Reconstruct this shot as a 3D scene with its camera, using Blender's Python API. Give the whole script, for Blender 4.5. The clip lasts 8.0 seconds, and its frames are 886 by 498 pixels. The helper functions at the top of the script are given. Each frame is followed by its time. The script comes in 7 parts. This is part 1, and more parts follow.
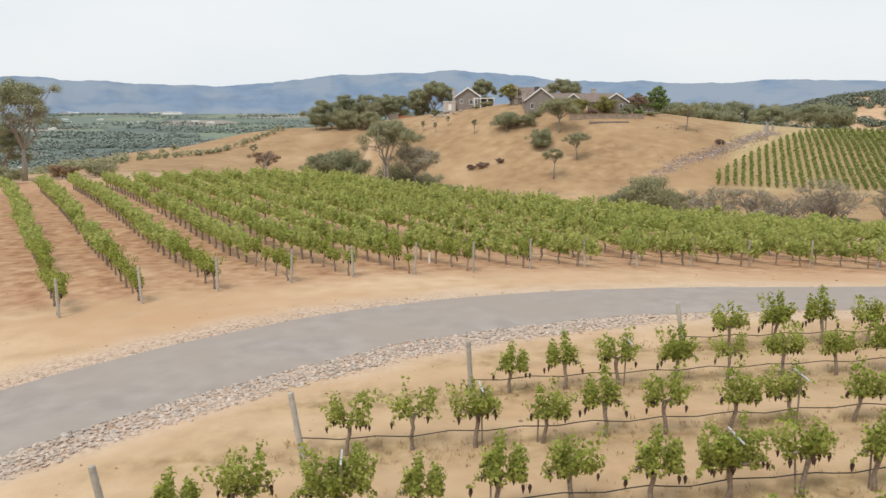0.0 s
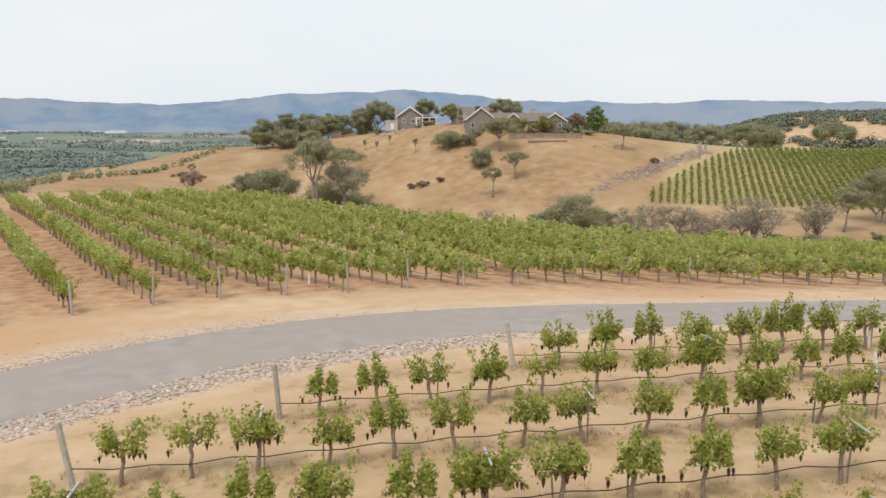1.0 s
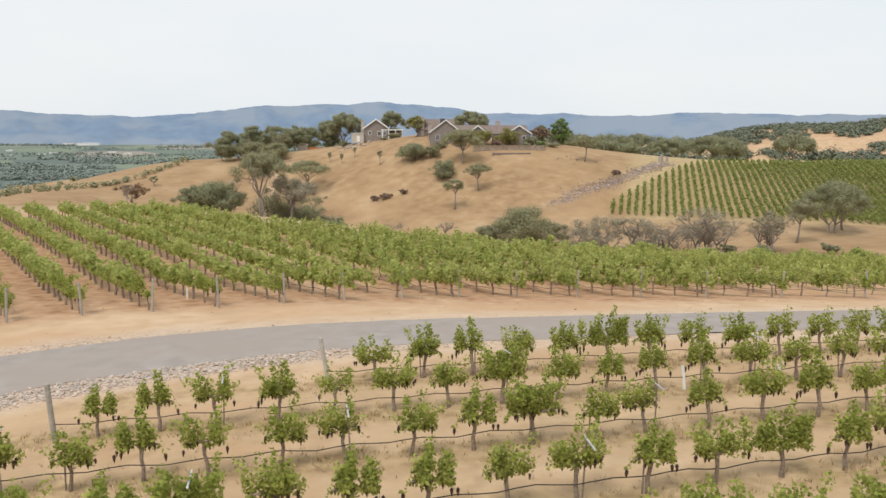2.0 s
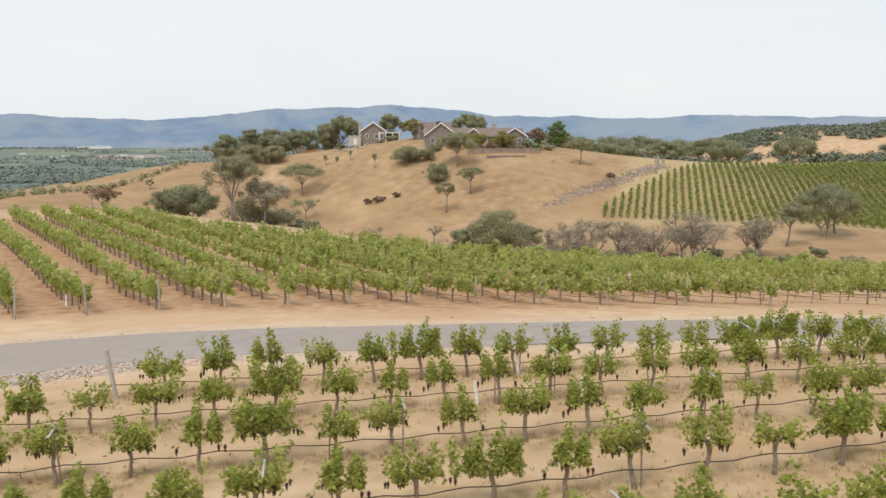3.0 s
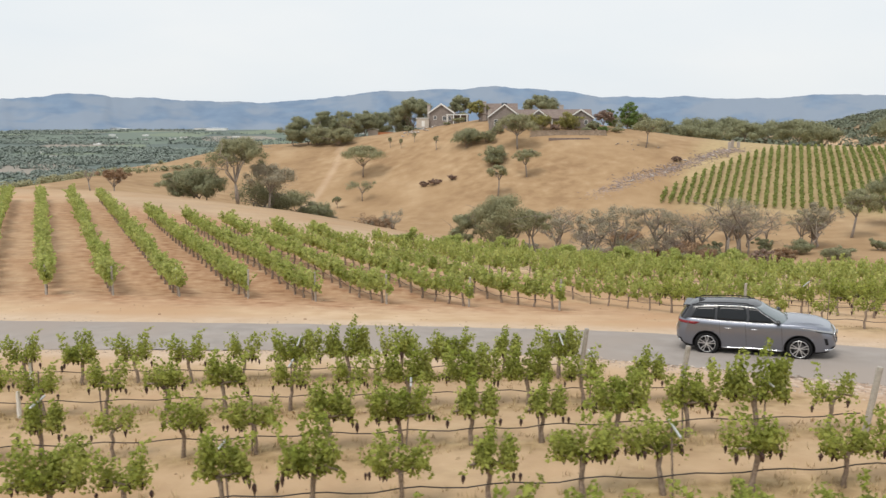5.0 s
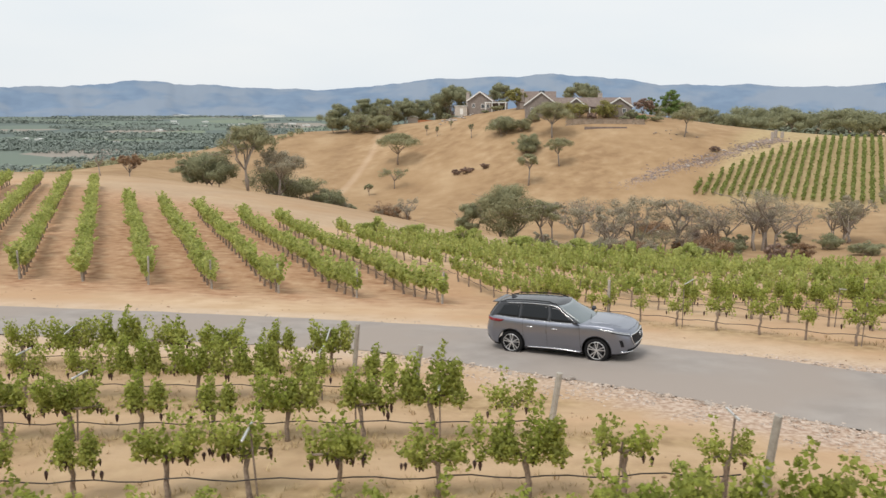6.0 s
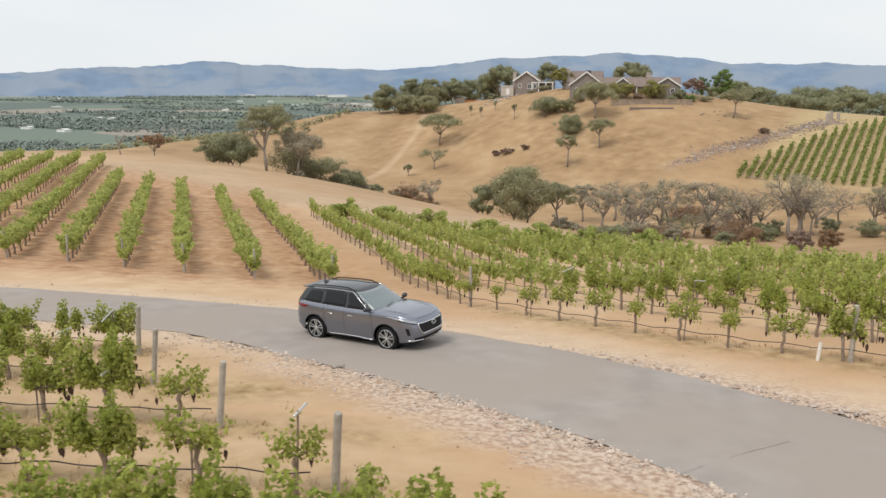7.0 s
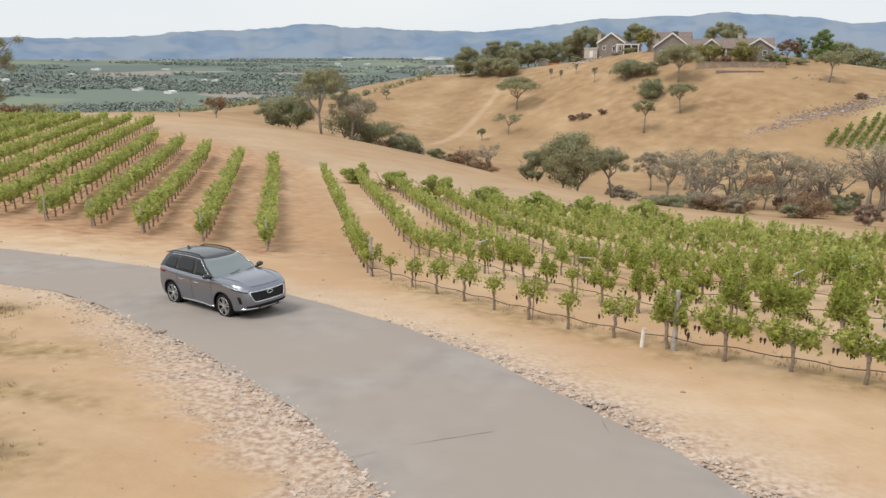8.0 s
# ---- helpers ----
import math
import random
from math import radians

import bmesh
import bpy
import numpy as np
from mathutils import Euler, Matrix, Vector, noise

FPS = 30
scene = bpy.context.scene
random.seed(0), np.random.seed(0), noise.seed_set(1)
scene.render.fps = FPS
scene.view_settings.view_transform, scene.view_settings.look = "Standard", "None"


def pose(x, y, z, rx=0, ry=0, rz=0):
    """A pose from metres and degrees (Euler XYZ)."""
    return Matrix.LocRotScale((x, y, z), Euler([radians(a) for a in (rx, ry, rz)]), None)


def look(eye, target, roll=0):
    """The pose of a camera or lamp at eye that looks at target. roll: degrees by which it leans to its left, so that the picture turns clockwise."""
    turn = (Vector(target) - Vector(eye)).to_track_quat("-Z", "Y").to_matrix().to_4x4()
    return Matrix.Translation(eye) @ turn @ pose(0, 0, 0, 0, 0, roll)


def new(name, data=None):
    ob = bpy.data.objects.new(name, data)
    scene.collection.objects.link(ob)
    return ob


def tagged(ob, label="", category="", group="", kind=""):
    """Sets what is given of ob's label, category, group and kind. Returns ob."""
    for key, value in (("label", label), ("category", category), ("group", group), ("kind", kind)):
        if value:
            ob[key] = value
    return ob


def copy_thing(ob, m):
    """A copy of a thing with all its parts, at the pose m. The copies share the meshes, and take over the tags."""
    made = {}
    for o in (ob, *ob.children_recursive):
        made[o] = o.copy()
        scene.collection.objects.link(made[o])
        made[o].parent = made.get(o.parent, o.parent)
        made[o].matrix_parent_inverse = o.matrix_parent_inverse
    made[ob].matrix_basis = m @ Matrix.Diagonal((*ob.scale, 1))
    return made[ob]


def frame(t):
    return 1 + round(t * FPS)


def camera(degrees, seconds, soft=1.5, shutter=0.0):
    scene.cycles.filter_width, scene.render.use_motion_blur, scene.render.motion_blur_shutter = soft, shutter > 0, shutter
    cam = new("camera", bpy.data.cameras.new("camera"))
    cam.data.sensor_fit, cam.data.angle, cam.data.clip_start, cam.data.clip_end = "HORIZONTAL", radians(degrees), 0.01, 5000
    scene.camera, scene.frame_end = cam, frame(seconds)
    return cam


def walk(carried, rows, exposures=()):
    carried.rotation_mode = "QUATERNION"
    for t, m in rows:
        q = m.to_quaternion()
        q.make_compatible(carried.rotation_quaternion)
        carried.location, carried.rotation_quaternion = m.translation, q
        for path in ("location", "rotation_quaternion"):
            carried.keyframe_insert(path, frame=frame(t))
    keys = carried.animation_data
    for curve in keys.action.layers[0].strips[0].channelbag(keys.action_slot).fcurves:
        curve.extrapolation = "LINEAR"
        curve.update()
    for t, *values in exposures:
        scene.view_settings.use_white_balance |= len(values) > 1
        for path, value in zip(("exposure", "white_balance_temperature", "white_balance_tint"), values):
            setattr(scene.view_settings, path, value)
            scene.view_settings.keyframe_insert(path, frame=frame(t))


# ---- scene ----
cam = camera(60.5, 8.0, shutter=0.1)
PATH = [
    (0, (-4.103, -0.383, 7.887), (-4.081, 1.584, 7.524), -0.1),
    (0.5, (-2.211, -0.34, 7.897), (-2.126, 1.629, 7.558), -0.0),
    (1, (-0.128, -0.394, 7.919), (0.021, 1.575, 7.604), -0.0),
    (1.5, (2.315, -0.523, 7.952), (2.504, 1.446, 7.654), -0.0),
    (2, (5.176, -0.575, 7.963), (5.384, 1.394, 7.679), -0.0),
    (2.2, (6.281, -0.539, 8.0), (6.487, 1.43, 7.717), -0.0),
    (3.3, (14.682, -0.004, 7.993), (14.836, 1.971, 7.718), 0.0),
    (3.5, (16.486, 0.163, 7.999), (16.618, 2.14, 7.724), 0.1),
    (4, (20.745, 0.822, 8.025), (20.812, 2.8, 7.74), 0.0),
    (4.5, (25.494, 1.745, 8.036), (25.483, 3.722, 7.735), -0.0),
    (4.7, (27.436, 2.163, 8.056), (27.392, 4.138, 7.745), -0.1),
    (5.8, (37.617, 3.782, 8.083), (37.4, 5.74, 7.737), 0.1),
    (6, (38.98, 3.946, 8.143), (38.742, 5.901, 7.789), 0.1),
    (6.5, (43.222, 4.741, 8.209), (42.911, 6.681, 7.832), 0.1),
    (7, (47.315, 5.716, 8.237), (46.919, 7.634, 7.833), 0.1),
    (7.5, (51.176, 6.866, 8.303), (50.68, 8.753, 7.861), 0.1),
    (8, (54.91, 8.227, 8.397), (54.284, 10.06, 7.901), 0.0),
]
walk(cam, [(t, look(eye, target, roll)) for t, eye, target, roll in PATH])

# ---- light ----
SUN_EL, SUN_AZ = 58, 215
world = bpy.data.worlds.new("overcast_sky")
scene.world = world
world.use_nodes = True
wn = world.node_tree
wn.nodes.clear()
w_out = wn.nodes.new("ShaderNodeOutputWorld")
w_bg = wn.nodes.new("ShaderNodeBackground")
w_sky = wn.nodes.new("ShaderNodeTexSky")
w_sky.sky_type = "NISHITA"
w_sky.sun_disc = False
w_sky.sun_elevation, w_sky.sun_rotation = radians(SUN_EL), radians(SUN_AZ)
w_sky.dust_density, w_sky.air_density = 4.0, 1.0
w_scale = wn.nodes.new("ShaderNodeMix")
w_scale.data_type, w_scale.blend_type = "RGBA", "MULTIPLY"
w_scale.inputs[0].default_value = 1.0
w_scale.inputs[7].default_value = (0.1, 0.1, 0.1, 1)
w_cloud = wn.nodes.new("ShaderNodeMix")
w_cloud.data_type = "RGBA"
w_cloud.inputs[0].default_value = 0.9
w_coord = wn.nodes.new("ShaderNodeTexCoord")
w_map = wn.nodes.new("ShaderNodeMapping")
w_map.inputs["Scale"].default_value = (1.0, 1.0, 3.5)
w_noise = wn.nodes.new("ShaderNodeTexNoise")
w_noise.inputs["Scale"].default_value, w_noise.inputs["Detail"].default_value = 2.2, 4.0
w_ramp = wn.nodes.new("ShaderNodeValToRGB")
w_ramp.color_ramp.elements[0].position, w_ramp.color_ramp.elements[0].color = 0.3, (0.86, 0.915, 0.955, 1)
w_ramp.color_ramp.elements[1].position, w_ramp.color_ramp.elements[1].color = 0.75, (0.965, 0.98, 0.98, 1)
wn.links.new(w_coord.outputs["Generated"], w_map.inputs[0])
wn.links.new(w_map.outputs[0], w_noise.inputs["Vector"])
wn.links.new(w_noise.outputs["Fac"], w_ramp.inputs[0])
wn.links.new(w_sky.outputs[0], w_scale.inputs[6])
wn.links.new(w_scale.outputs[2], w_cloud.inputs[6])
wn.links.new(w_ramp.outputs[0], w_cloud.inputs[7])
wn.links.new(w_cloud.outputs[2], w_bg.inputs[0])
wn.links.new(w_bg.outputs[0], w_out.inputs[0])
w_bg.inputs[1].default_value = 1.0
sun = new("sun", bpy.data.lights.new("sun", "SUN"))
sun.data.energy, sun.data.angle, sun.data.color = 1.9, radians(22), (1.0, 0.95, 0.87)
sun.rotation_euler = (radians(90 - SUN_EL), 0, radians(180 - SUN_AZ))

# ---- helpers of this scene ----
def material(name, c1, c2=None, scale=1.0, rough=0.85, metal=0.0, bump=0.0, bump_scale=None, detail=6.0, c3=None, scale3=0.1,
             spread=0.0, island=False, spec=0.3, blend=0.5, noise_dim="Object"):
    """Two-scale mottled material: c1/c2 fine, c3 coarse patches, spread: brightness change from object to object (or island)."""
    m = bpy.data.materials.new(name)
    m.use_nodes = True
    t = m.node_tree
    b = t.nodes["Principled BSDF"]
    b.inputs["Roughness"].default_value, b.inputs["Metallic"].default_value = rough, metal
    b.inputs["Specular IOR Level"].default_value = spec
    co = t.nodes.new("ShaderNodeTexCoord")

    def mix(a, b_, fac=None):
        n = t.nodes.new("ShaderNodeMix")
        n.data_type = "RGBA"
        for sock, val in ((6, a), (7, b_)):
            if isinstance(val, tuple):
                n.inputs[sock].default_value = (*val, 1)
            else:
                t.links.new(val, n.inputs[sock])
        if fac is not None:
            t.links.new(fac, n.inputs[0])
        return n.outputs[2]

    def grain(s, lo, hi, d=detail):
        n = t.nodes.new("ShaderNodeTexNoise")
        n.inputs["Scale"].default_value, n.inputs["Detail"].default_value = s, d
        t.links.new(co.outputs[noise_dim], n.inputs["Vector"])
        r = t.nodes.new("ShaderNodeMapRange")
        r.inputs[1].default_value, r.inputs[2].default_value = lo, hi
        t.links.new(n.outputs["Fac"], r.inputs[0])
        return r.outputs[0], n.outputs["Fac"]

    col = c1
    if c2 is not None:
        f, raw = grain(scale, 0.35, 0.65)
        col = mix(c1, c2, f)
    if c3 is not None:
        f, _ = grain(scale3, 0.45 - blend * 0.1, 0.5 + blend * 0.2, 3.0)
        col = mix(col, c3, f)
    if spread:
        if island:
            g = t.nodes.new("ShaderNodeNewGeometry").outputs["Random Per Island"]
        else:
            g = t.nodes.new("ShaderNodeObjectInfo").outputs["Random"]
        r = t.nodes.new("ShaderNodeMapRange")
        r.inputs[3].default_value, r.inputs[4].default_value = 1 - spread, 1 + spread
        t.links.new(g, r.inputs[0])
        h = t.nodes.new("ShaderNodeHueSaturation")
        t.links.new(r.outputs[0], h.inputs["Value"])
        if isinstance(col, tuple):
            h.inputs["Color"].default_value = (*col, 1)
        else:
            t.links.new(col, h.inputs["Color"])
        col = h.outputs[0]
    if isinstance(col, tuple):
        b.inputs["Base Color"].default_value = (*col, 1)
    else:
        t.links.new(col, b.inputs["Base Color"])
    if bump:
        n = t.nodes.new("ShaderNodeTexNoise")
        n.inputs["Scale"].default_value, n.inputs["Detail"].default_value = bump_scale or scale * 3, 5.0
        t.links.new(co.outputs[noise_dim], n.inputs["Vector"])
        bp = t.nodes.new("ShaderNodeBump")
        bp.inputs["Strength"].default_value, bp.inputs["Distance"].default_value = bump, 0.05
        t.links.new(n.outputs["Fac"], bp.inputs["Height"])
        t.links.new(bp.outputs[0], b.inputs["Normal"])
    return m


def leaf_material(name, c1, c2, trans=0.35, spread=0.35):
    """Foliage whose leaves vary one by one, with light shining through."""
    m = material(name, c1, c2, scale=0.9, rough=0.55, spread=spread, island=True, spec=0.25)
    t = m.node_tree
    b = t.nodes["Principled BSDF"]
    out = t.nodes["Material Output"]
    tr = t.nodes.new("ShaderNodeBsdfTranslucent")
    ms = t.nodes.new("ShaderNodeMixShader")
    ms.inputs[0].default_value = trans
    src = b.inputs["Base Color"].links[0].from_socket
    t.links.new(src, tr.inputs[0])
    t.links.new(b.outputs[0], ms.inputs[1])
    t.links.new(tr.outputs[0], ms.inputs[2])
    t.links.new(ms.outputs[0], out.inputs[0])
    return m


def mesh_of(name, verts, faces, mat, smooth=False):
    me = bpy.data.meshes.new(name)
    me.from_pydata([tuple(v) for v in verts], [], [tuple(f) for f in faces])
    for mm in (mat if isinstance(mat, (list, tuple)) else [mat]):
        me.materials.append(mm)
    if smooth:
        me.polygons.foreach_set("use_smooth", [True] * len(me.polygons))
    me.update()
    return me


def part(name, data, mat, parent, label="", smooth=False):
    """Links a bmesh, or (verts, faces), or a mesh as ONE object under a thing."""
    if isinstance(data, bmesh.types.BMesh):
        me = bpy.data.meshes.new(name)
        data.to_mesh(me)
        data.free()
        me.materials.append(mat)
        if smooth:
            me.polygons.foreach_set("use_smooth", [True] * len(me.polygons))
    elif isinstance(data, tuple):
        me = mesh_of(name, data[0], data[1], mat, smooth)
    else:
        me = data
    ob = new(name, me)
    if parent is not None:
        ob.parent = parent
    if label:
        ob["label"] = label
    return ob


def box(bm, lo, hi, bevel=0.0):
    """An upright box between two corners, its edges rounded."""
    c = [(a + b) / 2 for a, b in zip(lo, hi)]
    s = [b - a for a, b in zip(lo, hi)]
    g = bmesh.ops.create_cube(bm, size=1, matrix=Matrix.Translation(c) @ Matrix.Diagonal((*s, 1)))
    if bevel:
        es = list({e for v in g["verts"] for e in v.link_edges})
        bmesh.ops.bevel(bm, geom=es, offset=bevel, segments=1, affect="EDGES")


def tube(points, radii, sides=6, cap=True):
    """Verts and faces of a tube along points with a radius at each."""
    vs, fs = [], []
    n = len(points)
    for i, (p, r) in enumerate(zip(points, radii)):
        p = Vector(p)
        d = Vector(points[min(i + 1, n - 1)]) - Vector(points[max(i - 1, 0)])
        d.normalize()
        a = d.cross(Vector((0.31, 0.95, 0.05)) if abs(d.z) > 0.5 else Vector((0, 0, 1))).normalized()
        b = d.cross(a)
        for k in range(sides):
            an = 2 * math.pi * k / sides
            vs.append(p + (a * math.cos(an) + b * math.sin(an)) * r)
    for i in range(n - 1):
        for k in range(sides):
            k2 = (k + 1) % sides
            fs.append((i * sides + k, i * sides + k2, (i + 1) * sides + k2, (i + 1) * sides + k))
    if cap:
        fs.append(tuple(range(sides))[::-1])
        fs.append(tuple((n - 1) * sides + k for k in range(sides)))
    return vs, fs


def join(*pieces):
    vs, fs = [], []
    for v, f in pieces:
        o = len(vs)
        vs += list(v)
        fs += [tuple(i + o for i in q) for q in f]
    return vs, fs


def smoothstep(a, b, x):
    t = np.clip((np.asarray(x, float) - a) / (b - a), 0, 1)
    return t * t * (3 - 2 * t)


# ---- materials ----
M_asphalt = material("grey_asphalt", (0.30, 0.268, 0.245), (0.362, 0.325, 0.298), 1.1, 0.95, bump=0.12, bump_scale=70, c3=(0.335, 0.288, 0.255), scale3=0.22, spec=0.1)
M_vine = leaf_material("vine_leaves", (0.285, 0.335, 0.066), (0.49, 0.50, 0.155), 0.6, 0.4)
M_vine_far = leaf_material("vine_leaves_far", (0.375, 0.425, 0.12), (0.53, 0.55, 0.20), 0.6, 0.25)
M_bark = material("vine_bark", (0.21, 0.16, 0.125), (0.34, 0.27, 0.215), 14, 0.95, bump=0.6, bump_scale=40)
M_grape = material("dark_grapes", (0.035, 0.02, 0.025), (0.09, 0.05, 0.035), 20, 0.6)
M_post = material("weathered_post", (0.36, 0.33, 0.29), (0.47, 0.43, 0.38), 9, 0.9, bump=0.4, bump_scale=30, spread=0.15)
M_stake = material("rusted_stake", (0.20, 0.15, 0.12), (0.30, 0.25, 0.21), 12, 0.7, metal=0.3)
M_steel = material("galvanised_arm", (0.55, 0.55, 0.54), (0.65, 0.65, 0.64), 20, 0.45, metal=0.6)
M_hose = material("black_hose", (0.035, 0.03, 0.028), (0.07, 0.06, 0.055), 6, 0.6)
M_crack = material("crack_sealant", (0.17, 0.15, 0.138), (0.25, 0.225, 0.205), 5, 0.9)
M_tube = material("white_tube", (0.82, 0.80, 0.76), (0.72, 0.70, 0.66), 6, 0.6)
M_stone = material("pale_rubble", (0.36, 0.305, 0.265), (0.49, 0.43, 0.38), 7, 0.9, bump=0.5, bump_scale=20, spread=0.22)
M_stone_j = material("pale_gravel", (0.42, 0.335, 0.275), (0.54, 0.45, 0.38), 7, 0.9, spread=0.22, island=True)
# oak and grey-green leaves: paled in colour for haze on distant trees
M_oak = leaf_material("hazed_oak_leaves", (0.27, 0.277, 0.165), (0.35, 0.352, 0.21), 0.35, 0.12)
M_olive = leaf_material("hazed_grey_green_leaves", (0.29, 0.288, 0.165), (0.385, 0.37, 0.22), 0.35, 0.12)
M_scrub = leaf_material("grey_scrub_leaves", (0.345, 0.31, 0.225), (0.45, 0.40, 0.295), 0.35, 0.12)
M_gold = leaf_material("yellow_green_leaves", (0.25, 0.235, 0.075), (0.31, 0.285, 0.10), 0.3, 0.35)
M_poplar = leaf_material("bright_green_leaves", (0.15, 0.22, 0.065), (0.21, 0.29, 0.10), 0.3, 0.35)
M_dry = leaf_material("dry_brown_leaves", (0.27, 0.17, 0.10), (0.35, 0.235, 0.145), 0.3, 0.3)
M_plum = leaf_material("purple_leaves", (0.23, 0.155, 0.12), (0.31, 0.215, 0.165), 0.15, 0.3)
M_branch = material("grey_branches", (0.24, 0.20, 0.17), (0.36, 0.31, 0.265), 6, 0.95)
# valley tree colour is lifted and greyed to stand in for haze
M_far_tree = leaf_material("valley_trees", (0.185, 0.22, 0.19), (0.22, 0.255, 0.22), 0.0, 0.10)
# mountain forest carries its blue distance haze in the base colour
M_far = material("hazed_far_forest", (0.165, 0.225, 0.315), (0.195, 0.26, 0.35), 0.012, 1.0, c3=(0.235, 0.28, 0.345), scale3=0.0034, blend=0.2, spec=0.0)
M_wall = material("grey_shingle_wall", (0.225, 0.19, 0.17), (0.29, 0.25, 0.225), 1.2, 0.9)
M_roof = material("brown_roof", (0.185, 0.14, 0.122), (0.25, 0.20, 0.175), 1.5, 0.9)
M_white = material("white_trim", (0.80, 0.79, 0.76), (0.74, 0.73, 0.70), 2, 0.7)
M_pane = material("window_glass", (0.05, 0.06, 0.07), None, rough=0.1, spec=0.6)
M_brick = material("chimney_stone", (0.38, 0.33, 0.29), (0.46, 0.40, 0.36), 2, 0.9)
M_wallstone = material("terrace_stone", (0.30, 0.235, 0.18), (0.37, 0.30, 0.24), 1.6, 0.95, bump=0.5, bump_scale=8, spread=0.15, island=True)
M_orange = material("cedar_boards", (0.42, 0.16, 0.07), (0.50, 0.21, 0.10), 2, 0.8)
M_concrete = material("terrace_concrete", (0.46, 0.41, 0.36), (0.54, 0.49, 0.43), 2, 0.9)
M_metalroof = material("pale_sheet_roof", (0.72, 0.72, 0.70), (0.80, 0.80, 0.78), 0.2, 0.7)
M_paint = material("grey_metallic_paint", (0.235, 0.25, 0.30), (0.25, 0.265, 0.315), 40, 0.32, metal=0.88, spec=0.5)
M_paint.node_tree.nodes["Principled BSDF"].inputs["Coat Weight"].default_value = 1.0
M_paint.node_tree.nodes["Principled BSDF"].inputs["Coat Roughness"].default_value = 0.06
M_black = material("black_trim", (0.012, 0.012, 0.014), (0.018, 0.018, 0.02), 12, 0.65, spec=0.2)
M_roofblk = material("gloss_black_roof", (0.03, 0.031, 0.035), None, rough=0.12, spec=0.6)
M_glass = material("tinted_glass", (0.010, 0.012, 0.014), None, rough=0.04, spec=0.35)
# windscreen: opaque pale base colour stands in for the reflected sky
M_wind = material("sky_pale_windscreen", (0.17, 0.20, 0.21), None, rough=0.05, spec=0.7)
M_chrome = material("satin_chrome", (0.75, 0.76, 0.78), None, rough=0.18, metal=1.0)
M_rubber = material("tyre_rubber", (0.012, 0.012, 0.013), (0.02, 0.02, 0.021), 20, 0.85, spec=0.15)
M_rim = material("alloy_rim", (0.82, 0.82, 0.83), (0.72, 0.72, 0.73), 9, 0.3, metal=0.8)
M_disc = material("brake_iron", (0.09, 0.09, 0.095), (0.13, 0.13, 0.135), 9, 0.5, metal=0.6)
M_grille = material("gloss_black_bars", (0.04, 0.042, 0.047), None, rough=0.15, spec=0.6)
M_redlamp = material("red_lamp", (0.22, 0.012, 0.02), None, rough=0.15, spec=0.6)
M_lamp = material("clear_lamp", (0.42, 0.45, 0.48), None, rough=0.1, spec=0.7)
M_plate = material("white_plate", (0.75, 0.75, 0.73), None, rough=0.5)


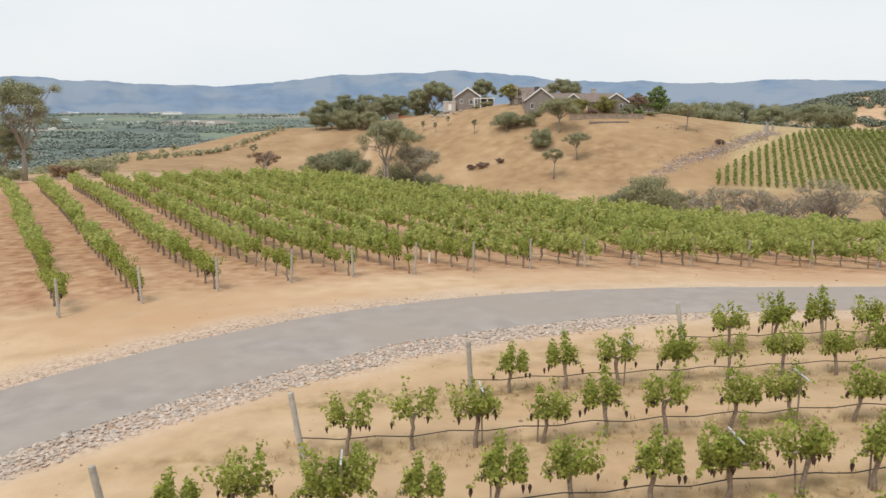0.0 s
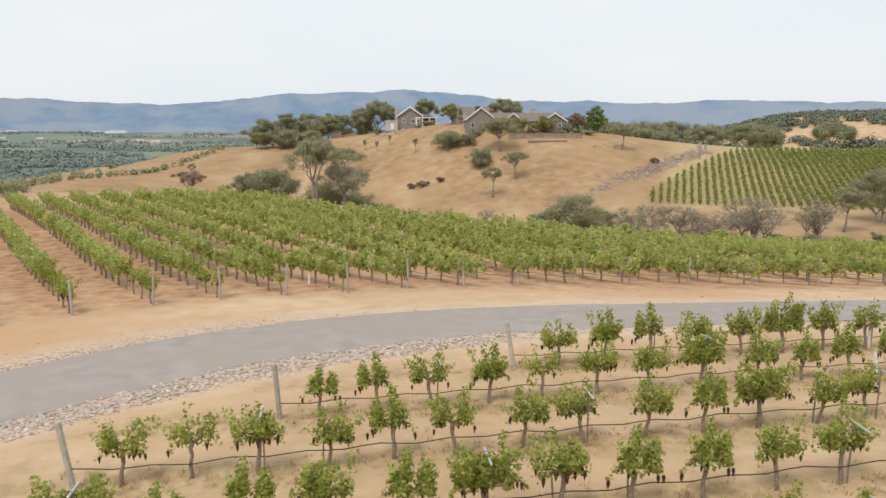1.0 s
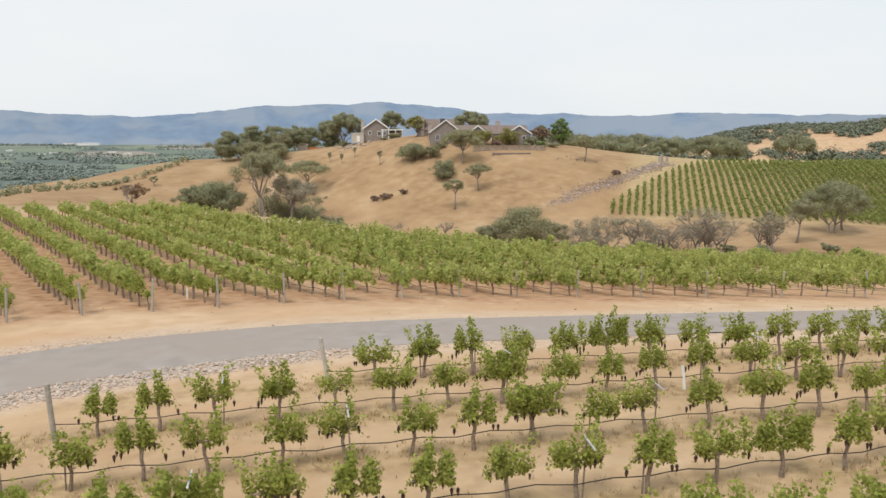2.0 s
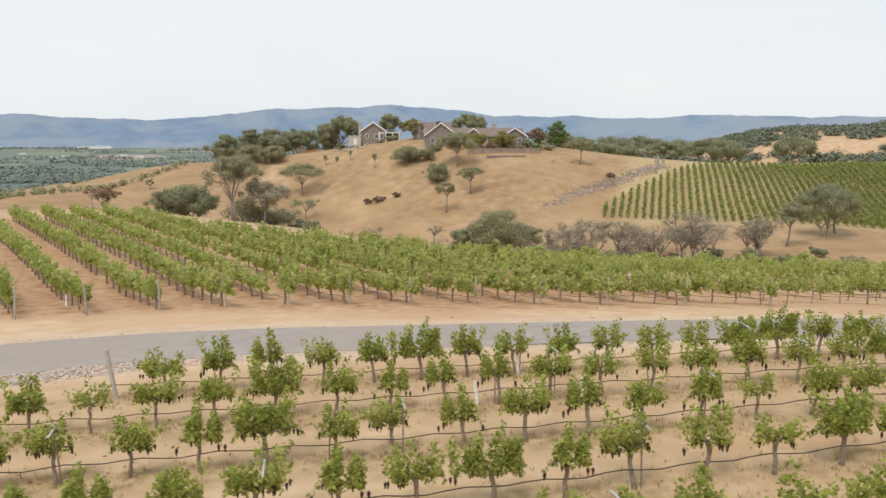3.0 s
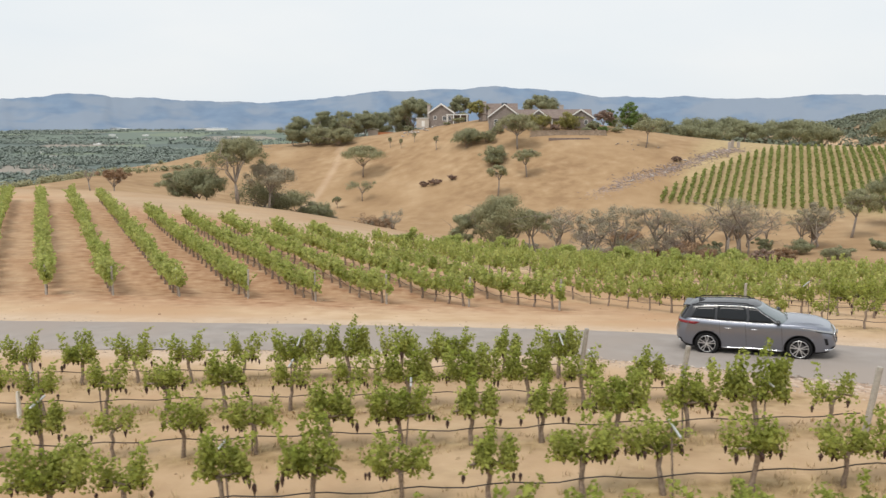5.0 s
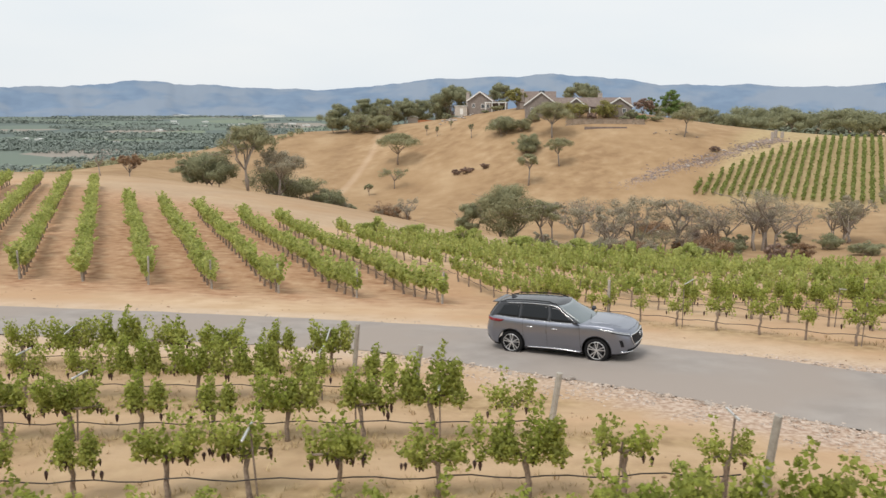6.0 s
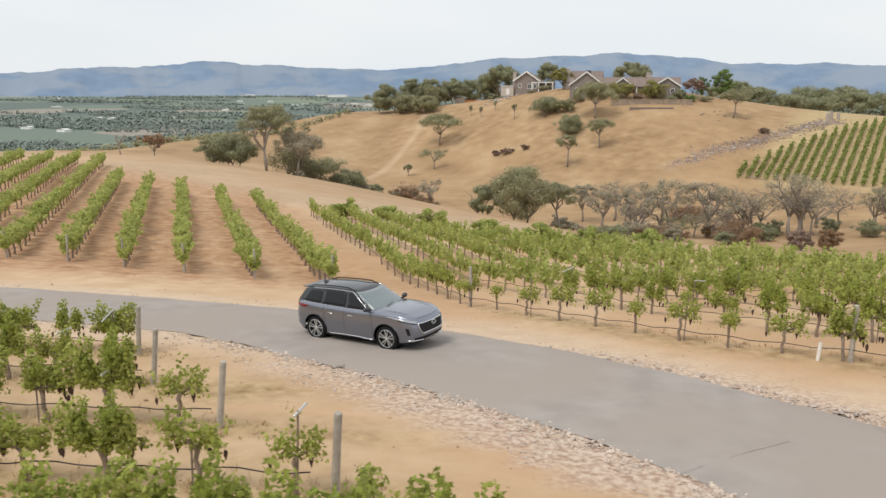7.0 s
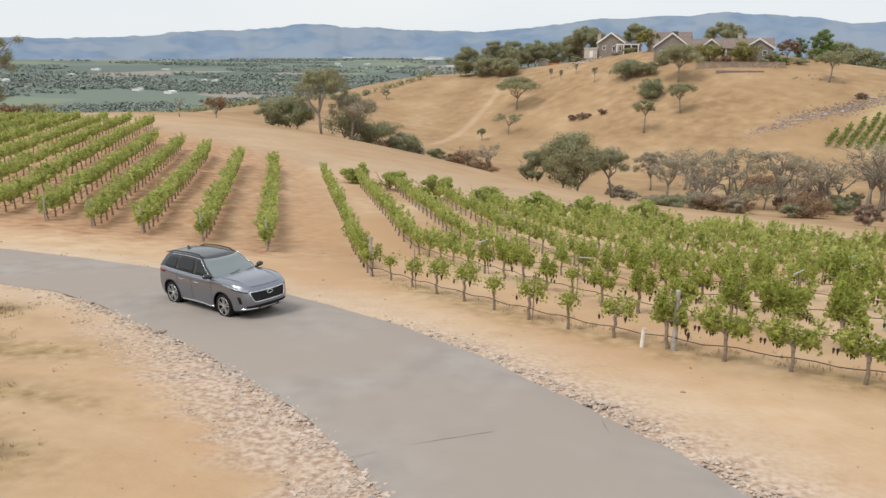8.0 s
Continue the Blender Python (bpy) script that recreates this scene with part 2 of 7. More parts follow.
def ground_material():
    """Earth, dry grass, red soil under the vines and green valley fields, told apart by the cover attribute."""
    m = material("earth_and_dry_grass", (0.505, 0.35, 0.22), (0.59, 0.435, 0.29), 0.8, 0.95, bump=0.55, bump_scale=5, c3=(0.485, 0.315, 0.19), scale3=0.09, spec=0.08)
    t = m.node_tree
    b = t.nodes["Principled BSDF"]
    co = t.nodes.new("ShaderNodeTexCoord")
    at = t.nodes.new("ShaderNodeAttribute")
    at.attribute_name = "cover"
    sp = t.nodes.new("ShaderNodeSeparateColor")
    t.links.new(at.outputs["Color"], sp.inputs[0])
    src = b.inputs["Base Color"].links[0].from_socket

    def ramp(scale, stops, detail=5.0, stretch=None):
        n = t.nodes.new("ShaderNodeTexNoise")
        n.inputs["Scale"].default_value, n.inputs["Detail"].default_value = scale, detail
        if stretch:
            mp = t.nodes.new("ShaderNodeMapping")
            mp.inputs["Scale"].default_value = stretch
            t.links.new(co.outputs["Object"], mp.inputs[0])
            t.links.new(mp.outputs[0], n.inputs["Vector"])
        else:
            t.links.new(co.outputs["Object"], n.inputs["Vector"])
        r = t.nodes.new("ShaderNodeValToRGB")
        els = r.color_ramp.elements
        while len(els) < len(stops):
            els.new(0.5)
        for e, (p, c) in zip(els, stops):
            e.position, e.color = p, (*c, 1)
        t.links.new(n.outputs["Fac"], r.inputs[0])
        return r.outputs[0]

    def mixed(a, b_, fac):
        n = t.nodes.new("ShaderNodeMix")
        n.data_type = "RGBA"
        t.links.new(a, n.inputs[6])
        t.links.new(b_, n.inputs[7])
        t.links.new(fac, n.inputs[0])
        return n.outputs[2]

    gold = ramp(0.06, ((0.3, (0.285, 0.183, 0.102)), (0.43, (0.348, 0.230, 0.128)), (0.57, (0.392, 0.265, 0.152)), (0.70, (0.465, 0.335, 0.206))), 9.0, (1.0, 0.6, 1.0))
    patchy = ramp(0.22, ((0.34, (0.265, 0.165, 0.092)), (0.47, (0.35, 0.232, 0.13)), (0.57, (0.40, 0.27, 0.156)), (0.68, (0.475, 0.345, 0.213))), 10.0)
    coarse = ramp(0.02, ((0.35, (0.2, 0.2, 0.2)), (0.65, (0.62, 0.62, 0.62))), 4.0)
    gold = mixed(gold, patchy, coarse)
    red = ramp(1.4, ((0.33, (0.29, 0.155, 0.088)), (0.47, (0.40, 0.232, 0.135)), (0.57, (0.44, 0.272, 0.165)), (0.69, (0.52, 0.355, 0.225))), 9.0)
    # fields: large cells of green crops, stubble and dark orchards
    v = t.nodes.new("ShaderNodeTexVoronoi")
    mp = t.nodes.new("ShaderNodeMapping")
    mp.inputs["Scale"].default_value, mp.inputs["Rotation"].default_value = (0.0045, 0.0032, 0.0001), (0, 0, 0.35)
    t.links.new(co.outputs["Object"], mp.inputs[0])
    t.links.new(mp.outputs[0], v.inputs["Vector"])
    v.inputs["Scale"].default_value = 1.0
    r = t.nodes.new("ShaderNodeValToRGB")
    r.color_ramp.interpolation = "CONSTANT"
    els = r.color_ramp.elements
    # field colours are dulled, with the valley haze mixed in
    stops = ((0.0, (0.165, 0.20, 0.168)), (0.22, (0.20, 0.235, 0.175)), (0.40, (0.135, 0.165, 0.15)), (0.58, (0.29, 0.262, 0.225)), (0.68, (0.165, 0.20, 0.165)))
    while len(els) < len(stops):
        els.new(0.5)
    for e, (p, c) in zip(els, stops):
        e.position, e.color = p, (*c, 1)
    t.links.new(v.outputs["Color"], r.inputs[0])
    at2 = t.nodes.new("ShaderNodeAttribute")
    at2.attribute_name = "wear"
    sp2 = t.nodes.new("ShaderNodeSeparateColor")
    t.links.new(at2.outputs["Color"], sp2.inputs[0])
    dust = ramp(1.3, ((0.3, (0.50, 0.385, 0.28)), (0.5, (0.55, 0.43, 0.32)), (0.7, (0.60, 0.48, 0.365))), 9.0)
    weed = ramp(2.4, ((0.34, (0.22, 0.15, 0.075)), (0.5, (0.35, 0.25, 0.13)), (0.66, (0.47, 0.35, 0.205))), 9.0)
    rut = ramp(0.7, ((0.3, (0.44, 0.30, 0.185)), (0.5, (0.49, 0.345, 0.215)), (0.7, (0.54, 0.385, 0.25))), 9.0)
    src = mixed(src, dust, sp2.outputs[0])
    src = mixed(src, weed, sp2.outputs[1])
    src = mixed(src, rut, sp2.outputs[2])
    grit = ramp(7.0, ((0.36, (0.33, 0.225, 0.165)), (0.5, (0.46, 0.345, 0.27)), (0.64, (0.57, 0.46, 0.375))), 6.0)
    src = mixed(src, grit, at2.outputs["Alpha"])
    c = mixed(src, gold, sp.outputs[0])
    straw = ramp(0.5, ((0.35, (0.39, 0.295, 0.16)), (0.65, (0.48, 0.375, 0.215))), 6.0)
    c = mixed(c, straw, at.outputs["Alpha"])
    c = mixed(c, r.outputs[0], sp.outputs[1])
    c = mixed(c, red, sp.outputs[2])
    t.links.new(c, b.inputs["Base Color"])
    return m


M_ground = ground_material()

# ---- ground ----
# near the road: a gentle polynomial; beyond: a coarse spline net of hill and ravine, 50 m apart
NEAR = (0.007, 0.231, -0.35, -0.397, -0.896, -0.398, 0.254, 0.162, -0.101, -0.101)
NET_X, NET_Y, NET_STEP = -160, 35, 50
NET = np.array((
    (-1.5, 0.9, 0.4, -1.1, -0.3, 1.0, -0.4, -0.4, 0.4, 1.3),
    (-8.5, -5.1, -1.9, 1.3, -7.6, -7.2, -9.3, -6.6, -3.9, -1.9),
    (-14.3, -6.2, -1.0, -2.0, -15.9, -17.4, -17.3, -12.6, -8.7, -5.2),
    (-21.5, -6.2, -6.1, -20.6, -27.5, -24.1, -17.8, -18.4, -14.1, -8.1),
    (-23.3, -7.4, -15.3, -26.3, -22.6, -21.9, -16.0, -21.1, -16.2, -9.1),
    (-23.4, -3.8, -21.4, -26.7, -4.7, -1.7, -1.4, -2.8, -3.2, -5.5),
    (-23.6, -7.9, -16.8, -1.3, 18.6, 8.9, 0.8, -0.5, 0.1, -2.0),
    (-24.4, -0.0, 2.3, 7.1, 11.3, 4.6, -3.1, -6.9, -5.7, -2.8),
    (-20.7, -7.1, -6.1, 1.6, 5.9, 2.5, -5.2, -9.3, -8.5, -5.4)))



def bspline(t):
    t = np.abs(t)
    return np.where(t < 1, (4 - 6 * t * t + 3 * t ** 3) / 6, np.where(t < 2, np.maximum(2 - t, 0) ** 3 / 6, 0))


def height(x, y):
    """Ground height at x, y (arrays or numbers)."""
    x, y = np.asarray(x, float), np.asarray(y, float)
    u, v = np.clip(x, -25, 62) / 30, (np.clip(y, 4, 46) - 28) / 15
    c = NEAR
    near = c[0] + c[1] * u + c[2] * v + c[3] * u * u + c[4] * u * v + c[5] * v * v + c[6] * u ** 3 + c[7] * u * u * v + c[8] * u * v * v + c[9] * v ** 3
    # the near vineyard swells towards its east end and a little at its west end, and dies out at the lane
    lane = (72.5 - x - 0.98 * y) / 1.4
    near = near + 0.52 * smoothstep(10, 44, x) * smoothstep(26, 15, y) * smoothstep(3, 9, lane) + 0.25 * smoothstep(-4, -11, x) * smoothstep(-19, -12, x) * smoothstep(22, 14, y)
    xc, yc = np.clip(x, -160, 290), np.clip(y, 35, 435)
    bx = bspline((xc[..., None] - NET_X) / NET_STEP - np.arange(10))
    by = bspline((yc[..., None] - NET_Y) / NET_STEP - np.arange(9))
    far = np.einsum("...j,ji,...i->...", by, NET, bx)
    w = np.maximum(smoothstep(42, 60, y), np.maximum(smoothstep(-25, -60, x) * smoothstep(20, 50, y), smoothstep(62, 90, x) * smoothstep(20, 50, y)))
    z = near * (1 - w) + far * w
    # past the hill the land falls to a flat valley floor, with a wooded ridge rising on its right
    d = np.maximum(np.maximum(-128 - x, x - 290), np.maximum(y - 430, 0))
    drop = smoothstep(0, 300, d) * smoothstep(20, 200, y)
    az, r = np.degrees(np.arctan2(x, np.maximum(y, 1))), np.hypot(x, y)
    ridge = 122 * np.clip((az - 11) / 23, 0, 1.15) * np.exp(-((r - 1900) / 520) ** 2) * (0.9 + 0.1 * np.cos(az * 0.45)) * (y > 0)
    floor = -65 + 50 * smoothstep(1500, 3900, r) * (y > 0)
    return z * (1 - drop) + (floor + ridge) * drop


def in_valley(x, y):
    """Where the land is flat valley floor (arrays)."""
    return (np.maximum(np.maximum(-128 - x, y - 430), 0) > 230) & (x < 0.16 * y)


def ground_z(x, y):
    return float(height(x, y)) + noise.noise((x * 0.05, y * 0.05, 3)) * 0.4 * min(1, max(0, (y - 60) / 60))


def lines(a, b, fine, coarse_to, growth=1.12):
    """Grid lines: evenly spaced from a to b, then wider and wider to both sides."""
    mid = list(np.arange(a, b + 1e-6, fine))
    lo, hi, s = [a], [b], fine
    while hi[-1] < coarse_to[1]:
        s *= growth
        hi.append(hi[-1] + s)
    s = fine
    while lo[-1] > coarse_to[0]:
        s *= growth
        lo.append(lo[-1] - s)
    return np.array(lo[:0:-1] + mid + hi[1:])


def ROAD_MID(X):
    """Height in plan of the lane's middle at X, to tell its two sides apart."""
    pts = np.array(ROAD)
    return np.interp(X, pts[:, 0], pts[:, 1])


def grid_ground():
    """Ground sheet, with the cover (dry grass, valley fields, red soil) of each corner."""
    xs = lines(-28, 66, 0.8, (-4800, 4800), 1.05)
    ys = lines(4, 62, 0.8, (-1500, 4900), 1.05)
    X, Y = np.meshgrid(xs, ys)
    Z = height(X, Y)
    bumps = np.array([[noise.noise((x * 0.35, y * 0.35, 0)) * 0.05 + noise.noise((x * 0.05, y * 0.05, 3)) * 0.4 * min(1, max(0, (y - 60) / 60)) for x in xs] for y in ys])
    # the road bed is sunk a little under the asphalt
    near_road = road_distance(X, Y)
    bumps *= 0.2 + 0.8 * smoothstep(4.2, 7, near_road)
    Z = Z + bumps - 0.12 * (near_road < ROAD_HALF - 0.6 + 0.5 * smoothstep(33, 42, X) * (Y < ROAD_MID(X)))
    patch = np.array([[noise.noise((x * 0.05, y * 0.05, 9)) for x in xs] for y in ys])
    R = np.hypot(X, Y)
    hill = np.clip(0.5 * smoothstep(80, 96, Y + 0.3 * X + 10 * patch) + 0.5 * smoothstep(95, 150, Y + 0.2 * X + 14 * patch) + smoothstep(62, 90, X) * smoothstep(48, 60, Y), 0, 1)
    # olive-tan dry weeds among the near rows
    rd = road_distance(X, Y)
    fine = np.array([[noise.noise((x * 0.45, y * 0.9, 13)) for x in xs] for y in ys])
    dust = smoothstep(5.5, 2.6, rd + 1.2 * fine) * 0.8
    # a worn path straight down the hill
    track = smoothstep(2.4, 0.8, np.abs(X - np.interp(Y, (240, 288, 336, 371), (-33.5, -32.4, -32.0, -36.0)))) * smoothstep(235, 262, Y) * (Y < 375)
    hill = hill * (1 - 0.5 * track)
    dust = np.maximum(dust, 0.5 * track)
    # pale dry grass on the crest behind the vine rows
    dust = np.maximum(dust, smoothstep(80, 92, Y + 0.3 * X + 5 * patch) * (1 - smoothstep(110, 150, Y + 0.2 * X)) * np.clip(0.5 + 0.9 * patch + 0.5 * fine, 0, 0.8) * (Y < 200))
    block0 = (Y < 27.5) * smoothstep(4.2, 5.5, rd) * smoothstep(-14, -9, X) * smoothstep(50, 44, X + 0.6 * (Y - 14))
    under = np.abs(((Y - SLOPE_Y * X) - 10.35) / 3.2 - np.round(((Y - SLOPE_Y * X) - 10.35) / 3.2)) * 3.2
    weed = block0 * np.clip(0.25 + 0.65 * smoothstep(1.3, 0.2, under) + 0.9 * fine, 0, 0.9)
    # turned soil along the front row of the far vineyard
    berm = np.full(X.shape, 9.0)
    for bx_, by_ in smooth_line(FRONT_ROW, 0.4):
        berm = np.minimum(berm, np.hypot(X - bx_, Y - by_))
    berm = smoothstep(0.95, 0.3, berm + 0.25 * fine) * (X > 42.5)
    Z = Z + 0.07 * berm
    weed = np.maximum(weed, 0.75 * berm)
    rut = np.clip(block0 * smoothstep(0.25, 0.6, np.abs(under - 1.0) < 0.35) + 0.8 * smoothstep(0.15, 0.4, fine) * (rd > 4), 0, 0.8) * (Y < 48)
    valley = smoothstep(150, 230, np.maximum(np.maximum(-128 - X, Y - 430), 0)) * (R > 380)
    east = smoothstep(11, 16, np.degrees(np.arctan2(X, np.maximum(Y, 1)))) * (R > 600)
    n = X * 0.861 + Y * 0.508
    k = np.abs((n - 17.4) / 3.27 - np.round((n - 17.4) / 3.27)) * 3.27
    block = smoothstep(37, 41, Y + np.clip(-X, 0, 25) * 0.38) * smoothstep(56, 50, n) * smoothstep(95, 80, Y + 0.3 * X) * (X > -70)
    soil = block * (0.62 + 0.4 * smoothstep(1.2, 0.3, k) + 0.4 * patch)
    # straw-coloured grass between the rows of the hillside vineyard
    straw = smoothstep(84, 96, X + 0.42 * (243 - Y)) * smoothstep(236, 244, Y + 0.386 * (X - 87.5)) * (Y < 380) * (R < 420) * 0.85
    cover = np.stack([np.clip(hill * (1 - valley), 0, 1), valley * (1 - east), np.clip(soil, 0, 1), straw], -1).reshape(-1, 4)
    vs = np.stack([X.ravel(), Y.ravel(), Z.ravel()], -1)
    nx = len(xs)
    i = np.arange(nx * (len(ys) - 1)).reshape(len(ys) - 1, nx)[:, :-1].ravel()
    fs = np.stack([i, i + 1, i + nx + 1, i + nx], -1)
    me = mesh_of("ground", vs.tolist(), fs.tolist(), M_ground, True)
    verge = smoothstep(4.4, 3.7, rd + 0.5 * fine - 0.9 * smoothstep(33, 42, X)) * np.clip(smoothstep(34, 44, X) + smoothstep(8, -2, X), 0.2, 1) * np.where(Y > ROAD_MID(X), 0.15 + 0.5 * smoothstep(2, -12, X) + 0.75 * smoothstep(44, 50, X) * smoothstep(3.6, 3.0, rd), 0.95)
    wear = np.stack([dust, weed, rut, verge], -1).reshape(-1, 4)
    me.attributes.new("wear", "FLOAT_COLOR", "POINT").data.foreach_set("color", wear.ravel().astype(np.float32))
    me.attributes.new("cover", "FLOAT_COLOR", "POINT").data.foreach_set("color", cover.ravel().astype(np.float32))
    return me


# ---- road ----
ROAD = ((-60, -40), (-34, -9), (-24, 8), (-19.5, 15), (-14.5, 20.6), (-8.7, 25.4), (-4.5, 27.8), (0.3, 29.6), (5.2, 30.7), (16, 31.4), (25, 31.6),
        (32.3, 31.2), (37.5, 30.0), (43.2, 27.5), (48, 24.6), (50.9, 22.3), (53.5, 19.8), (60, 12.5), (74, -2), (100, -30))
ROAD_HALF = 2.6
SLOPE_Y = 0.08
# the front row of the far vineyard, which bows out towards the lane
FRONT_ROW = ((41.3, 37.6), (42.3, 36.3), (44.4, 34.6), (46.8, 32.9), (50.8, 30.3), (54.5, 28.4), (58.3, 26.9), (62.5, 25.3))


def smooth_line(pts, step=0.5):
    """A Catmull-Rom curve through pts, cut at even steps."""
    p = [np.array(q, float) for q in pts]
    p = [2 * p[0] - p[1]] + p + [2 * p[-1] - p[-2]]
    out = []
    for i in range(1, len(p) - 2):
        n = max(2, int(np.linalg.norm(p[i + 1] - p[i]) / step))
        for k in range(n):
            t = k / n
            out.append(0.5 * (2 * p[i] + (p[i + 1] - p[i - 1]) * t + (2 * p[i - 1] - 5 * p[i] + 4 * p[i + 1] - p[i + 2]) * t * t + (3 * p[i] - p[i - 1] - 3 * p[i + 1] + p[i + 2]) * t ** 3))
    out.append(p[-2])
    return np.array(out)


def offset_line(line, d):
    """The line moved sideways by d (to its left)."""
    t = np.gradient(line, axis=0)
    t /= np.linalg.norm(t, axis=1)[:, None]
    return line + np.stack([-t[:, 1], t[:, 0]], -1) * d


ROAD_LINE = smooth_line(ROAD)


def road_distance(x, y):
    x, y = np.asarray(x, float), np.asarray(y, float)
    out = np.full(x.shape, 1e9)
    m = (x > -65) & (x < 105) & (y > -45) & (y < 40)
    q = np.stack([x[m], y[m]], -1)
    best = np.full(len(q), 1e9)
    for i in range(0, len(ROAD_LINE), 2):
        best = np.minimum(best, np.hypot(q[:, 0] - ROAD_LINE[i, 0], q[:, 1] - ROAD_LINE[i, 1]))
    out[m] = best
    return out


ground = part("ground", grid_ground(), M_ground, None)
tagged(ground, "bare tan earth and golden dry grass over rolling hills", "ground", kind="structure")


INNER = ROAD_HALF + 0.5 * smoothstep(33, 42, ROAD_LINE[:, 0])
OUTER = ROAD_HALF - 0.25 * smoothstep(46, 52, ROAD_LINE[:, 0])


def make_road():
    vs, fs = [], []
    cols = np.linspace(-ROAD_HALF, ROAD_HALF, 11)
    edges = [offset_line(ROAD_LINE, (c / ROAD_HALF * (INNER if c < 0 else OUTER))[:, None]) for c in cols]
    n, m = len(ROAD_LINE), len(cols)
    for i in range(n):
        for k, c in enumerate(cols):
            x, y = edges[k][i]
            wob = 0.16 * noise.noise((x * 0.5, y * 0.5, 5 * k)) + 0.05 * noise.noise((x * 2.3, y * 2.3, 5 * k)) if k in (0, m - 1) else 0
            vs.append((x, y + wob, ground_z(x, y) + 0.07 + 0.05 * (1 - (c / ROAD_HALF) ** 2) - (0.06 if k in (0, m - 1) else 0)))
    for i in range(n - 1):
        for k in range(m - 1):
            a = i * m + k
            fs.append((a, a + m, a + m + 1, a + 1))
    return vs, fs


road = part("road", make_road(), M_asphalt, None, smooth=True)
tagged(road, "narrow curving grey asphalt lane, worn and unmarked", "road", kind="structure")


def road_crack(pts):
    """A thin sealed crack across the asphalt."""
    line = smooth_line(pts, 0.25)
    vs, fs = [], []
    for i, (x, y) in enumerate(line):
        w = max(0.002, 0.007 + 0.011 * noise.noise((x * 2.3, y * 2.3, 1)))
        j = 0.05 * noise.noise((x * 1.7, y * 1.7, 4))
        for s in (-1, 1):
            c = road_distance(np.array([x]), np.array([y]))[0]
            vs.append((x + s * w * 0.3, y + j + s * w, ground_z(x, y) + 0.078 + 0.05 * (1 - (c / ROAD_HALF) ** 2)))
    for i in range(len(line) - 1):
        fs.append((2 * i, 2 * i + 2, 2 * i + 3, 2 * i + 1))
    return vs, fs


for pts in (((49.0, 19.7), (49.85, 20.35), (50.6, 20.9), (51.4, 21.5)), ((53.4, 22.8), (53.5, 22.45), (53.64, 22.1))):
    part("crack", road_crack(pts), M_crack, road)


# ---- foliage ----
def leaf_quads(rng, centres, n, size, spread, flat=0.0, droop=0.0, face=0.0):
    """n folded leaves scattered round each centre (x, y, z, r)."""
    vs, fs = [], []
    for (cx, cy, cz, r), m in zip(centres, n):
        d = rng.normal(size=(m, 3))
        d /= np.linalg.norm(d, axis=1)[:, None]
        rad = r * rng.uniform(0.45, 1.0, size=(m, 1)) ** 0.6
        p = np.array([cx, cy, cz]) + d * rad * np.array([1, 1, 1 - flat])
        a = rng.normal(size=(m, 3)) + d * spread
        a[:, 2] -= droop
        a /= np.linalg.norm(a, axis=1)[:, None]
        lay = rng.normal(size=(m, 3))
        if face:
            # leaves lie outward, like shingles round the clump
            a = a - face * (a * d).sum(1)[:, None] * d
            a /= np.linalg.norm(a, axis=1)[:, None]
            lay = d + (1 - face) * 0.6 * lay
        b = np.cross(a, lay)
        b /= np.linalg.norm(b, axis=1)[:, None]
        c = np.cross(a, b)
        s = size * rng.uniform(0.6, 1.25, size=(m, 1))
        o = len(vs)
        q = np.stack([p - a * s, p + b * s * 0.75 + c * s * 0.25, p + a * s, p - b * s * 0.75 + c * s * 0.25], 1).reshape(-1, 3)
        vs += q.tolist()
        fs += [(o + 4 * i, o + 4 * i + 1, o + 4 * i + 2, o + 4 * i + 3) for i in range(m)]
    return vs, fs


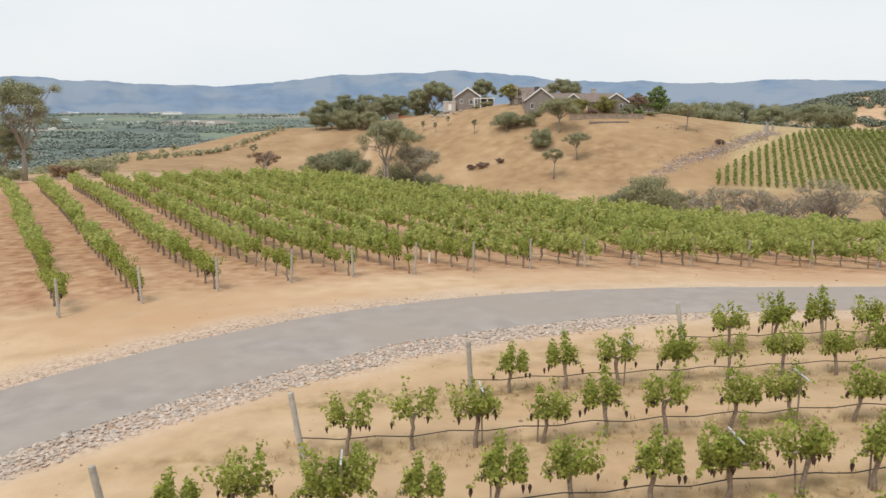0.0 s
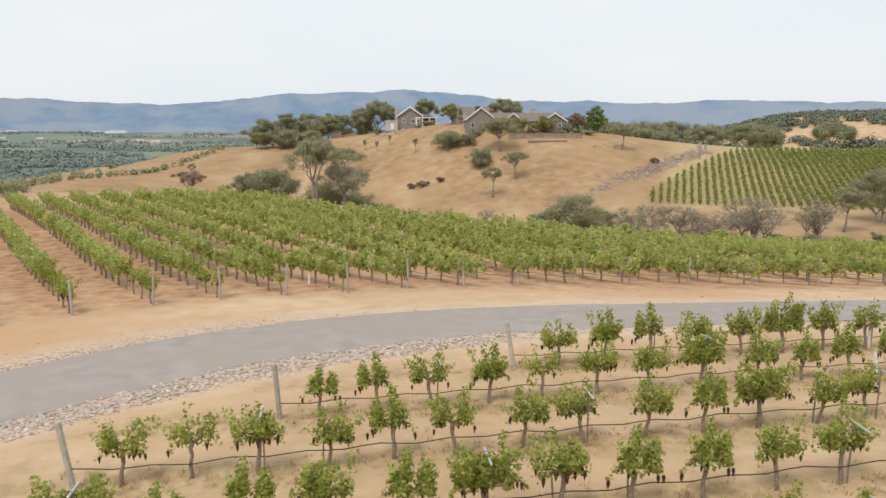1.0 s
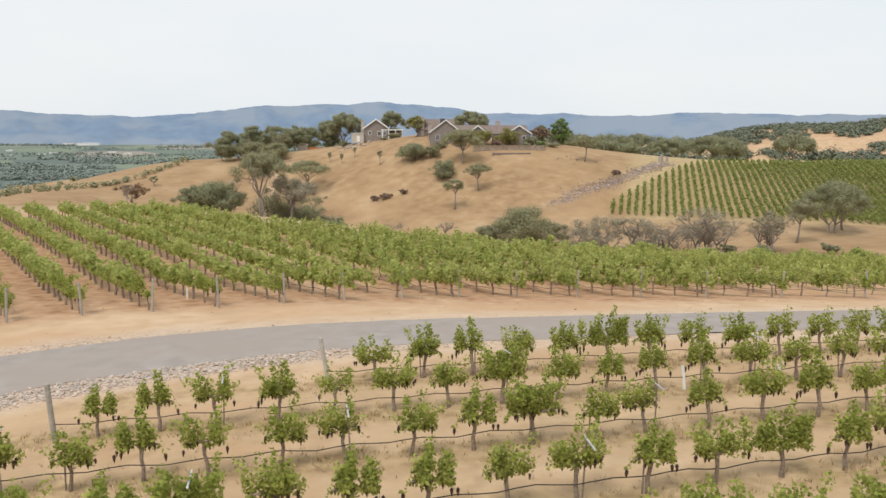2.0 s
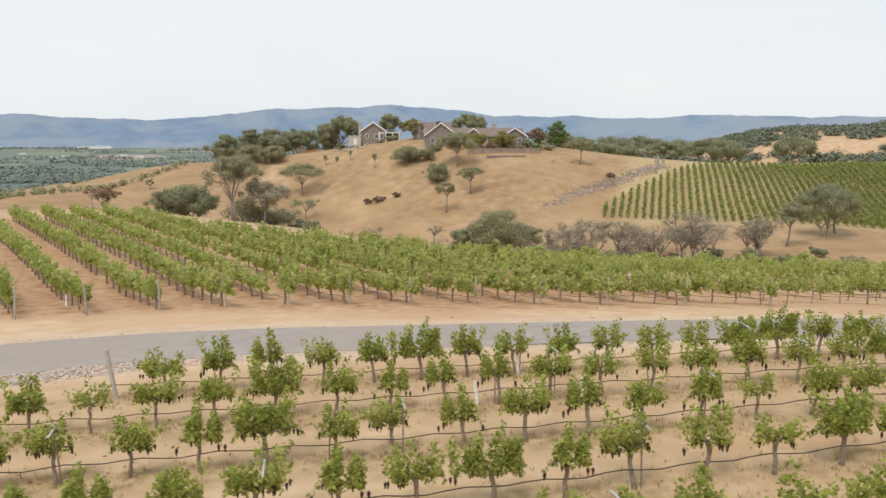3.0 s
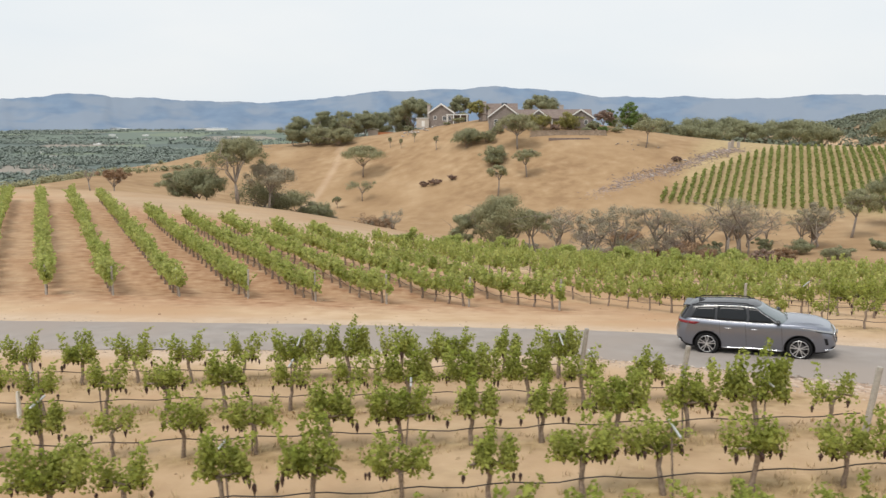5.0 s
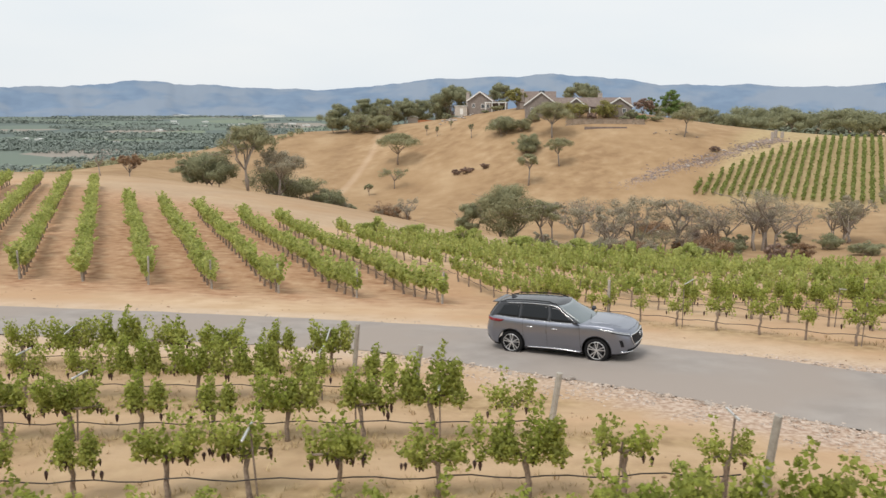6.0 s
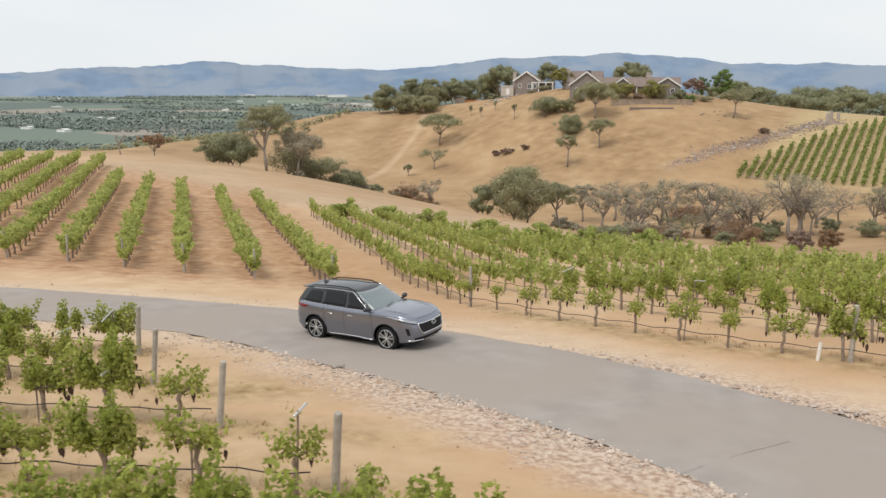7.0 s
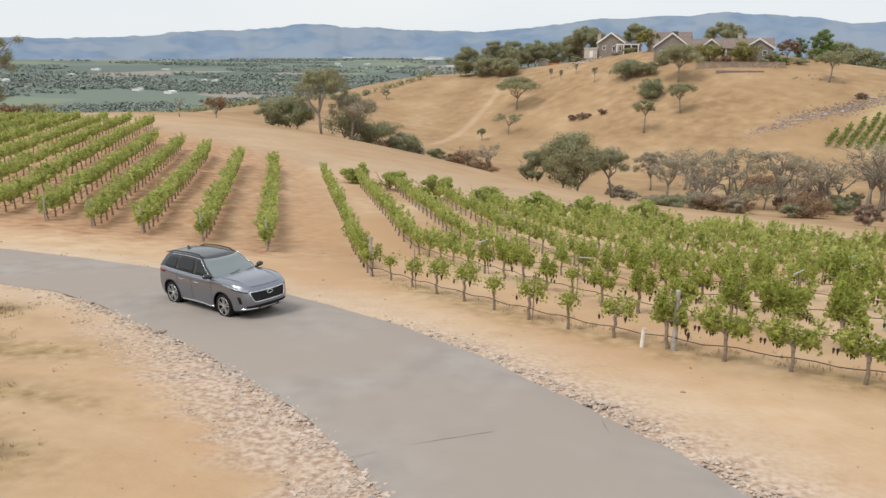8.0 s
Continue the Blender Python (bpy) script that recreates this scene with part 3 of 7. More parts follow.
def vine_mesh(seed, size=1.0, leaves=300, leaf=0.049, bunches=10, sides=6, wide=1.0):
    """Trunk, leaves and bunches of one grapevine; the row runs along x."""
    rng = np.random.default_rng(seed)
    leaves = int(leaves * (1.9 if sides > 4 else 1.5))
    h = 0.8 * (0.85 + 0.15 * min(1.1, size))
    lean = rng.normal(0, 0.05, 2)
    trunk = [(0, 0, -0.15)] + [(lean[0] * t + rng.normal(0, 0.018), lean[1] * t + rng.normal(0, 0.018), h * t) for t in (0.15, 0.4, 0.65, 0.85, 1.0)]
    th = 0.048 * (0.6 + 0.4 * size)
    wood = [tube(trunk, [th * 1.5, th * 1.15, th, th * 0.95, th * 1.15, th * 1.3], sides)]
    top = Vector(trunk[-1])
    centres, n = [], []
    for sx in (-1, 1):
        reach = rng.uniform(0.36, 0.56) * size * wide * (1.0 if sides > 4 else 1.25)
        arm = [top, top + Vector((sx * reach * 0.5, rng.normal(0, 0.04), rng.uniform(0.05, 0.12))), top + Vector((sx * reach, rng.normal(0, 0.07), rng.uniform(0.0, 0.14)))]
        wood.append(tube(arm, [th * 0.9, th * 0.65, th * 0.4], 5))
        for k in range(int(5 + 2 * size)):
            t = rng.uniform(0.0, 1.05)
            base = top + Vector((sx * reach * t, rng.normal(0, 0.07), 0.08))
            tall = rng.uniform(0.28, 0.86) * size * (1.0 - 0.25 * t)
            tip = base + Vector(((rng.normal(0, 0.16) + sx * 0.08) * wide, rng.normal(0, 0.22), tall))
            for q in (0.0, 0.3, 0.55, 0.8, 1.0):
                c = base.lerp(tip, q)
                centres.append((c.x, c.y, c.z, rng.uniform(0.13, 0.21) * (0.75 + 0.25 * size) * (1.1 - 0.35 * q)))
        # a shoot that droops beyond the arm
        c = arm[-1]
        for k in range(3):
            centres.append((c.x + sx * 0.055 * k * wide, c.y + rng.normal(0, 0.06), c.z - 0.08 * k, 0.09))
    w = np.array([c[3] ** 2 for c in centres])
    n = np.maximum(3, (w / w.sum() * leaves)).astype(int)
    lv = leaf_quads(rng, centres, n, leaf, 0.6, 0.1, 0.7, 0.4)
    low = [c for c in centres if c[2] < h + 0.3]
    hung = []
    for k in range(bunches):
        c = low[int(rng.integers(len(low)))]
        hung.append((c[0] + rng.normal(0, 0.05), c[1] + rng.normal(0, 0.05), min(c[2], h + 0.1) - rng.uniform(0.06, 0.14), rng.uniform(0.8, 1.2), rng.uniform(0, 360)))
    return join(*wood), lv, hung


def bunch_shape(seed):
    """A ragged cone of grapes, hanging from its stalk at the origin."""
    r = np.random.default_rng(seed)
    rows = ((0.06, 0.012, 4), (0.035, 0.034, 6), (0.0, 0.038, 6), (-0.04, 0.031, 6), (-0.08, 0.02, 5), (-0.12, 0.008, 4))
    vs, fs = [], []
    for z, rad, _ in rows:
        for i in range(6):
            a = i * math.pi / 3 + z * 9
            q = rad * r.uniform(0.75, 1.25)
            vs.append((math.cos(a) * q, math.sin(a) * q, z + r.normal(0, 0.006)))
    for k in range(len(rows) - 1):
        for i in range(6):
            j = (i + 1) % 6
            fs.append((k * 6 + i, k * 6 + 6 + i, k * 6 + 6 + j, k * 6 + j))
    fs += [tuple(range(5, -1, -1))[::-1], tuple(30 + i for i in range(5, -1, -1))]
    return mesh_of("fruit", vs, fs, M_grape, True)


BUNCHES = [bunch_shape(i) for i in range(4)]


def make_vine(seed, label, size, leaves, **kw):
    top = new("grapevine")
    top.empty_display_size = 0.2
    wood, lv, gr = vine_mesh(seed, size, leaves, **kw)
    part("trunk", wood, M_bark, top, smooth=True)
    part("foliage", lv, M_vine, top)
    for i, (x, y, z, k, a) in enumerate(gr):
        ob = new("fruit", BUNCHES[i % 4])
        ob.parent = top
        ob.matrix_basis = pose(x, y, z, 0, 0, a) @ Matrix.Diagonal((k, k, k, 1))
    return tagged(top, label, "grapevine", "vines in rows")


FULL = "leafy green grapevine with dark bunches on bare earth"
BUSHY = "large bushy grapevine, dense green canopy on a thick trunk"
YOUNG = "small young grapevine, thin trunk and sparse light leaves"
KINDS = [make_vine(11, FULL, 1.0, 640), make_vine(12, FULL, 1.0, 560), make_vine(13, FULL, 0.95, 480), make_vine(14, FULL, 1.05, 700), make_vine(15, FULL, 0.9, 420),
         make_vine(16, BUSHY, 1.36, 1350), make_vine(17, BUSHY, 1.28, 1150), make_vine(18, YOUNG, 0.76, 270, bunches=3), make_vine(19, YOUNG, 0.5, 150, bunches=0, wide=0.6), make_vine(20, FULL, 1.0, 540)]
USED = set()
rng = np.random.default_rng(5)


def put_vine(kind, x, y, turn, s=1.0):
    """A vine on the ground; the first of each kind is the model itself."""
    m = pose(x, y, ground_z(x, y), 0, 0, turn)
    sc = s * rng.uniform(0.92, 1.1)
    if kind not in USED:
        USED.add(kind)
        ob = KINDS[kind]
        ob.matrix_basis = m
    else:
        ob = copy_thing(KINDS[kind], m)
    ob.scale = (sc, sc, sc * rng.uniform(0.94, 1.06))
    return ob


def pick_kind(young=0.1, bushy=0.14):
    r = rng.random()
    if r < young:
        return int(rng.choice([7, 8]))
    if r < young + bushy:
        return int(rng.choice([5, 6]))
    return int(rng.choice([0, 1, 2, 3, 4, 9]))


# ---- posts, stakes, hoses ----
def make_post(x, y, h=1.65, r=0.062, lean=(0, 0), label="weathered grey wooden end post of a vine row"):
    z = ground_z(x, y)
    bm = bmesh.new()
    bmesh.ops.create_cone(bm, cap_ends=True, segments=10, radius1=r * 1.05, radius2=r * 0.95, depth=h + 0.3, matrix=Matrix.Translation((0, 0, (h - 0.3) / 2)))
    es = [e for e in bm.edges if all(v.co.z > h - 0.1 for v in e.verts)]
    bmesh.ops.bevel(bm, geom=es, offset=0.012, segments=1, affect="EDGES")
    for v in bm.verts:
        v.co.x += 0.006 * noise.noise((x, y, v.co.z))
    ob = part("wooden_post", bm, M_post, None)
    ob.matrix_basis = pose(x, y, z, lean[1], lean[0], 0)
    return tagged(ob, label, "post", "trellis posts")


def make_stake(x, y, turn, h=1.45, arm=True):
    """A thin steel stake, some with a cross arm for the wires."""
    top = new("trellis_stake")
    bm = bmesh.new()
    box(bm, (-0.018, -0.012, -0.3), (0.018, 0.012, h), 0.004)
    part("pole", bm, M_stake, top)
    if arm:
        bm = bmesh.new()
        box(bm, (-0.02, -0.34, h - 0.06), (0.02, 0.34, h - 0.02), 0.006)
        a = part("cross_arm", bm, M_steel, top, "galvanised steel cross arm")
        a.rotation_euler = (radians(rng.normal(0, 6)), 0, 0)
    top.matrix_basis = pose(x, y, ground_z(x, y), rng.normal(0, 2.5), rng.normal(0, 2.5), turn)
    return tagged(top, "thin rusty steel stake with a cross arm among vines" if arm else "thin rusty steel stake beside a vine", "stake", "trellis stakes")


def make_tube(x, y, h=0.75):
    """A white sleeve round a newly planted vine."""
    bm = bmesh.new()
    bmesh.ops.create_cone(bm, cap_ends=False, segments=12, radius1=0.055, radius2=0.05, depth=h, matrix=Matrix.Translation((0, 0, h / 2)))
    geo = bmesh.ops.extrude_edge_only(bm, edges=[e for e in bm.edges if e.is_boundary and e.verts[0].co.z > h * 0.5])
    for v in geo["geom"]:
        if isinstance(v, bmesh.types.BMVert):
            v.co.x, v.co.y, v.co.z = v.co.x * 0.85, v.co.y * 0.85, v.co.z - 0.02
    ob = part("grow_tube", bm, M_tube, None)
    ob.matrix_basis = pose(x, y, ground_z(x, y) - 0.02, rng.normal(0, 3), rng.normal(0, 3), 0)
    return tagged(ob, "white plastic grow tube standing on bare earth", "grow tube", "grow tubes")


def make_hose(line, z0=0.42, label="black drip hose slung low along a vine row"):
    """A drip hose along a plan line, sagging between its ties."""
    pts, d = [], 0.0
    for i, (x, y) in enumerate(line):
        if i:
            d += float(np.hypot(*(line[i] - line[i - 1])))
        pts.append((x, y + 0.02 * math.sin(d * 2.1), ground_z(x, y) + z0 + 0.035 * math.cos(d * 2 * math.pi / 1.72) + 0.03 * noise.noise((x * 0.6, y * 0.6, 2))))
    ob = part("drip_hose", tube(pts, [0.014] * len(pts), 5), M_hose, None, smooth=True)
    return tagged(ob, label, "drip hose", "drip hoses")


# ---- the near vineyard: rows at a slope of 0.08, 3.2 m apart, vines 1.72 m apart ----
SLOPE = 0.08
# crossing at x = 0, ends, then first vine and spacing along the row (spacing widens a little to the east)
NEAR_ROWS = ((7.1, -13, 50.0, -12.2, 1.55, 0.002), (10.35, -11.5, 46.6, -10.8, 1.54, 0.0022), (13.55, -10.2, 43.1, -9.09, 1.53, 0.0024),
             (16.75, -7.2, 39.4, -6.19, 1.536, 0.0022), (20.0, -3.1, 35.9, -2.08, 1.61, 0.0), (23.0, 4.0, 33.6, 5.48, 1.61, 0.0))
# how each vine has grown: Bushy, Full, Medium, Small
GROWTH = {2: "MMBMFMFBMMFMFFFBFMMSBMFFFMFMMFBSS", 3: "MSMMMMMMMMBMMFFMMFSMFFBFMBFBS", 4: "FMMFSFMBMFFM", 5: "FFFMFBFM"}
GROWN = {"B": (5, 6), "F": (0, 3, 1), "M": (1, 2, 4, 9), "S": (7,)}
n_near = 0
turn = math.degrees(math.atan(SLOPE))
for k, (c0, xa, xb, first, gap, widen) in enumerate(NEAR_ROWS):
    for i in range(60):
        x = first + gap * i + widen * i * i
        if x > xb - 0.3:
            break
        y = c0 + SLOPE * x
        grown = GROWTH.get(k, "")
        if i < len(grown):
            kind = int(rng.choice(GROWN[grown[i]]))
        else:
            kind = pick_kind(0.08, 0.45 if 27 < x < 39 or (k < 2 and x < 0) else 0.22)
        if k < 2 and x < 2:
            kind = int(rng.choice((2, 4, 9)))
        if k < 2 and x > 39.5:
            kind = 5 if i % 2 else 6
        if i < len(grown) or rng.random() > 0.03:
            put_vine(kind, x + rng.normal(0, 0.04), y + rng.normal(0, 0.04), turn + (180 if rng.random() < 0.5 else 0), 1.15 if k < 2 and x > 39.5 else 1.0)
            n_near += 1
        if i % 5 == 2:
            make_stake(x + 0.12, y, turn, 1.35 + 0.25 * rng.random())
        elif rng.random() < 0.16:
            make_stake(x - 0.1, y, turn, 1.0 + 0.4 * rng.random(), False)
    for x, s in ((xa, -1), (xb, 1)):
        make_post(x, c0 + SLOPE * x, 1.58, 0.072, (s * rng.uniform(3, 9), rng.normal(0, 2)))
    make_hose(np.array([(x, c0 + SLOPE * x) for x in np.arange(xa, xb, 0.43)]))
for x, y in ((16.82, 24.35), (18.2, 21.45), (15.0, 21.2)):
    make_tube(x, y)

# ---- the far vineyard: straight rows to the left of its corner, bent rows to the right of it ----
AWAY = np.array((-0.508, 0.861))
ENDS = ((-24.6, 25.2), (-21.9, 27.2), (-19.2, 29.3), (-16.6, 31.2), (-13.9, 33.2), (-10.9, 34.8), (-8.1, 36.1), (-5.1, 36.9), (-2.1, 37.8), (1.0, 39.2), (4.1, 40.2), (7.3, 41.4),
        (10.6, 42.1), (14.1, 42.5), (17.8, 42.8), (21.6, 42.5), (25.5, 42.1), (29.9, 41.5), (34.5, 40.5))
LENGTHS = (60, 60, 62, 62, 62, 61, 60, 60, 60, 60, 60, 61, 62, 61.5, 43.5, 42.5, 42, 39.5, 40)
ROW_LINES = []
for (x, y), ln in zip(ENDS, LENGTHS):
    ROW_LINES.append(np.array([np.array((x, y)) + AWAY * s for s in np.arange(0, ln, 0.43)]))
CORNER, LEFT_END, RIGHT_DIR = np.array((41.8, 37.3)), np.array((18.8, 76.0)), np.array((0.828, -0.561))
bis = np.array((0.72, 0.69))
bis = bis / np.linalg.norm(bis)
for j in range(9):
    c = CORNER + bis * (3.3 * j) / float(bis @ np.array((0.72, 0.70)))
    far_len = (43, 40.5, 37, 32, 26, 22, 18, 14, 10)[j]
    right_len = (23, 28, 34, 40, 44, 46, 48, 50, 50)[j]
    pts = [c + AWAY * far_len, c + AWAY * far_len * 0.5, c + AWAY * min(8, far_len * 0.3), c + RIGHT_DIR * 8, c + RIGHT_DIR * right_len * 0.55, c + RIGHT_DIR * right_len]
    if j == 0:
        pts[2:] = [np.array(p) for p in FRONT_ROW]
    ROW_LINES.append(smooth_line(pts[::-1], 0.43))


def along(line, step):
    """Points and headings at even steps along a line."""
    seg = np.r_[0, np.cumsum(np.hypot(*np.diff(line, axis=0).T))]
    at = np.arange(0.6, seg[-1], step)
    x, y = np.interp(at, seg, line[:, 0]), np.interp(at, seg, line[:, 1])
    x2, y2 = np.interp(at + 0.3, seg, line[:, 0]), np.interp(at + 0.3, seg, line[:, 1])
    x1, y1 = np.interp(at - 0.3, seg, line[:, 0]), np.interp(at - 0.3, seg, line[:, 1])
    return [(a, b, math.degrees(math.atan2(d, c))) for a, b, c, d in zip(x, y, x2 - x1, y2 - y1)]


spots = []
for k, line in enumerate(ROW_LINES):
    for i, (x, y, turn) in enumerate(along(line, 1.62)):
        spots.append((x, y, turn, k, i))
# the vines nearest the lane are things of their own, the rest one mass
near_lane = road_distance(np.array([s[0] for s in spots]), np.array([s[1] for s in spots]))
order = np.argsort(near_lane)
single = set(order[:300 - n_near].tolist())
simple = [vine_mesh(40 + i, 1.28, 215, leaf=0.115, bunches=0, sides=4, wide=1.1) for i in range(8)]
wood, leaves_all = [], []
for q, (x, y, turn, k, i) in enumerate(spots):
    front = k == 19
    if q in single:
        yng = 0.95 if front and 41 < x < 54 else 0.12
        put_vine(int(rng.choice((0, 3, 6))) if front and x >= 54 else pick_kind(yng, 0.1), x, y, turn, 1.0)
        continue
    if rng.random() < 0.03:
        continue
    s = rng.uniform(0.88, 1.12)
    m = np.array(pose(x, y, ground_z(x, y), 0, 0, turn + (180 if rng.random() < 0.5 else 0)))
    w, l, _ = simple[int(rng.integers(8))]
    for store, (v, f) in ((wood, w), (leaves_all, l)):
        v = np.array([tuple(p) for p in v]) * ((s * 1.05, s * 1.2, s) if k < 19 else (s * 0.84, s * 0.84, s * 0.94))
        store.append(((v @ m[:3, :3].T + m[:3, 3]).tolist(), f))
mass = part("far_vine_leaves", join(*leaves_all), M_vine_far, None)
tagged(mass, "green grapevine rows running over a gentle slope", "vineyard", kind="stuff")
part("far_vine_wood", join(*wood), M_bark, mass)
for x, y in ENDS:
    make_post(x, y, 1.62, 0.058, (rng.normal(0, 2), rng.normal(0, 2)))
make_post(42.2, 36.2, 1.75, 0.062)
make_post(54.6, 28.4, 1.75, 0.072)
for k in range(19, 25):
    sp = along(ROW_LINES[k], 6.4)
    for x, y, turn in sp:
        if road_distance(np.array([x]), np.array([y]))[0] < 30 and np.hypot(x - 54.6, y - 28.4) > 2 and np.hypot(x - 42.2, y - 36.2) > 2:
            make_stake(x, y, turn, 1.6, rng.random() < 0.5)
for k in range(19, 24):
    ln = ROW_LINES[k]
    make_hose(ln[ln[:, 0] > 30], 0.4)
for k in range(10, 19):
    make_hose(ROW_LINES[k][:36], 0.4)
for x, y in ((53.75, 28.5), (-4.4, 41.2), (60.5, 33.0)):
    make_tube(x, y, 0.62)


# ---- rubble along the lane ----
def stone_shape(seed):
    r = np.random.default_rng(seed)
    bm = bmesh.new()
    bmesh.ops.create_icosphere(bm, subdivisions=1, radius=0.5)
    f = r.uniform(0.75, 1.15, 3) * np.array((1.15, 0.9, 0.6))
    for v in bm.verts:
        v.co = Vector((v.co.x * f[0], v.co.y * f[1], v.co.z * f[2])) * r.uniform(0.82, 1.15)
    me = bpy.data.meshes.new("stone")
    bm.to_mesh(me)
    bm.free()
    me.materials.append(M_stone)
    return me


STONES = [stone_shape(i) for i in range(10)]
STONE_DATA = [([tuple(v.co) for v in me.vertices], [tuple(p.vertices) for p in me.polygons]) for me in STONES]
verge = new("stone_verge")
tagged(verge, "strip of pale rubble stones along the edge of the lane", "stone verge", kind="structure")
verge.location = (0, 0, 0)
right_edge = offset_line(ROAD_LINE, -INNER[:, None])
left_edge = offset_line(ROAD_LINE, OUTER[:, None])
bits = []
for line, side in ((right_edge, -1), (left_edge, 1)):
    t = np.gradient(line, axis=0)
    t /= np.linalg.norm(t, axis=1)[:, None]
    for i, (x, y) in enumerate(line):
        if not (-24 < x < 60 and y > 2):
            continue
        west, east = float(smoothstep(12, 0, x)), float(smoothstep(32, 42, x))
        if side < 0:
            # cobbles packed in a band in the west; in the east a line of blocks along the edge and fine rubble spread behind it
            beds = ((8 + 62 * west, 0.5 + 0.95 * west, 0.05 + 0.04 * west, 1.0), (9 * east, 0.28, 0.085, 1.0), (85 * east, 2.0, 0.045, 1.4))
        else:
            far_east = float(smoothstep(44, 51, x))
            beds = ((2.5 + 26 * float(smoothstep(2, -12, x)), 0.8, 0.042, 1.2), (34 * far_east, 0.55, 0.058, 1.0))
        for count, width, big, gather in beds:
            for _ in range(int(rng.poisson(count))):
                u = rng.uniform(0, 1) ** gather * width + 0.03
                px, py = x - side * t[i, 1] * u + t[i, 0] * rng.uniform(-0.3, 0.3), y + side * t[i, 0] * u + t[i, 1] * rng.uniform(-0.3, 0.3)
                if gather > 1.3 and noise.noise((px * 0.9, py * 0.9, 11)) < -0.25 + 0.45 * u / width:
                    continue
                s = big * rng.lognormal(0, 0.3) * (1.15 - 0.3 * u / width)
                bits.append((px, py, s, rng.uniform(0, 360), rng.normal(0, 14), rng.normal(0, 14)))
bits.sort(key=lambda b: -b[2])
pick = [b for b in bits if -16 < b[0] < 4 or b[0] > 38][:300]
picked = set(id(b) for b in pick)
for px, py, s, a, b, c in pick:
    ob = new("stone", STONES[int(rng.integers(10))])
    ob.parent = verge
    ob.matrix_basis = pose(px, py, ground_z(px, py) + s * (0.08 if px < 25 else 0.14), b * 0.6, c * 0.6, a) @ Matrix.Diagonal((s * 1.35, s * 1.2, s * (0.95 if px < 25 else 0.75), 1))
loose = []
for bit in bits:
    if id(bit) in picked:
        continue
    px, py, s, a, b, c = bit
    m = np.array(pose(px, py, ground_z(px, py) + s * 0.16, b, c, a))
    v, f = STONE_DATA[int(rng.integers(10))]
    loose.append(((np.array(v) * s * (1.4, 1.2, 0.8) @ m[:3, :3].T + m[:3, 3]).tolist(), f))
gravel = part("gravel", join(*loose), M_stone_j, verge)
gravel["kind"] = "stuff"
# clods strewn over the bare earth
clods = []
for _ in range(2600):
    x, y = rng.uniform(-26, 62), rng.uniform(8, 44)
    if road_distance(np.array([x]), np.array([y]))[0] < ROAD_HALF + 0.4:
        continue
    s = 0.035 * rng.lognormal(0, 0.5)
    v, f = STONE_DATA[int(rng.integers(10))]
    clods.append(((np.array(v) * s + np.array((x, y, ground_z(x, y) + s * 0.1))).tolist(), f))
tagged(part("clods", join(*clods), material("earth_clods", (0.30, 0.20, 0.125), (0.42, 0.30, 0.2), 9, 0.95), None), "small clods and pebbles strewn over bare earth", "clods", kind="stuff")


# dry tufts and fallen leaves under the near rows
def tufts(count, zone, name, mat, label, h=0.12):
    vs, fs = [], []
    rt = np.random.default_rng(31)
    for _ in range(count):
        x, y = zone(rt)
        if road_distance(np.array([x]), np.array([y]))[0] < ROAD_HALF + 0.7:
            continue
        z = ground_z(x, y)
        for b_ in range(6):
            a = rt.uniform(0, 6.28)
            l = h * rt.uniform(0.5, 1.4)
            dx, dy = math.cos(a) * l * 0.7, math.sin(a) * l * 0.7
            o = len(vs)
            px, py = x + rt.normal(0, 0.05), y + rt.normal(0, 0.05)
            vs += [(px - dy * 0.12, py + dx * 0.12, z - 0.01), (px + dy * 0.12, py - dx * 0.12, z - 0.01), (px + dx, py + dy, z + l)]
            fs.append((o, o + 1, o + 2))
    return tagged(part(name, (vs, fs), mat, None), label, "dry grass", kind="stuff")


def near_zone(rt):
    k = int(rt.integers(6))
    c0, xa, xb = NEAR_ROWS[k][:3]
    x = rt.uniform(xa - 1, xb + 1)
    return x, c0 + SLOPE * x + rt.normal(0, 0.55)


def bank_zone(rt):
    t = rt.uniform(0, 1)
    return 42.5 + 18 * t + rt.normal(0, 0.3), 36.0 - 11.5 * t + 2.2 * t * t + rt.normal(0, 0.4)


M_tuft = material("dry_tufts", (0.38, 0.275, 0.145), (0.50, 0.38, 0.22), 3, 0.95, spread=0.3, island=True)
tufts(5200, near_zone, "dry_tufts", M_tuft, "low dry tan weeds under vine rows")
tufts(300, bank_zone, "bank_tufts", M_tuft, "low dry tan weeds along a vine row")


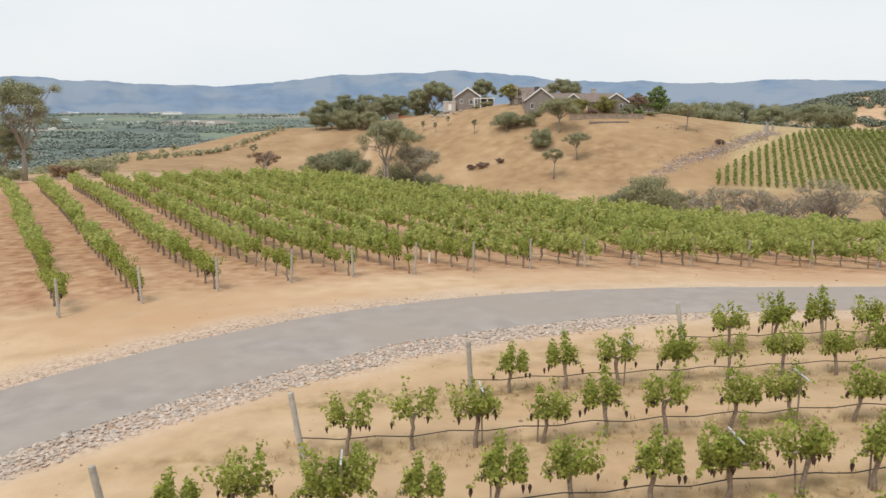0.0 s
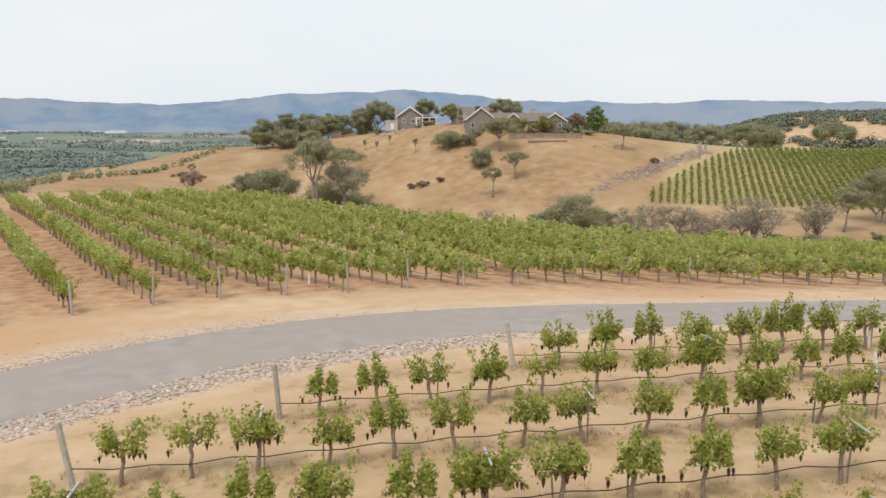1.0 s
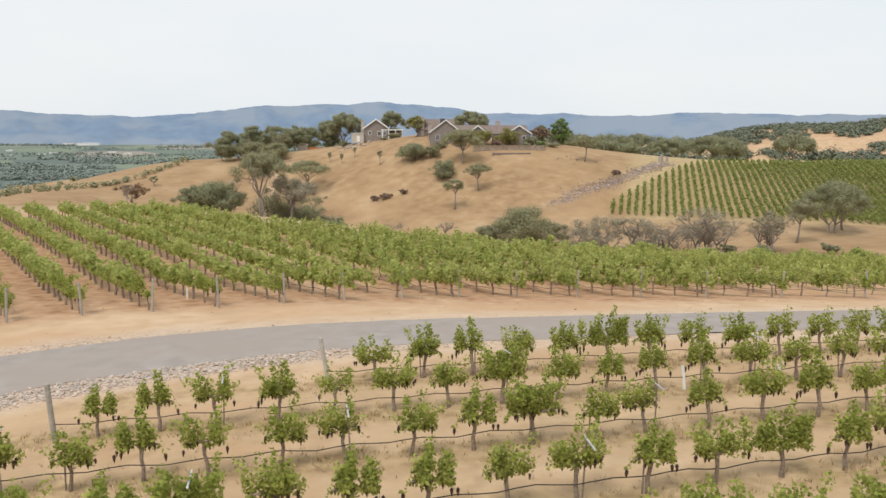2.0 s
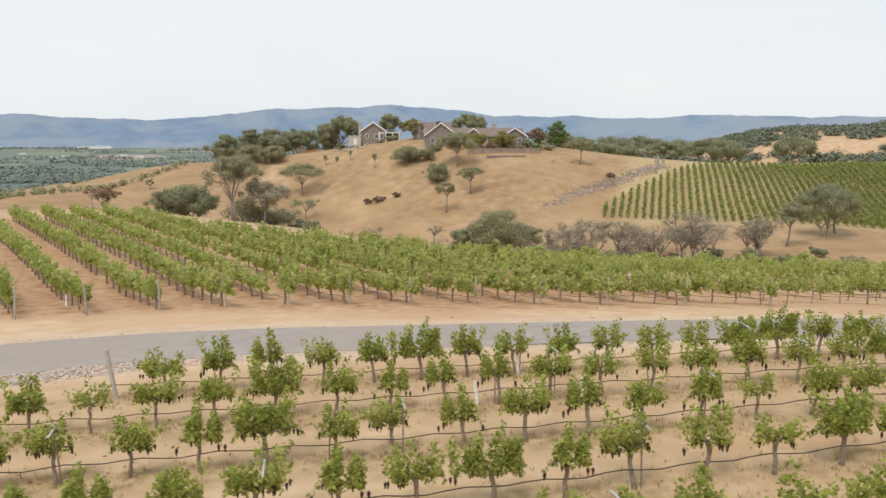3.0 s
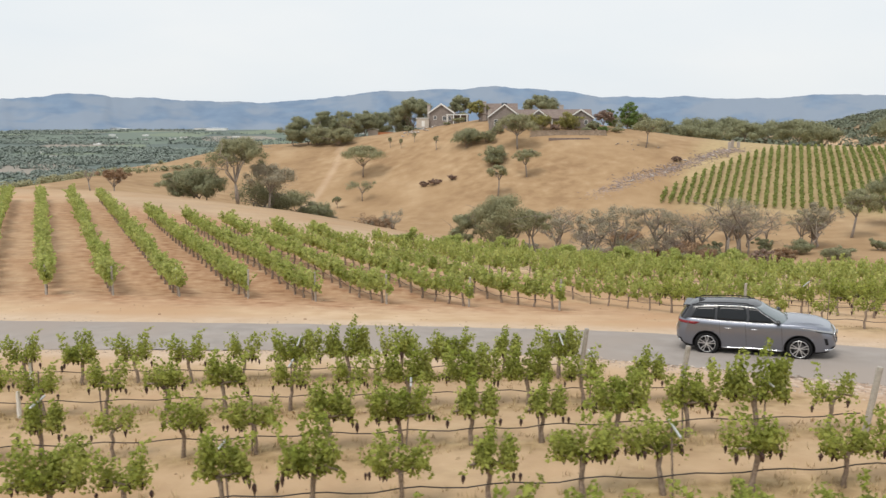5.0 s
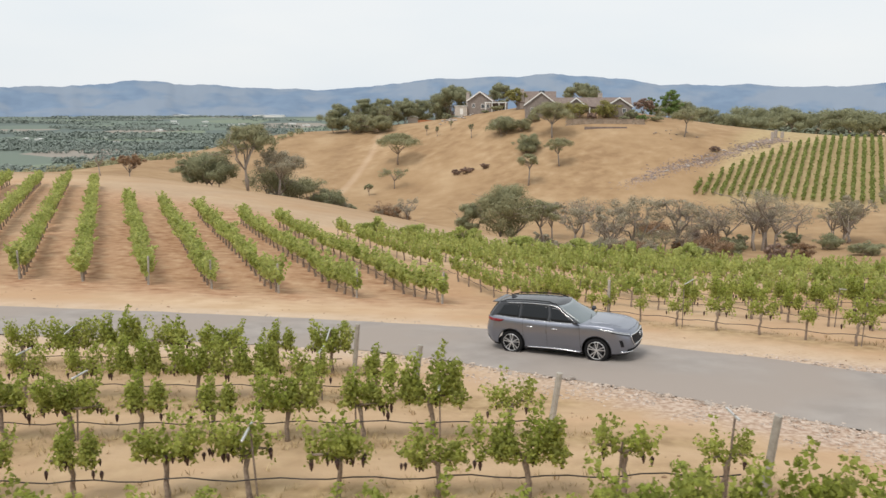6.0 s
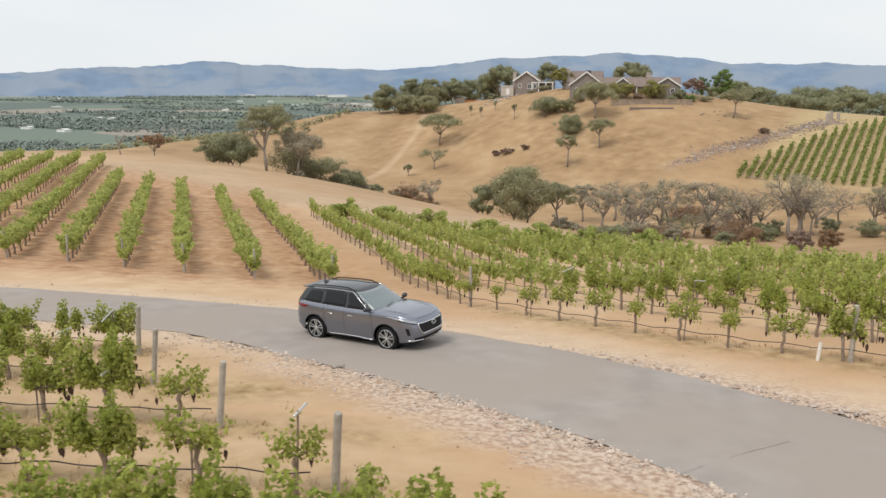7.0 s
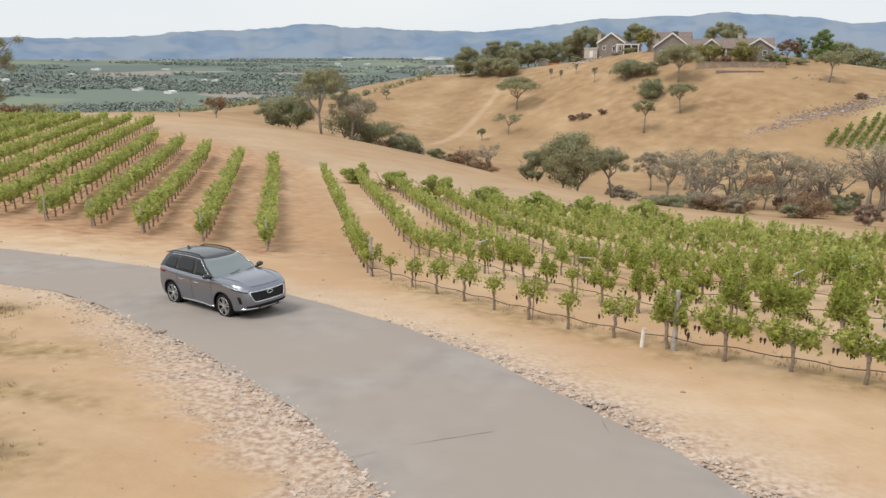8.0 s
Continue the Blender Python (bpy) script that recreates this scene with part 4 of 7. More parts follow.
# ---- trees and shrubs ----
def make_tree(name, x, y, h, r, leaf_mat, label, category="tree", seed=0, bole=0.3, leaves=1500, leaf=0.21, lean=0.0, squash=0.75, clumps=22, stems=1, twigs=0, group=""):
    """Tapered trunk, forking limbs and a crown of leaf clumps with gaps."""
    rg = np.random.default_rng(seed + 1000)
    top = new(name)
    trunk_r = (0.021 * h + 0.03) * (1.35 if twigs > 2 else 1.0)
    fine = min(1.25, max(0.6, math.hypot(x, y) / 280))
    leaf = leaf * fine
    leaves, clumps, leaf = int(leaves * (4.2 if bole >= 0.2 else 3.0) / fine ** 1.4), int(clumps * 1.7), leaf * 0.8
    bush = bole < 0.12
    if twigs > 2:
        leaves = int(leaves * 0.55)
    bole = bole * (0.75 if bole < 0.3 else 1.0)
    wood, centres = [], []
    hb = h * bole
    for s in range(stems):
        ang = rg.uniform(0, 6.28)
        off = Vector((math.cos(ang), math.sin(ang), 0)) * (0.0 if stems == 1 else 0.25 * r * rg.uniform(0.3, 1))
        p0 = off + Vector((0, 0, -0.8))
        fork = off * 1.6 + Vector((lean * hb + rg.normal(0, 0.03) * h, rg.normal(0, 0.03) * h, max(hb, 0.15 * h)))
        mid = p0.lerp(fork, 0.55) + Vector((rg.normal(0, 0.02) * h, rg.normal(0, 0.02) * h, 0))
        wood.append(tube([p0, mid, fork], [trunk_r * 1.35 / stems ** 0.5, trunk_r / stems ** 0.5, trunk_r * 0.8 / stems ** 0.5], 7))
        limbs = max(3, int(7 / stems))
        for k in range(limbs):
            a = ang + 6.28 * k / limbs + rg.normal(0, 0.3)
            out = r * rg.uniform(0.45, 0.85)
            end = Vector((fork.x + math.cos(a) * out, fork.y + math.sin(a) * out, hb + (h - hb) * rg.uniform(0.35, 0.85)))
            bow = [fork.lerp(end, q) + Vector((rg.normal(0, 0.09) * r, rg.normal(0, 0.09) * r, (0.05 + rg.normal(0, 0.03)) * h)) for q in (0.3, 0.55, 0.8)]
            wood.append(tube([fork, *bow, end], [trunk_r * 0.6, trunk_r * 0.46, trunk_r * 0.36, trunk_r * 0.25, trunk_r * 0.12], 5, False))
            for b in range(2 + twigs):
                st = fork.lerp(end, rg.uniform(0.4, 0.95))
                tip = st + Vector((rg.normal(0, 0.33) * r, rg.normal(0, 0.33) * r, abs(rg.normal(0.08, 0.1)) * h))
                tip.z = min(tip.z, 0.93 * h)
                wood.append(tube([st, st.lerp(tip, 0.5) + Vector((0, 0, 0.03 * h)), tip], [trunk_r * 0.2, trunk_r * 0.13, trunk_r * 0.05], 4, False))
                if twigs:
                    for _ in range(3 + 2 * (twigs > 2)):
                        t2 = tip + Vector((rg.normal(0, 0.15) * r, rg.normal(0, 0.15) * r, min(0.05, rg.normal(0.03, 0.04)) * h))
                        wood.append(tube([tip.lerp(st, 0.3), t2], [trunk_r * 0.08, trunk_r * 0.03], 3, False))
                if rg.random() < (0.9 if twigs > 2 else 0.6):
                    centres.append((tip.x, tip.y, min(tip.z, h * 0.95), r * (rg.uniform(0.1, 0.22) if twigs > 2 else rg.uniform(0.16, 0.28))))
    cz, rz = hb + (h - hb) * 0.5, (h - hb) * 0.5
    for k in range(int(clumps * 0.35) if twigs > 2 else clumps):
        cr = r * rg.uniform(0.2, 0.36)
        if bush:
            d = Vector((rg.normal(), rg.normal(), rg.normal()))
            d.normalize()
            q = rg.uniform(0.72, 1.0) if rg.random() < 0.75 else rg.uniform(0.2, 0.7)
            centres.append((d.x * (r - cr) * q + lean * h * 0.5, d.y * (r - cr) * q, cz + d.z * (rz - cr * 0.6) * q, cr))
            continue
        # billows under a spreading dome, a few lower ones inside it
        a, rho = rg.uniform(0, 6.28), 0.86 * math.sqrt(rg.random())
        zt = hb + (h - hb) * (0.30 + 0.70 * math.sqrt(1 - rho * rho)) - cr * 0.55 - (h - hb) * (rg.uniform(0, 0.1) if rg.random() < 0.75 else rg.uniform(0.1, 0.35))
        centres.append((math.cos(a) * rho * r + lean * h * 0.5, math.sin(a) * rho * r, zt, cr))
    centres = [c for c in centres if (c[0] - lean * h * 0.5) ** 2 / r ** 2 + c[1] ** 2 / r ** 2 + ((c[2] - cz) / rz) ** 2 < (1.15 if bush else 1.6)]
    part("trunk", join(*wood), M_branch if twigs else M_bark, top, smooth=True)
    if leaves:
        wgt = np.array([c[3] ** 2 for c in centres])
        n = np.maximum(2, wgt / wgt.sum() * leaves).astype(int)
        crown = leaf_quads(rg, centres, n, leaf, 0.5, max(1 - squash, 0.3), 0.1, 0.88)
        if leaves > 1800 or not twigs:
            core = [(cx, cy, cz_, cr * 0.62) for cx, cy, cz_, cr in centres]
            crown = join(crown, leaf_quads(rg, core, np.maximum(2, n // 4), leaf * 1.9, 0.3, 1 - squash, 0.1, 0.8))
        part("crown", crown, leaf_mat, top)
    top.matrix_basis = pose(x, y, ground_z(x, y) - (0.09 * h if bole < 0.1 else 0.0), 0, 0, rg.uniform(0, 360))
    return tagged(top, label, category, group)


OAK = "dark green spreading oak on dry golden grass"
SCRUB = "grey-green scrubby tree in the dry ravine"
BARE = "leafless grey tree with twisting branches in the ravine"
BUSH = "rounded dark green bush on a dry slope"
# name, x, y, height, radius, leaves, label, category, options
TREES = (
    ("oak_tree", -20.4, 138.7, 7.8, 5.6, M_oak, "dense dark green bushy oak beside dry grass", "tree", dict(bole=0.06, leaves=2600, clumps=30, stems=3)),
    ("oak_tree", -24.6, 139.5, 6.0, 3.8, M_oak, "dense dark green bushy oak beside dry grass", "tree", dict(bole=0.06, leaves=1500, clumps=20, stems=3)),
    ("oak_tree", -12.6, 137.0, 12.4, 5.4, M_olive, "tall olive-green oak with forked pale limbs", "tree", dict(bole=0.34, leaves=1500, clumps=24, twigs=2, stems=2)),
    ("oak_tree", -8.0, 139.0, 9.0, 4.8, M_scrub, SCRUB, "tree", dict(bole=0.35, leaves=700, clumps=12, twigs=2)),
    ("shrub", -11.5, 145.0, 7.4, 6.2, M_olive, "grey-brown thicket of shrubs at a ravine edge", "shrub", dict(bole=0.06, leaves=900, clumps=26, stems=4, twigs=2)),
    ("shrub", -6.5, 148.0, 6.2, 5.2, M_olive, "grey-brown thicket of shrubs at a ravine edge", "shrub", dict(bole=0.06, leaves=1100, clumps=20, stems=4, twigs=1)),
    ("shrub", -1.5, 150.0, 5.2, 4.4, M_oak, BUSH, "shrub", dict(bole=0.05, leaves=900, clumps=16, stems=3)),
    ("shrub", -5.4, 179.0, 4.6, 3.0, M_oak, BUSH, "shrub", dict(bole=0.1, leaves=900, clumps=14, stems=3)),
    ("shrub", 0.5, 176.0, 2.6, 2.4, M_scrub, SCRUB, "shrub", dict(bole=0.1, leaves=420, clumps=9, stems=3, twigs=1)),
    ("bare_tree", 11.2, 165.0, 6.9, 3.6, M_scrub, BARE, "tree", dict(bole=0.35, leaves=260, clumps=6, twigs=3, lean=0.1)),
    ("bare_tree", 6.5, 166.0, 5.2, 4.0, M_dry, BARE, "tree", dict(bole=0.15, leaves=420, clumps=10, twigs=3, stems=3)),
    ("oak_tree", -20.9, 274.0, 4.6, 1.9, M_oak, "small dark tree on a golden hillside", "tree", dict(bole=0.3, leaves=420, clumps=8)),
    ("bare_tree", -13.1, 282.0, 8.2, 5.6, M_oak, "half-bare oak with dark clumps on a golden hillside", "tree", dict(bole=0.35, leaves=420, clumps=7, twigs=2, lean=0.15)),
    ("oak_tree", -16.8, 310.0, 13.6, 9.6, M_olive, "umbrella-shaped oak on a golden hillside", "tree", dict(bole=0.3, leaves=1500, clumps=24, squash=0.55)),
    ("shrub", 13.9, 283.5, 2.7, 2.8, M_plum, "low reddish-brown bush on golden grass", "shrub", dict(bole=0.05, leaves=420, clumps=9, stems=3, leaf=0.18)),
    ("shrub", 10.0, 284.5, 2.5, 2.4, M_plum, "low reddish-brown bush on golden grass", "shrub", dict(bole=0.05, leaves=380, clumps=9, stems=3, leaf=0.18)),
    ("shrub", 20.4, 283.5, 2.4, 2.0, M_plum, "low reddish-brown bush on golden grass", "shrub", dict(bole=0.05, leaves=360, clumps=8, stems=3, leaf=0.18)),
    ("oak_tree", -81.7, 330.0, 4.6, 2.1, M_olive, "small round tree on a golden hillside", "tree", dict(bole=0.25, leaves=360, clumps=7)),
    ("oak_tree", 34.4, 135.0, 11.6, 7.0, M_olive, "large grey-green oak at the foot of the vineyard", "tree", dict(bole=0.1, leaves=3400, clumps=36, stems=2, twigs=1)),
    ("oak_tree", 27.6, 136.0, 6.4, 3.6, M_oak, BUSH, "tree", dict(bole=0.08, leaves=1100, clumps=16, stems=3)),
    ("oak_tree", 40.8, 140.0, 8.6, 3.8, M_olive, "leaning grey-green oak with low bare limbs", "tree", dict(bole=0.4, leaves=900, clumps=12, lean=0.25, twigs=2)),
    ("bare_tree", 51.2, 203.0, 10.5, 7.0, M_scrub, BARE, "tree", dict(bole=0.35, leaves=420, clumps=9, twigs=3)),
    ("oak_tree", 43.5, 200.0, 10.0, 4.0, M_scrub, SCRUB, "tree", dict(bole=0.3, leaves=700, clumps=10, twigs=2)),
    ("bare_tree", 62.2, 174.0, 13.0, 6.5, M_scrub, SCRUB, "tree", dict(bole=0.25, leaves=1000, clumps=16, twigs=3, stems=2)),
    ("bare_tree", 56.5, 178.0, 12.0, 5.5, M_scrub, SCRUB, "tree", dict(bole=0.25, leaves=900, clumps=14, twigs=3, stems=2)),
    ("bare_tree", 70.5, 176.0, 14.0, 6.4, M_scrub, SCRUB, "tree", dict(bole=0.3, leaves=1000, clumps=15, twigs=3)),
    ("bare_tree", 79.0, 181.0, 9.0, 4.5, M_scrub, BARE, "tree", dict(bole=0.3, leaves=420, clumps=9, twigs=3)),
    ("bare_tree", 87.5, 175.0, 14.5, 8.0, M_scrub, BARE, "tree", dict(bole=0.3, leaves=650, clumps=12, twigs=3, stems=2)),
    ("shrub", 50.6, 152.0, 3.2, 3.4, M_oak, BUSH, "shrub", dict(bole=0.05, leaves=700, clumps=12, stems=3)),
    ("shrub", 57.7, 156.0, 4.0, 4.2, M_dry, "rust-brown dry shrub in the ravine", "shrub", dict(bole=0.05, leaves=800, clumps=14, stems=4, twigs=1)),
    ("shrub", 62.5, 158.0, 3.2, 3.0, M_dry, "rust-brown dry shrub in the ravine", "shrub", dict(bole=0.05, leaves=600, clumps=11, stems=3, twigs=1)),
    ("shrub", 72.9, 153.0, 4.6, 5.0, M_dry, "rust-brown dry shrub in the ravine", "shrub", dict(bole=0.05, leaves=900, clumps=15, stems=4, twigs=1)),
    ("shrub", 70.1, 150.0, 3.0, 2.4, M_oak, BUSH, "shrub", dict(bole=0.05, leaves=480, clumps=9, stems=3)),
    ("shrub", 80.5, 168.0, 3.6, 2.8, M_oak, BUSH, "shrub", dict(bole=0.05, leaves=600, clumps=10, stems=3)),
    ("shrub", 78.0, 190.0, 5.0, 4.2, M_plum, "dark brown rounded shrub in the ravine", "shrub", dict(bole=0.05, leaves=800, clumps=14, stems=3)),
    ("shrub", 70.0, 205.0, 4.0, 6.0, M_dry, "rust-brown dry shrub in the ravine", "shrub", dict(bole=0.05, leaves=800, clumps=14, stems=4, twigs=1)),
    ("oak_tree", 36.6, 259.0, 10.8, 4.2, M_olive, "slender sparse oak on a golden hillside", "tree", dict(bole=0.5, leaves=520, clumps=10, twigs=1, lean=0.05)),
    ("oak_tree", 36.2, 287.0, 9.4, 6.8, M_oak, "dark drooping oak on a golden hillside", "tree", dict(bole=0.08, leaves=1900, clumps=22, stems=2)),
    ("oak_tree", 47.0, 272.0, 10.2, 5.2, M_olive, "pale sparse oak on a golden hillside", "tree", dict(bole=0.4, leaves=620, clumps=11, twigs=1)),
    ("oak_tree", 44.8, 298.0, 14.0, 8.4, M_olive, "grey-green oak below the house", "tree", dict(bole=0.35, leaves=1900, clumps=22, twigs=1)),
    ("oak_tree", -58.3, 378.0, 16.2, 9.9, M_oak, OAK, "tree", dict(bole=0.09, leaves=4620, stems=2, clumps=26, leaf=0.28)),
    ("oak_tree", -46.6, 372.0, 11.0, 9.0, M_olive, "low yellow-olive dome of an oak on a hilltop", "tree", dict(bole=0.09, leaves=3400, clumps=24, stems=3, leaf=0.25)),
    ("oak_tree", -37.5, 390.0, 16.2, 9.5, M_oak, OAK, "tree", dict(bole=0.09, leaves=3779, stems=2, clumps=22, leaf=0.28)),
    ("oak_tree", -24.0, 424.0, 16.2, 9.5, M_oak, OAK, "tree", dict(bole=0.09, leaves=3779, stems=2, clumps=22, leaf=0.28)),
    ("oak_tree", -33.5, 372.0, 12.0, 4.0, M_olive, "sparse tree with a bare trunk on a hilltop", "tree", dict(bole=0.45, leaves=500, clumps=9, twigs=1)),
    ("oak_tree", -3.7, 399.0, 19.0, 10.7, M_oak, OAK, "tree", dict(bole=0.12, leaves=5040, clumps=26, leaf=0.3)),
    ("oak_tree", 20.4, 392.0, 16.7, 7.5, M_oak, OAK, "tree", dict(bole=0.12, leaves=3150, clumps=20, leaf=0.28)),
    ("oak_tree", 25.5, 311.0, 8.4, 8.6, M_oak, "broad low green tree in front of a house", "tree", dict(bole=0.1, leaves=2300, clumps=28, stems=3)),
    ("oak_tree", 33.5, 309.0, 6.5, 5.0, M_olive, "broad low green tree in front of a house", "tree", dict(bole=0.1, leaves=1100, clumps=16, stems=3)),
    ("shrub", 54.0, 315.5, 8.2, 6.4, M_gold, "tall yellow-green shrub against a house wall", "shrub", dict(bole=0.08, leaves=1500, clumps=20, stems=3)),
    ("shrub", 66.2, 316.5, 8.4, 6.6, M_gold, "tall yellow-green shrub against a house wall", "shrub", dict(bole=0.08, leaves=1600, clumps=20, stems=3)),
    ("shrub", 76.5, 318.0, 4.6, 3.4, M_oak, "dark green shrub beside a house", "shrub", dict(bole=0.08, leaves=700, clumps=12, stems=3)),
    ("shrub", 60.5, 313.0, 3.6, 3.0, M_plum, "dark purple shrub on a terrace", "shrub", dict(bole=0.08, leaves=500, clumps=10, stems=3)),
    ("shrub", 82.5, 330.0, 7.5, 4.6, M_plum, "dark purple-leaved tree beside a house", "tree", dict(bole=0.15, leaves=900, clumps=14)),
    ("shrub", -3.5, 368.0, 3.4, 3.0, M_oak, "dark green shrub beside a cottage", "shrub", dict(bole=0.08, leaves=600, clumps=12, stems=3)),
    ("shrub", 20.5, 362.0, 3.0, 3.4, M_olive, "grey-green shrub in front of a cottage", "shrub", dict(bole=0.08, leaves=600, clumps=12, stems=3)),
    ("shrub", 15.0, 359.0, 1.6, 2.0, M_oak, "dark green shrub in front of a cottage", "shrub", dict(bole=0.08, leaves=400, clumps=9, stems=3)),
    ("oak_tree", 29.5, 345.0, 9.5, 5.0, M_gold, "yellow-green tree between two houses", "tree", dict(bole=0.2, leaves=1100, clumps=16)),
    ("shrub", 37.5, 318.0, 3.4, 3.0, M_oak, "dark green shrub against a house wall", "shrub", dict(bole=0.08, leaves=480, clumps=10, stems=3)),
    ("shrub", 46.8, 317.0, 3.8, 3.0, M_oak, "dark green shrub against a house wall", "shrub", dict(bole=0.08, leaves=480, clumps=10, stems=3)),
    ("shrub", 73.0, 313.0, 2.6, 2.6, M_oak, "dark green shrub below a terrace", "shrub", dict(bole=0.08, leaves=400, clumps=9, stems=3)),
    ("shrub", 80.0, 315.0, 3.0, 2.8, M_poplar, "green shrub below a terrace", "shrub", dict(bole=0.08, leaves=420, clumps=9, stems=3)),
    ("shrub", 86.0, 318.0, 2.6, 3.4, M_olive, "grey-green shrub below a terrace", "shrub", dict(bole=0.08, leaves=420, clumps=9, stems=3)),
    ("oak_tree", 118.0, 388.0, 11.0, 11.0, M_oak, "dark oak beyond the crest of the hill", "tree", dict(bole=0.22, leaves=1950, clumps=18, leaf=0.28)),
    ("oak_tree", 131.0, 384.0, 9.5, 11.0, M_oak, "dark oak beyond the crest of the hill", "tree", dict(bole=0.22, leaves=1950, clumps=18, leaf=0.28)),
    ("oak_tree", 106.0, 392.0, 12.5, 11.0, M_oak, "dark oak beyond the crest of the hill", "tree", dict(bole=0.22, leaves=1800, clumps=18, leaf=0.28)),
    ("oak_tree", 144.0, 392.0, 9.5, 10.0, M_oak, "dark oak beyond the crest of the hill", "tree", dict(bole=0.22, leaves=1950, clumps=18, leaf=0.28)),
    ("oak_tree", 156.0, 452.0, 19.0, 15.0, M_oak, "tall dark oak in a distant belt", "tree", dict(bole=0.22, leaves=1950, clumps=20, leaf=0.32)),
    ("oak_tree", 176.0, 458.0, 21.0, 14.0, M_oak, "tall dark oak in a distant belt", "tree", dict(bole=0.22, leaves=1950, clumps=20, leaf=0.32)),
    ("oak_tree", 196.0, 455.0, 19.0, 15.0, M_oak, "tall dark oak in a distant belt", "tree", dict(bole=0.22, leaves=1950, clumps=20, leaf=0.32)),
    ("oak_tree", -50.0, 396.0, 17.3, 9.5, M_oak, OAK, "tree", dict(bole=0.09, leaves=3570, stems=2, clumps=24, leaf=0.28)),
    ("oak_tree", -30.0, 402.0, 16.2, 8.7, M_oak, OAK, "tree", dict(bole=0.09, leaves=3360, stems=2, clumps=24, leaf=0.28)),
    ("oak_tree", -12.0, 412.0, 18.4, 9.5, M_oak, OAK, "tree", dict(bole=0.09, leaves=3570, stems=2, clumps=24, leaf=0.28)),
    ("oak_tree", 60.9, 386.0, 15.5, 8.6, M_oak, "dark dome-shaped tree behind a roof", "tree", dict(bole=0.2, leaves=3400, clumps=22, leaf=0.28)),
    ("poplar_tree", 95.4, 343.0, 13.6, 5.0, M_poplar, "bright green upright tree beside a house", "tree", dict(bole=0.06, leaves=2200, clumps=30)),
    ("poplar_tree", 87.6, 346.0, 9.4, 3.9, M_poplar, "bright green upright tree beside a house", "tree", dict(bole=0.06, leaves=1200, clumps=20)),
    ("oak_tree", 92.8, 295.0, 10.2, 5.4, M_olive, "sparse grey-green oak with a dark trunk on the hill", "tree", dict(bole=0.45, leaves=620, clumps=11, twigs=2)),
    ("shrub", 100.4, 279.0, 2.3, 2.0, M_plum, "small round dark bush on golden grass", "shrub", dict(bole=0.04, leaves=420, clumps=9, stems=3, leaf=0.18)),
    ("oak_tree", 138.1, 201.0, 15.5, 8.6, M_oak, "large dark oak beside a hillside vineyard", "tree", dict(bole=0.2, leaves=3000, clumps=34, stems=2, twigs=1)),
    ("oak_tree", 144.0, 206.0, 13.6, 6.0, M_oak, "large dark oak beside a hillside vineyard", "tree", dict(bole=0.3, leaves=2000, clumps=24, twigs=1)),
    ("oak_tree", 121.6, 192.0, 12.4, 5.0, M_olive, "leaning grey-green oak on a dry slope", "tree", dict(bole=0.4, leaves=900, clumps=13, twigs=2, lean=-0.15)),
    ("bare_tree", 97.6, 190.0, 9.5, 7.5, M_scrub, BARE, "tree", dict(bole=0.2, leaves=520, clumps=10, twigs=3, stems=3)),
    ("bare_tree", 108.0, 182.0, 11.0, 4.6, M_scrub, SCRUB, "tree", dict(bole=0.25, leaves=700, clumps=12, twigs=3, stems=2)),
    ("oak_tree", 165.0, 333.0, 11.5, 12.0, M_oak, "wide dark oak at the top of a vineyard", "tree", dict(bole=0.22, leaves=3600, clumps=28, leaf=0.27)),
    ("oak_tree", 145.0, 341.0, 9.0, 9.0, M_oak, "grey-green oak at the top of a vineyard", "tree", dict(bole=0.22, leaves=2250, clumps=20, leaf=0.27)),
    ("oak_tree", 213.0, 350.0, 13.0, 11.5, M_oak, "wide dark oak at the top of a vineyard", "tree", dict(bole=0.22, leaves=3300, clumps=26, leaf=0.28)),
    ("oak_tree", 191.0, 372.0, 12.0, 10.0, M_oak, "wide dark oak at the top of a vineyard", "tree", dict(bole=0.22, leaves=2850, clumps=24, leaf=0.28)),
    ("oak_tree", -63.3, 110.0, 15.0, 5.6, M_oak, "tall thin-crowned tree at a vineyard edge", "tree", dict(bole=0.3, leaves=1300, clumps=20, twigs=2)),
    ("oak_tree", -67.5, 112.0, 9.0, 4.0, M_oak, "dark tree at a vineyard edge", "tree", dict(bole=0.15, leaves=1300, clumps=16)),
    ("shrub", -57.0, 108.0, 2.6, 2.4, M_dry, "grey dry shrub at the end of vine rows", "shrub", dict(bole=0.05, leaves=360, clumps=8, stems=3, twigs=1)),
    ("shrub", -52.0, 110.0, 2.6, 3.0, M_olive, "grey dry shrub at the end of vine rows", "shrub", dict(bole=0.05, leaves=420, clumps=9, stems=3, twigs=1)),
    ("shrub", -61.0, 101.0, 2.8, 3.0, M_olive, "grey dry shrub at the end of vine rows", "shrub", dict(bole=0.05, leaves=480, clumps=9, stems=3, twigs=1)),
    ("bare_tree", -9.0, 338.1, 4.6, 1.1, M_olive, "slender young tree in a dry garden", "tree", dict(bole=0.3, leaves=160, clumps=6, twigs=1)),
    ("bare_tree", -3.7, 332.1, 4.2, 1.0, M_olive, "slender young tree in a dry garden", "tree", dict(bole=0.3, leaves=160, clumps=6, twigs=1)),
    ("bare_tree", 1.9, 336.0, 4.0, 1.0, M_olive, "slender young tree in a dry garden", "tree", dict(bole=0.3, leaves=160, clumps=6, twigs=1)),
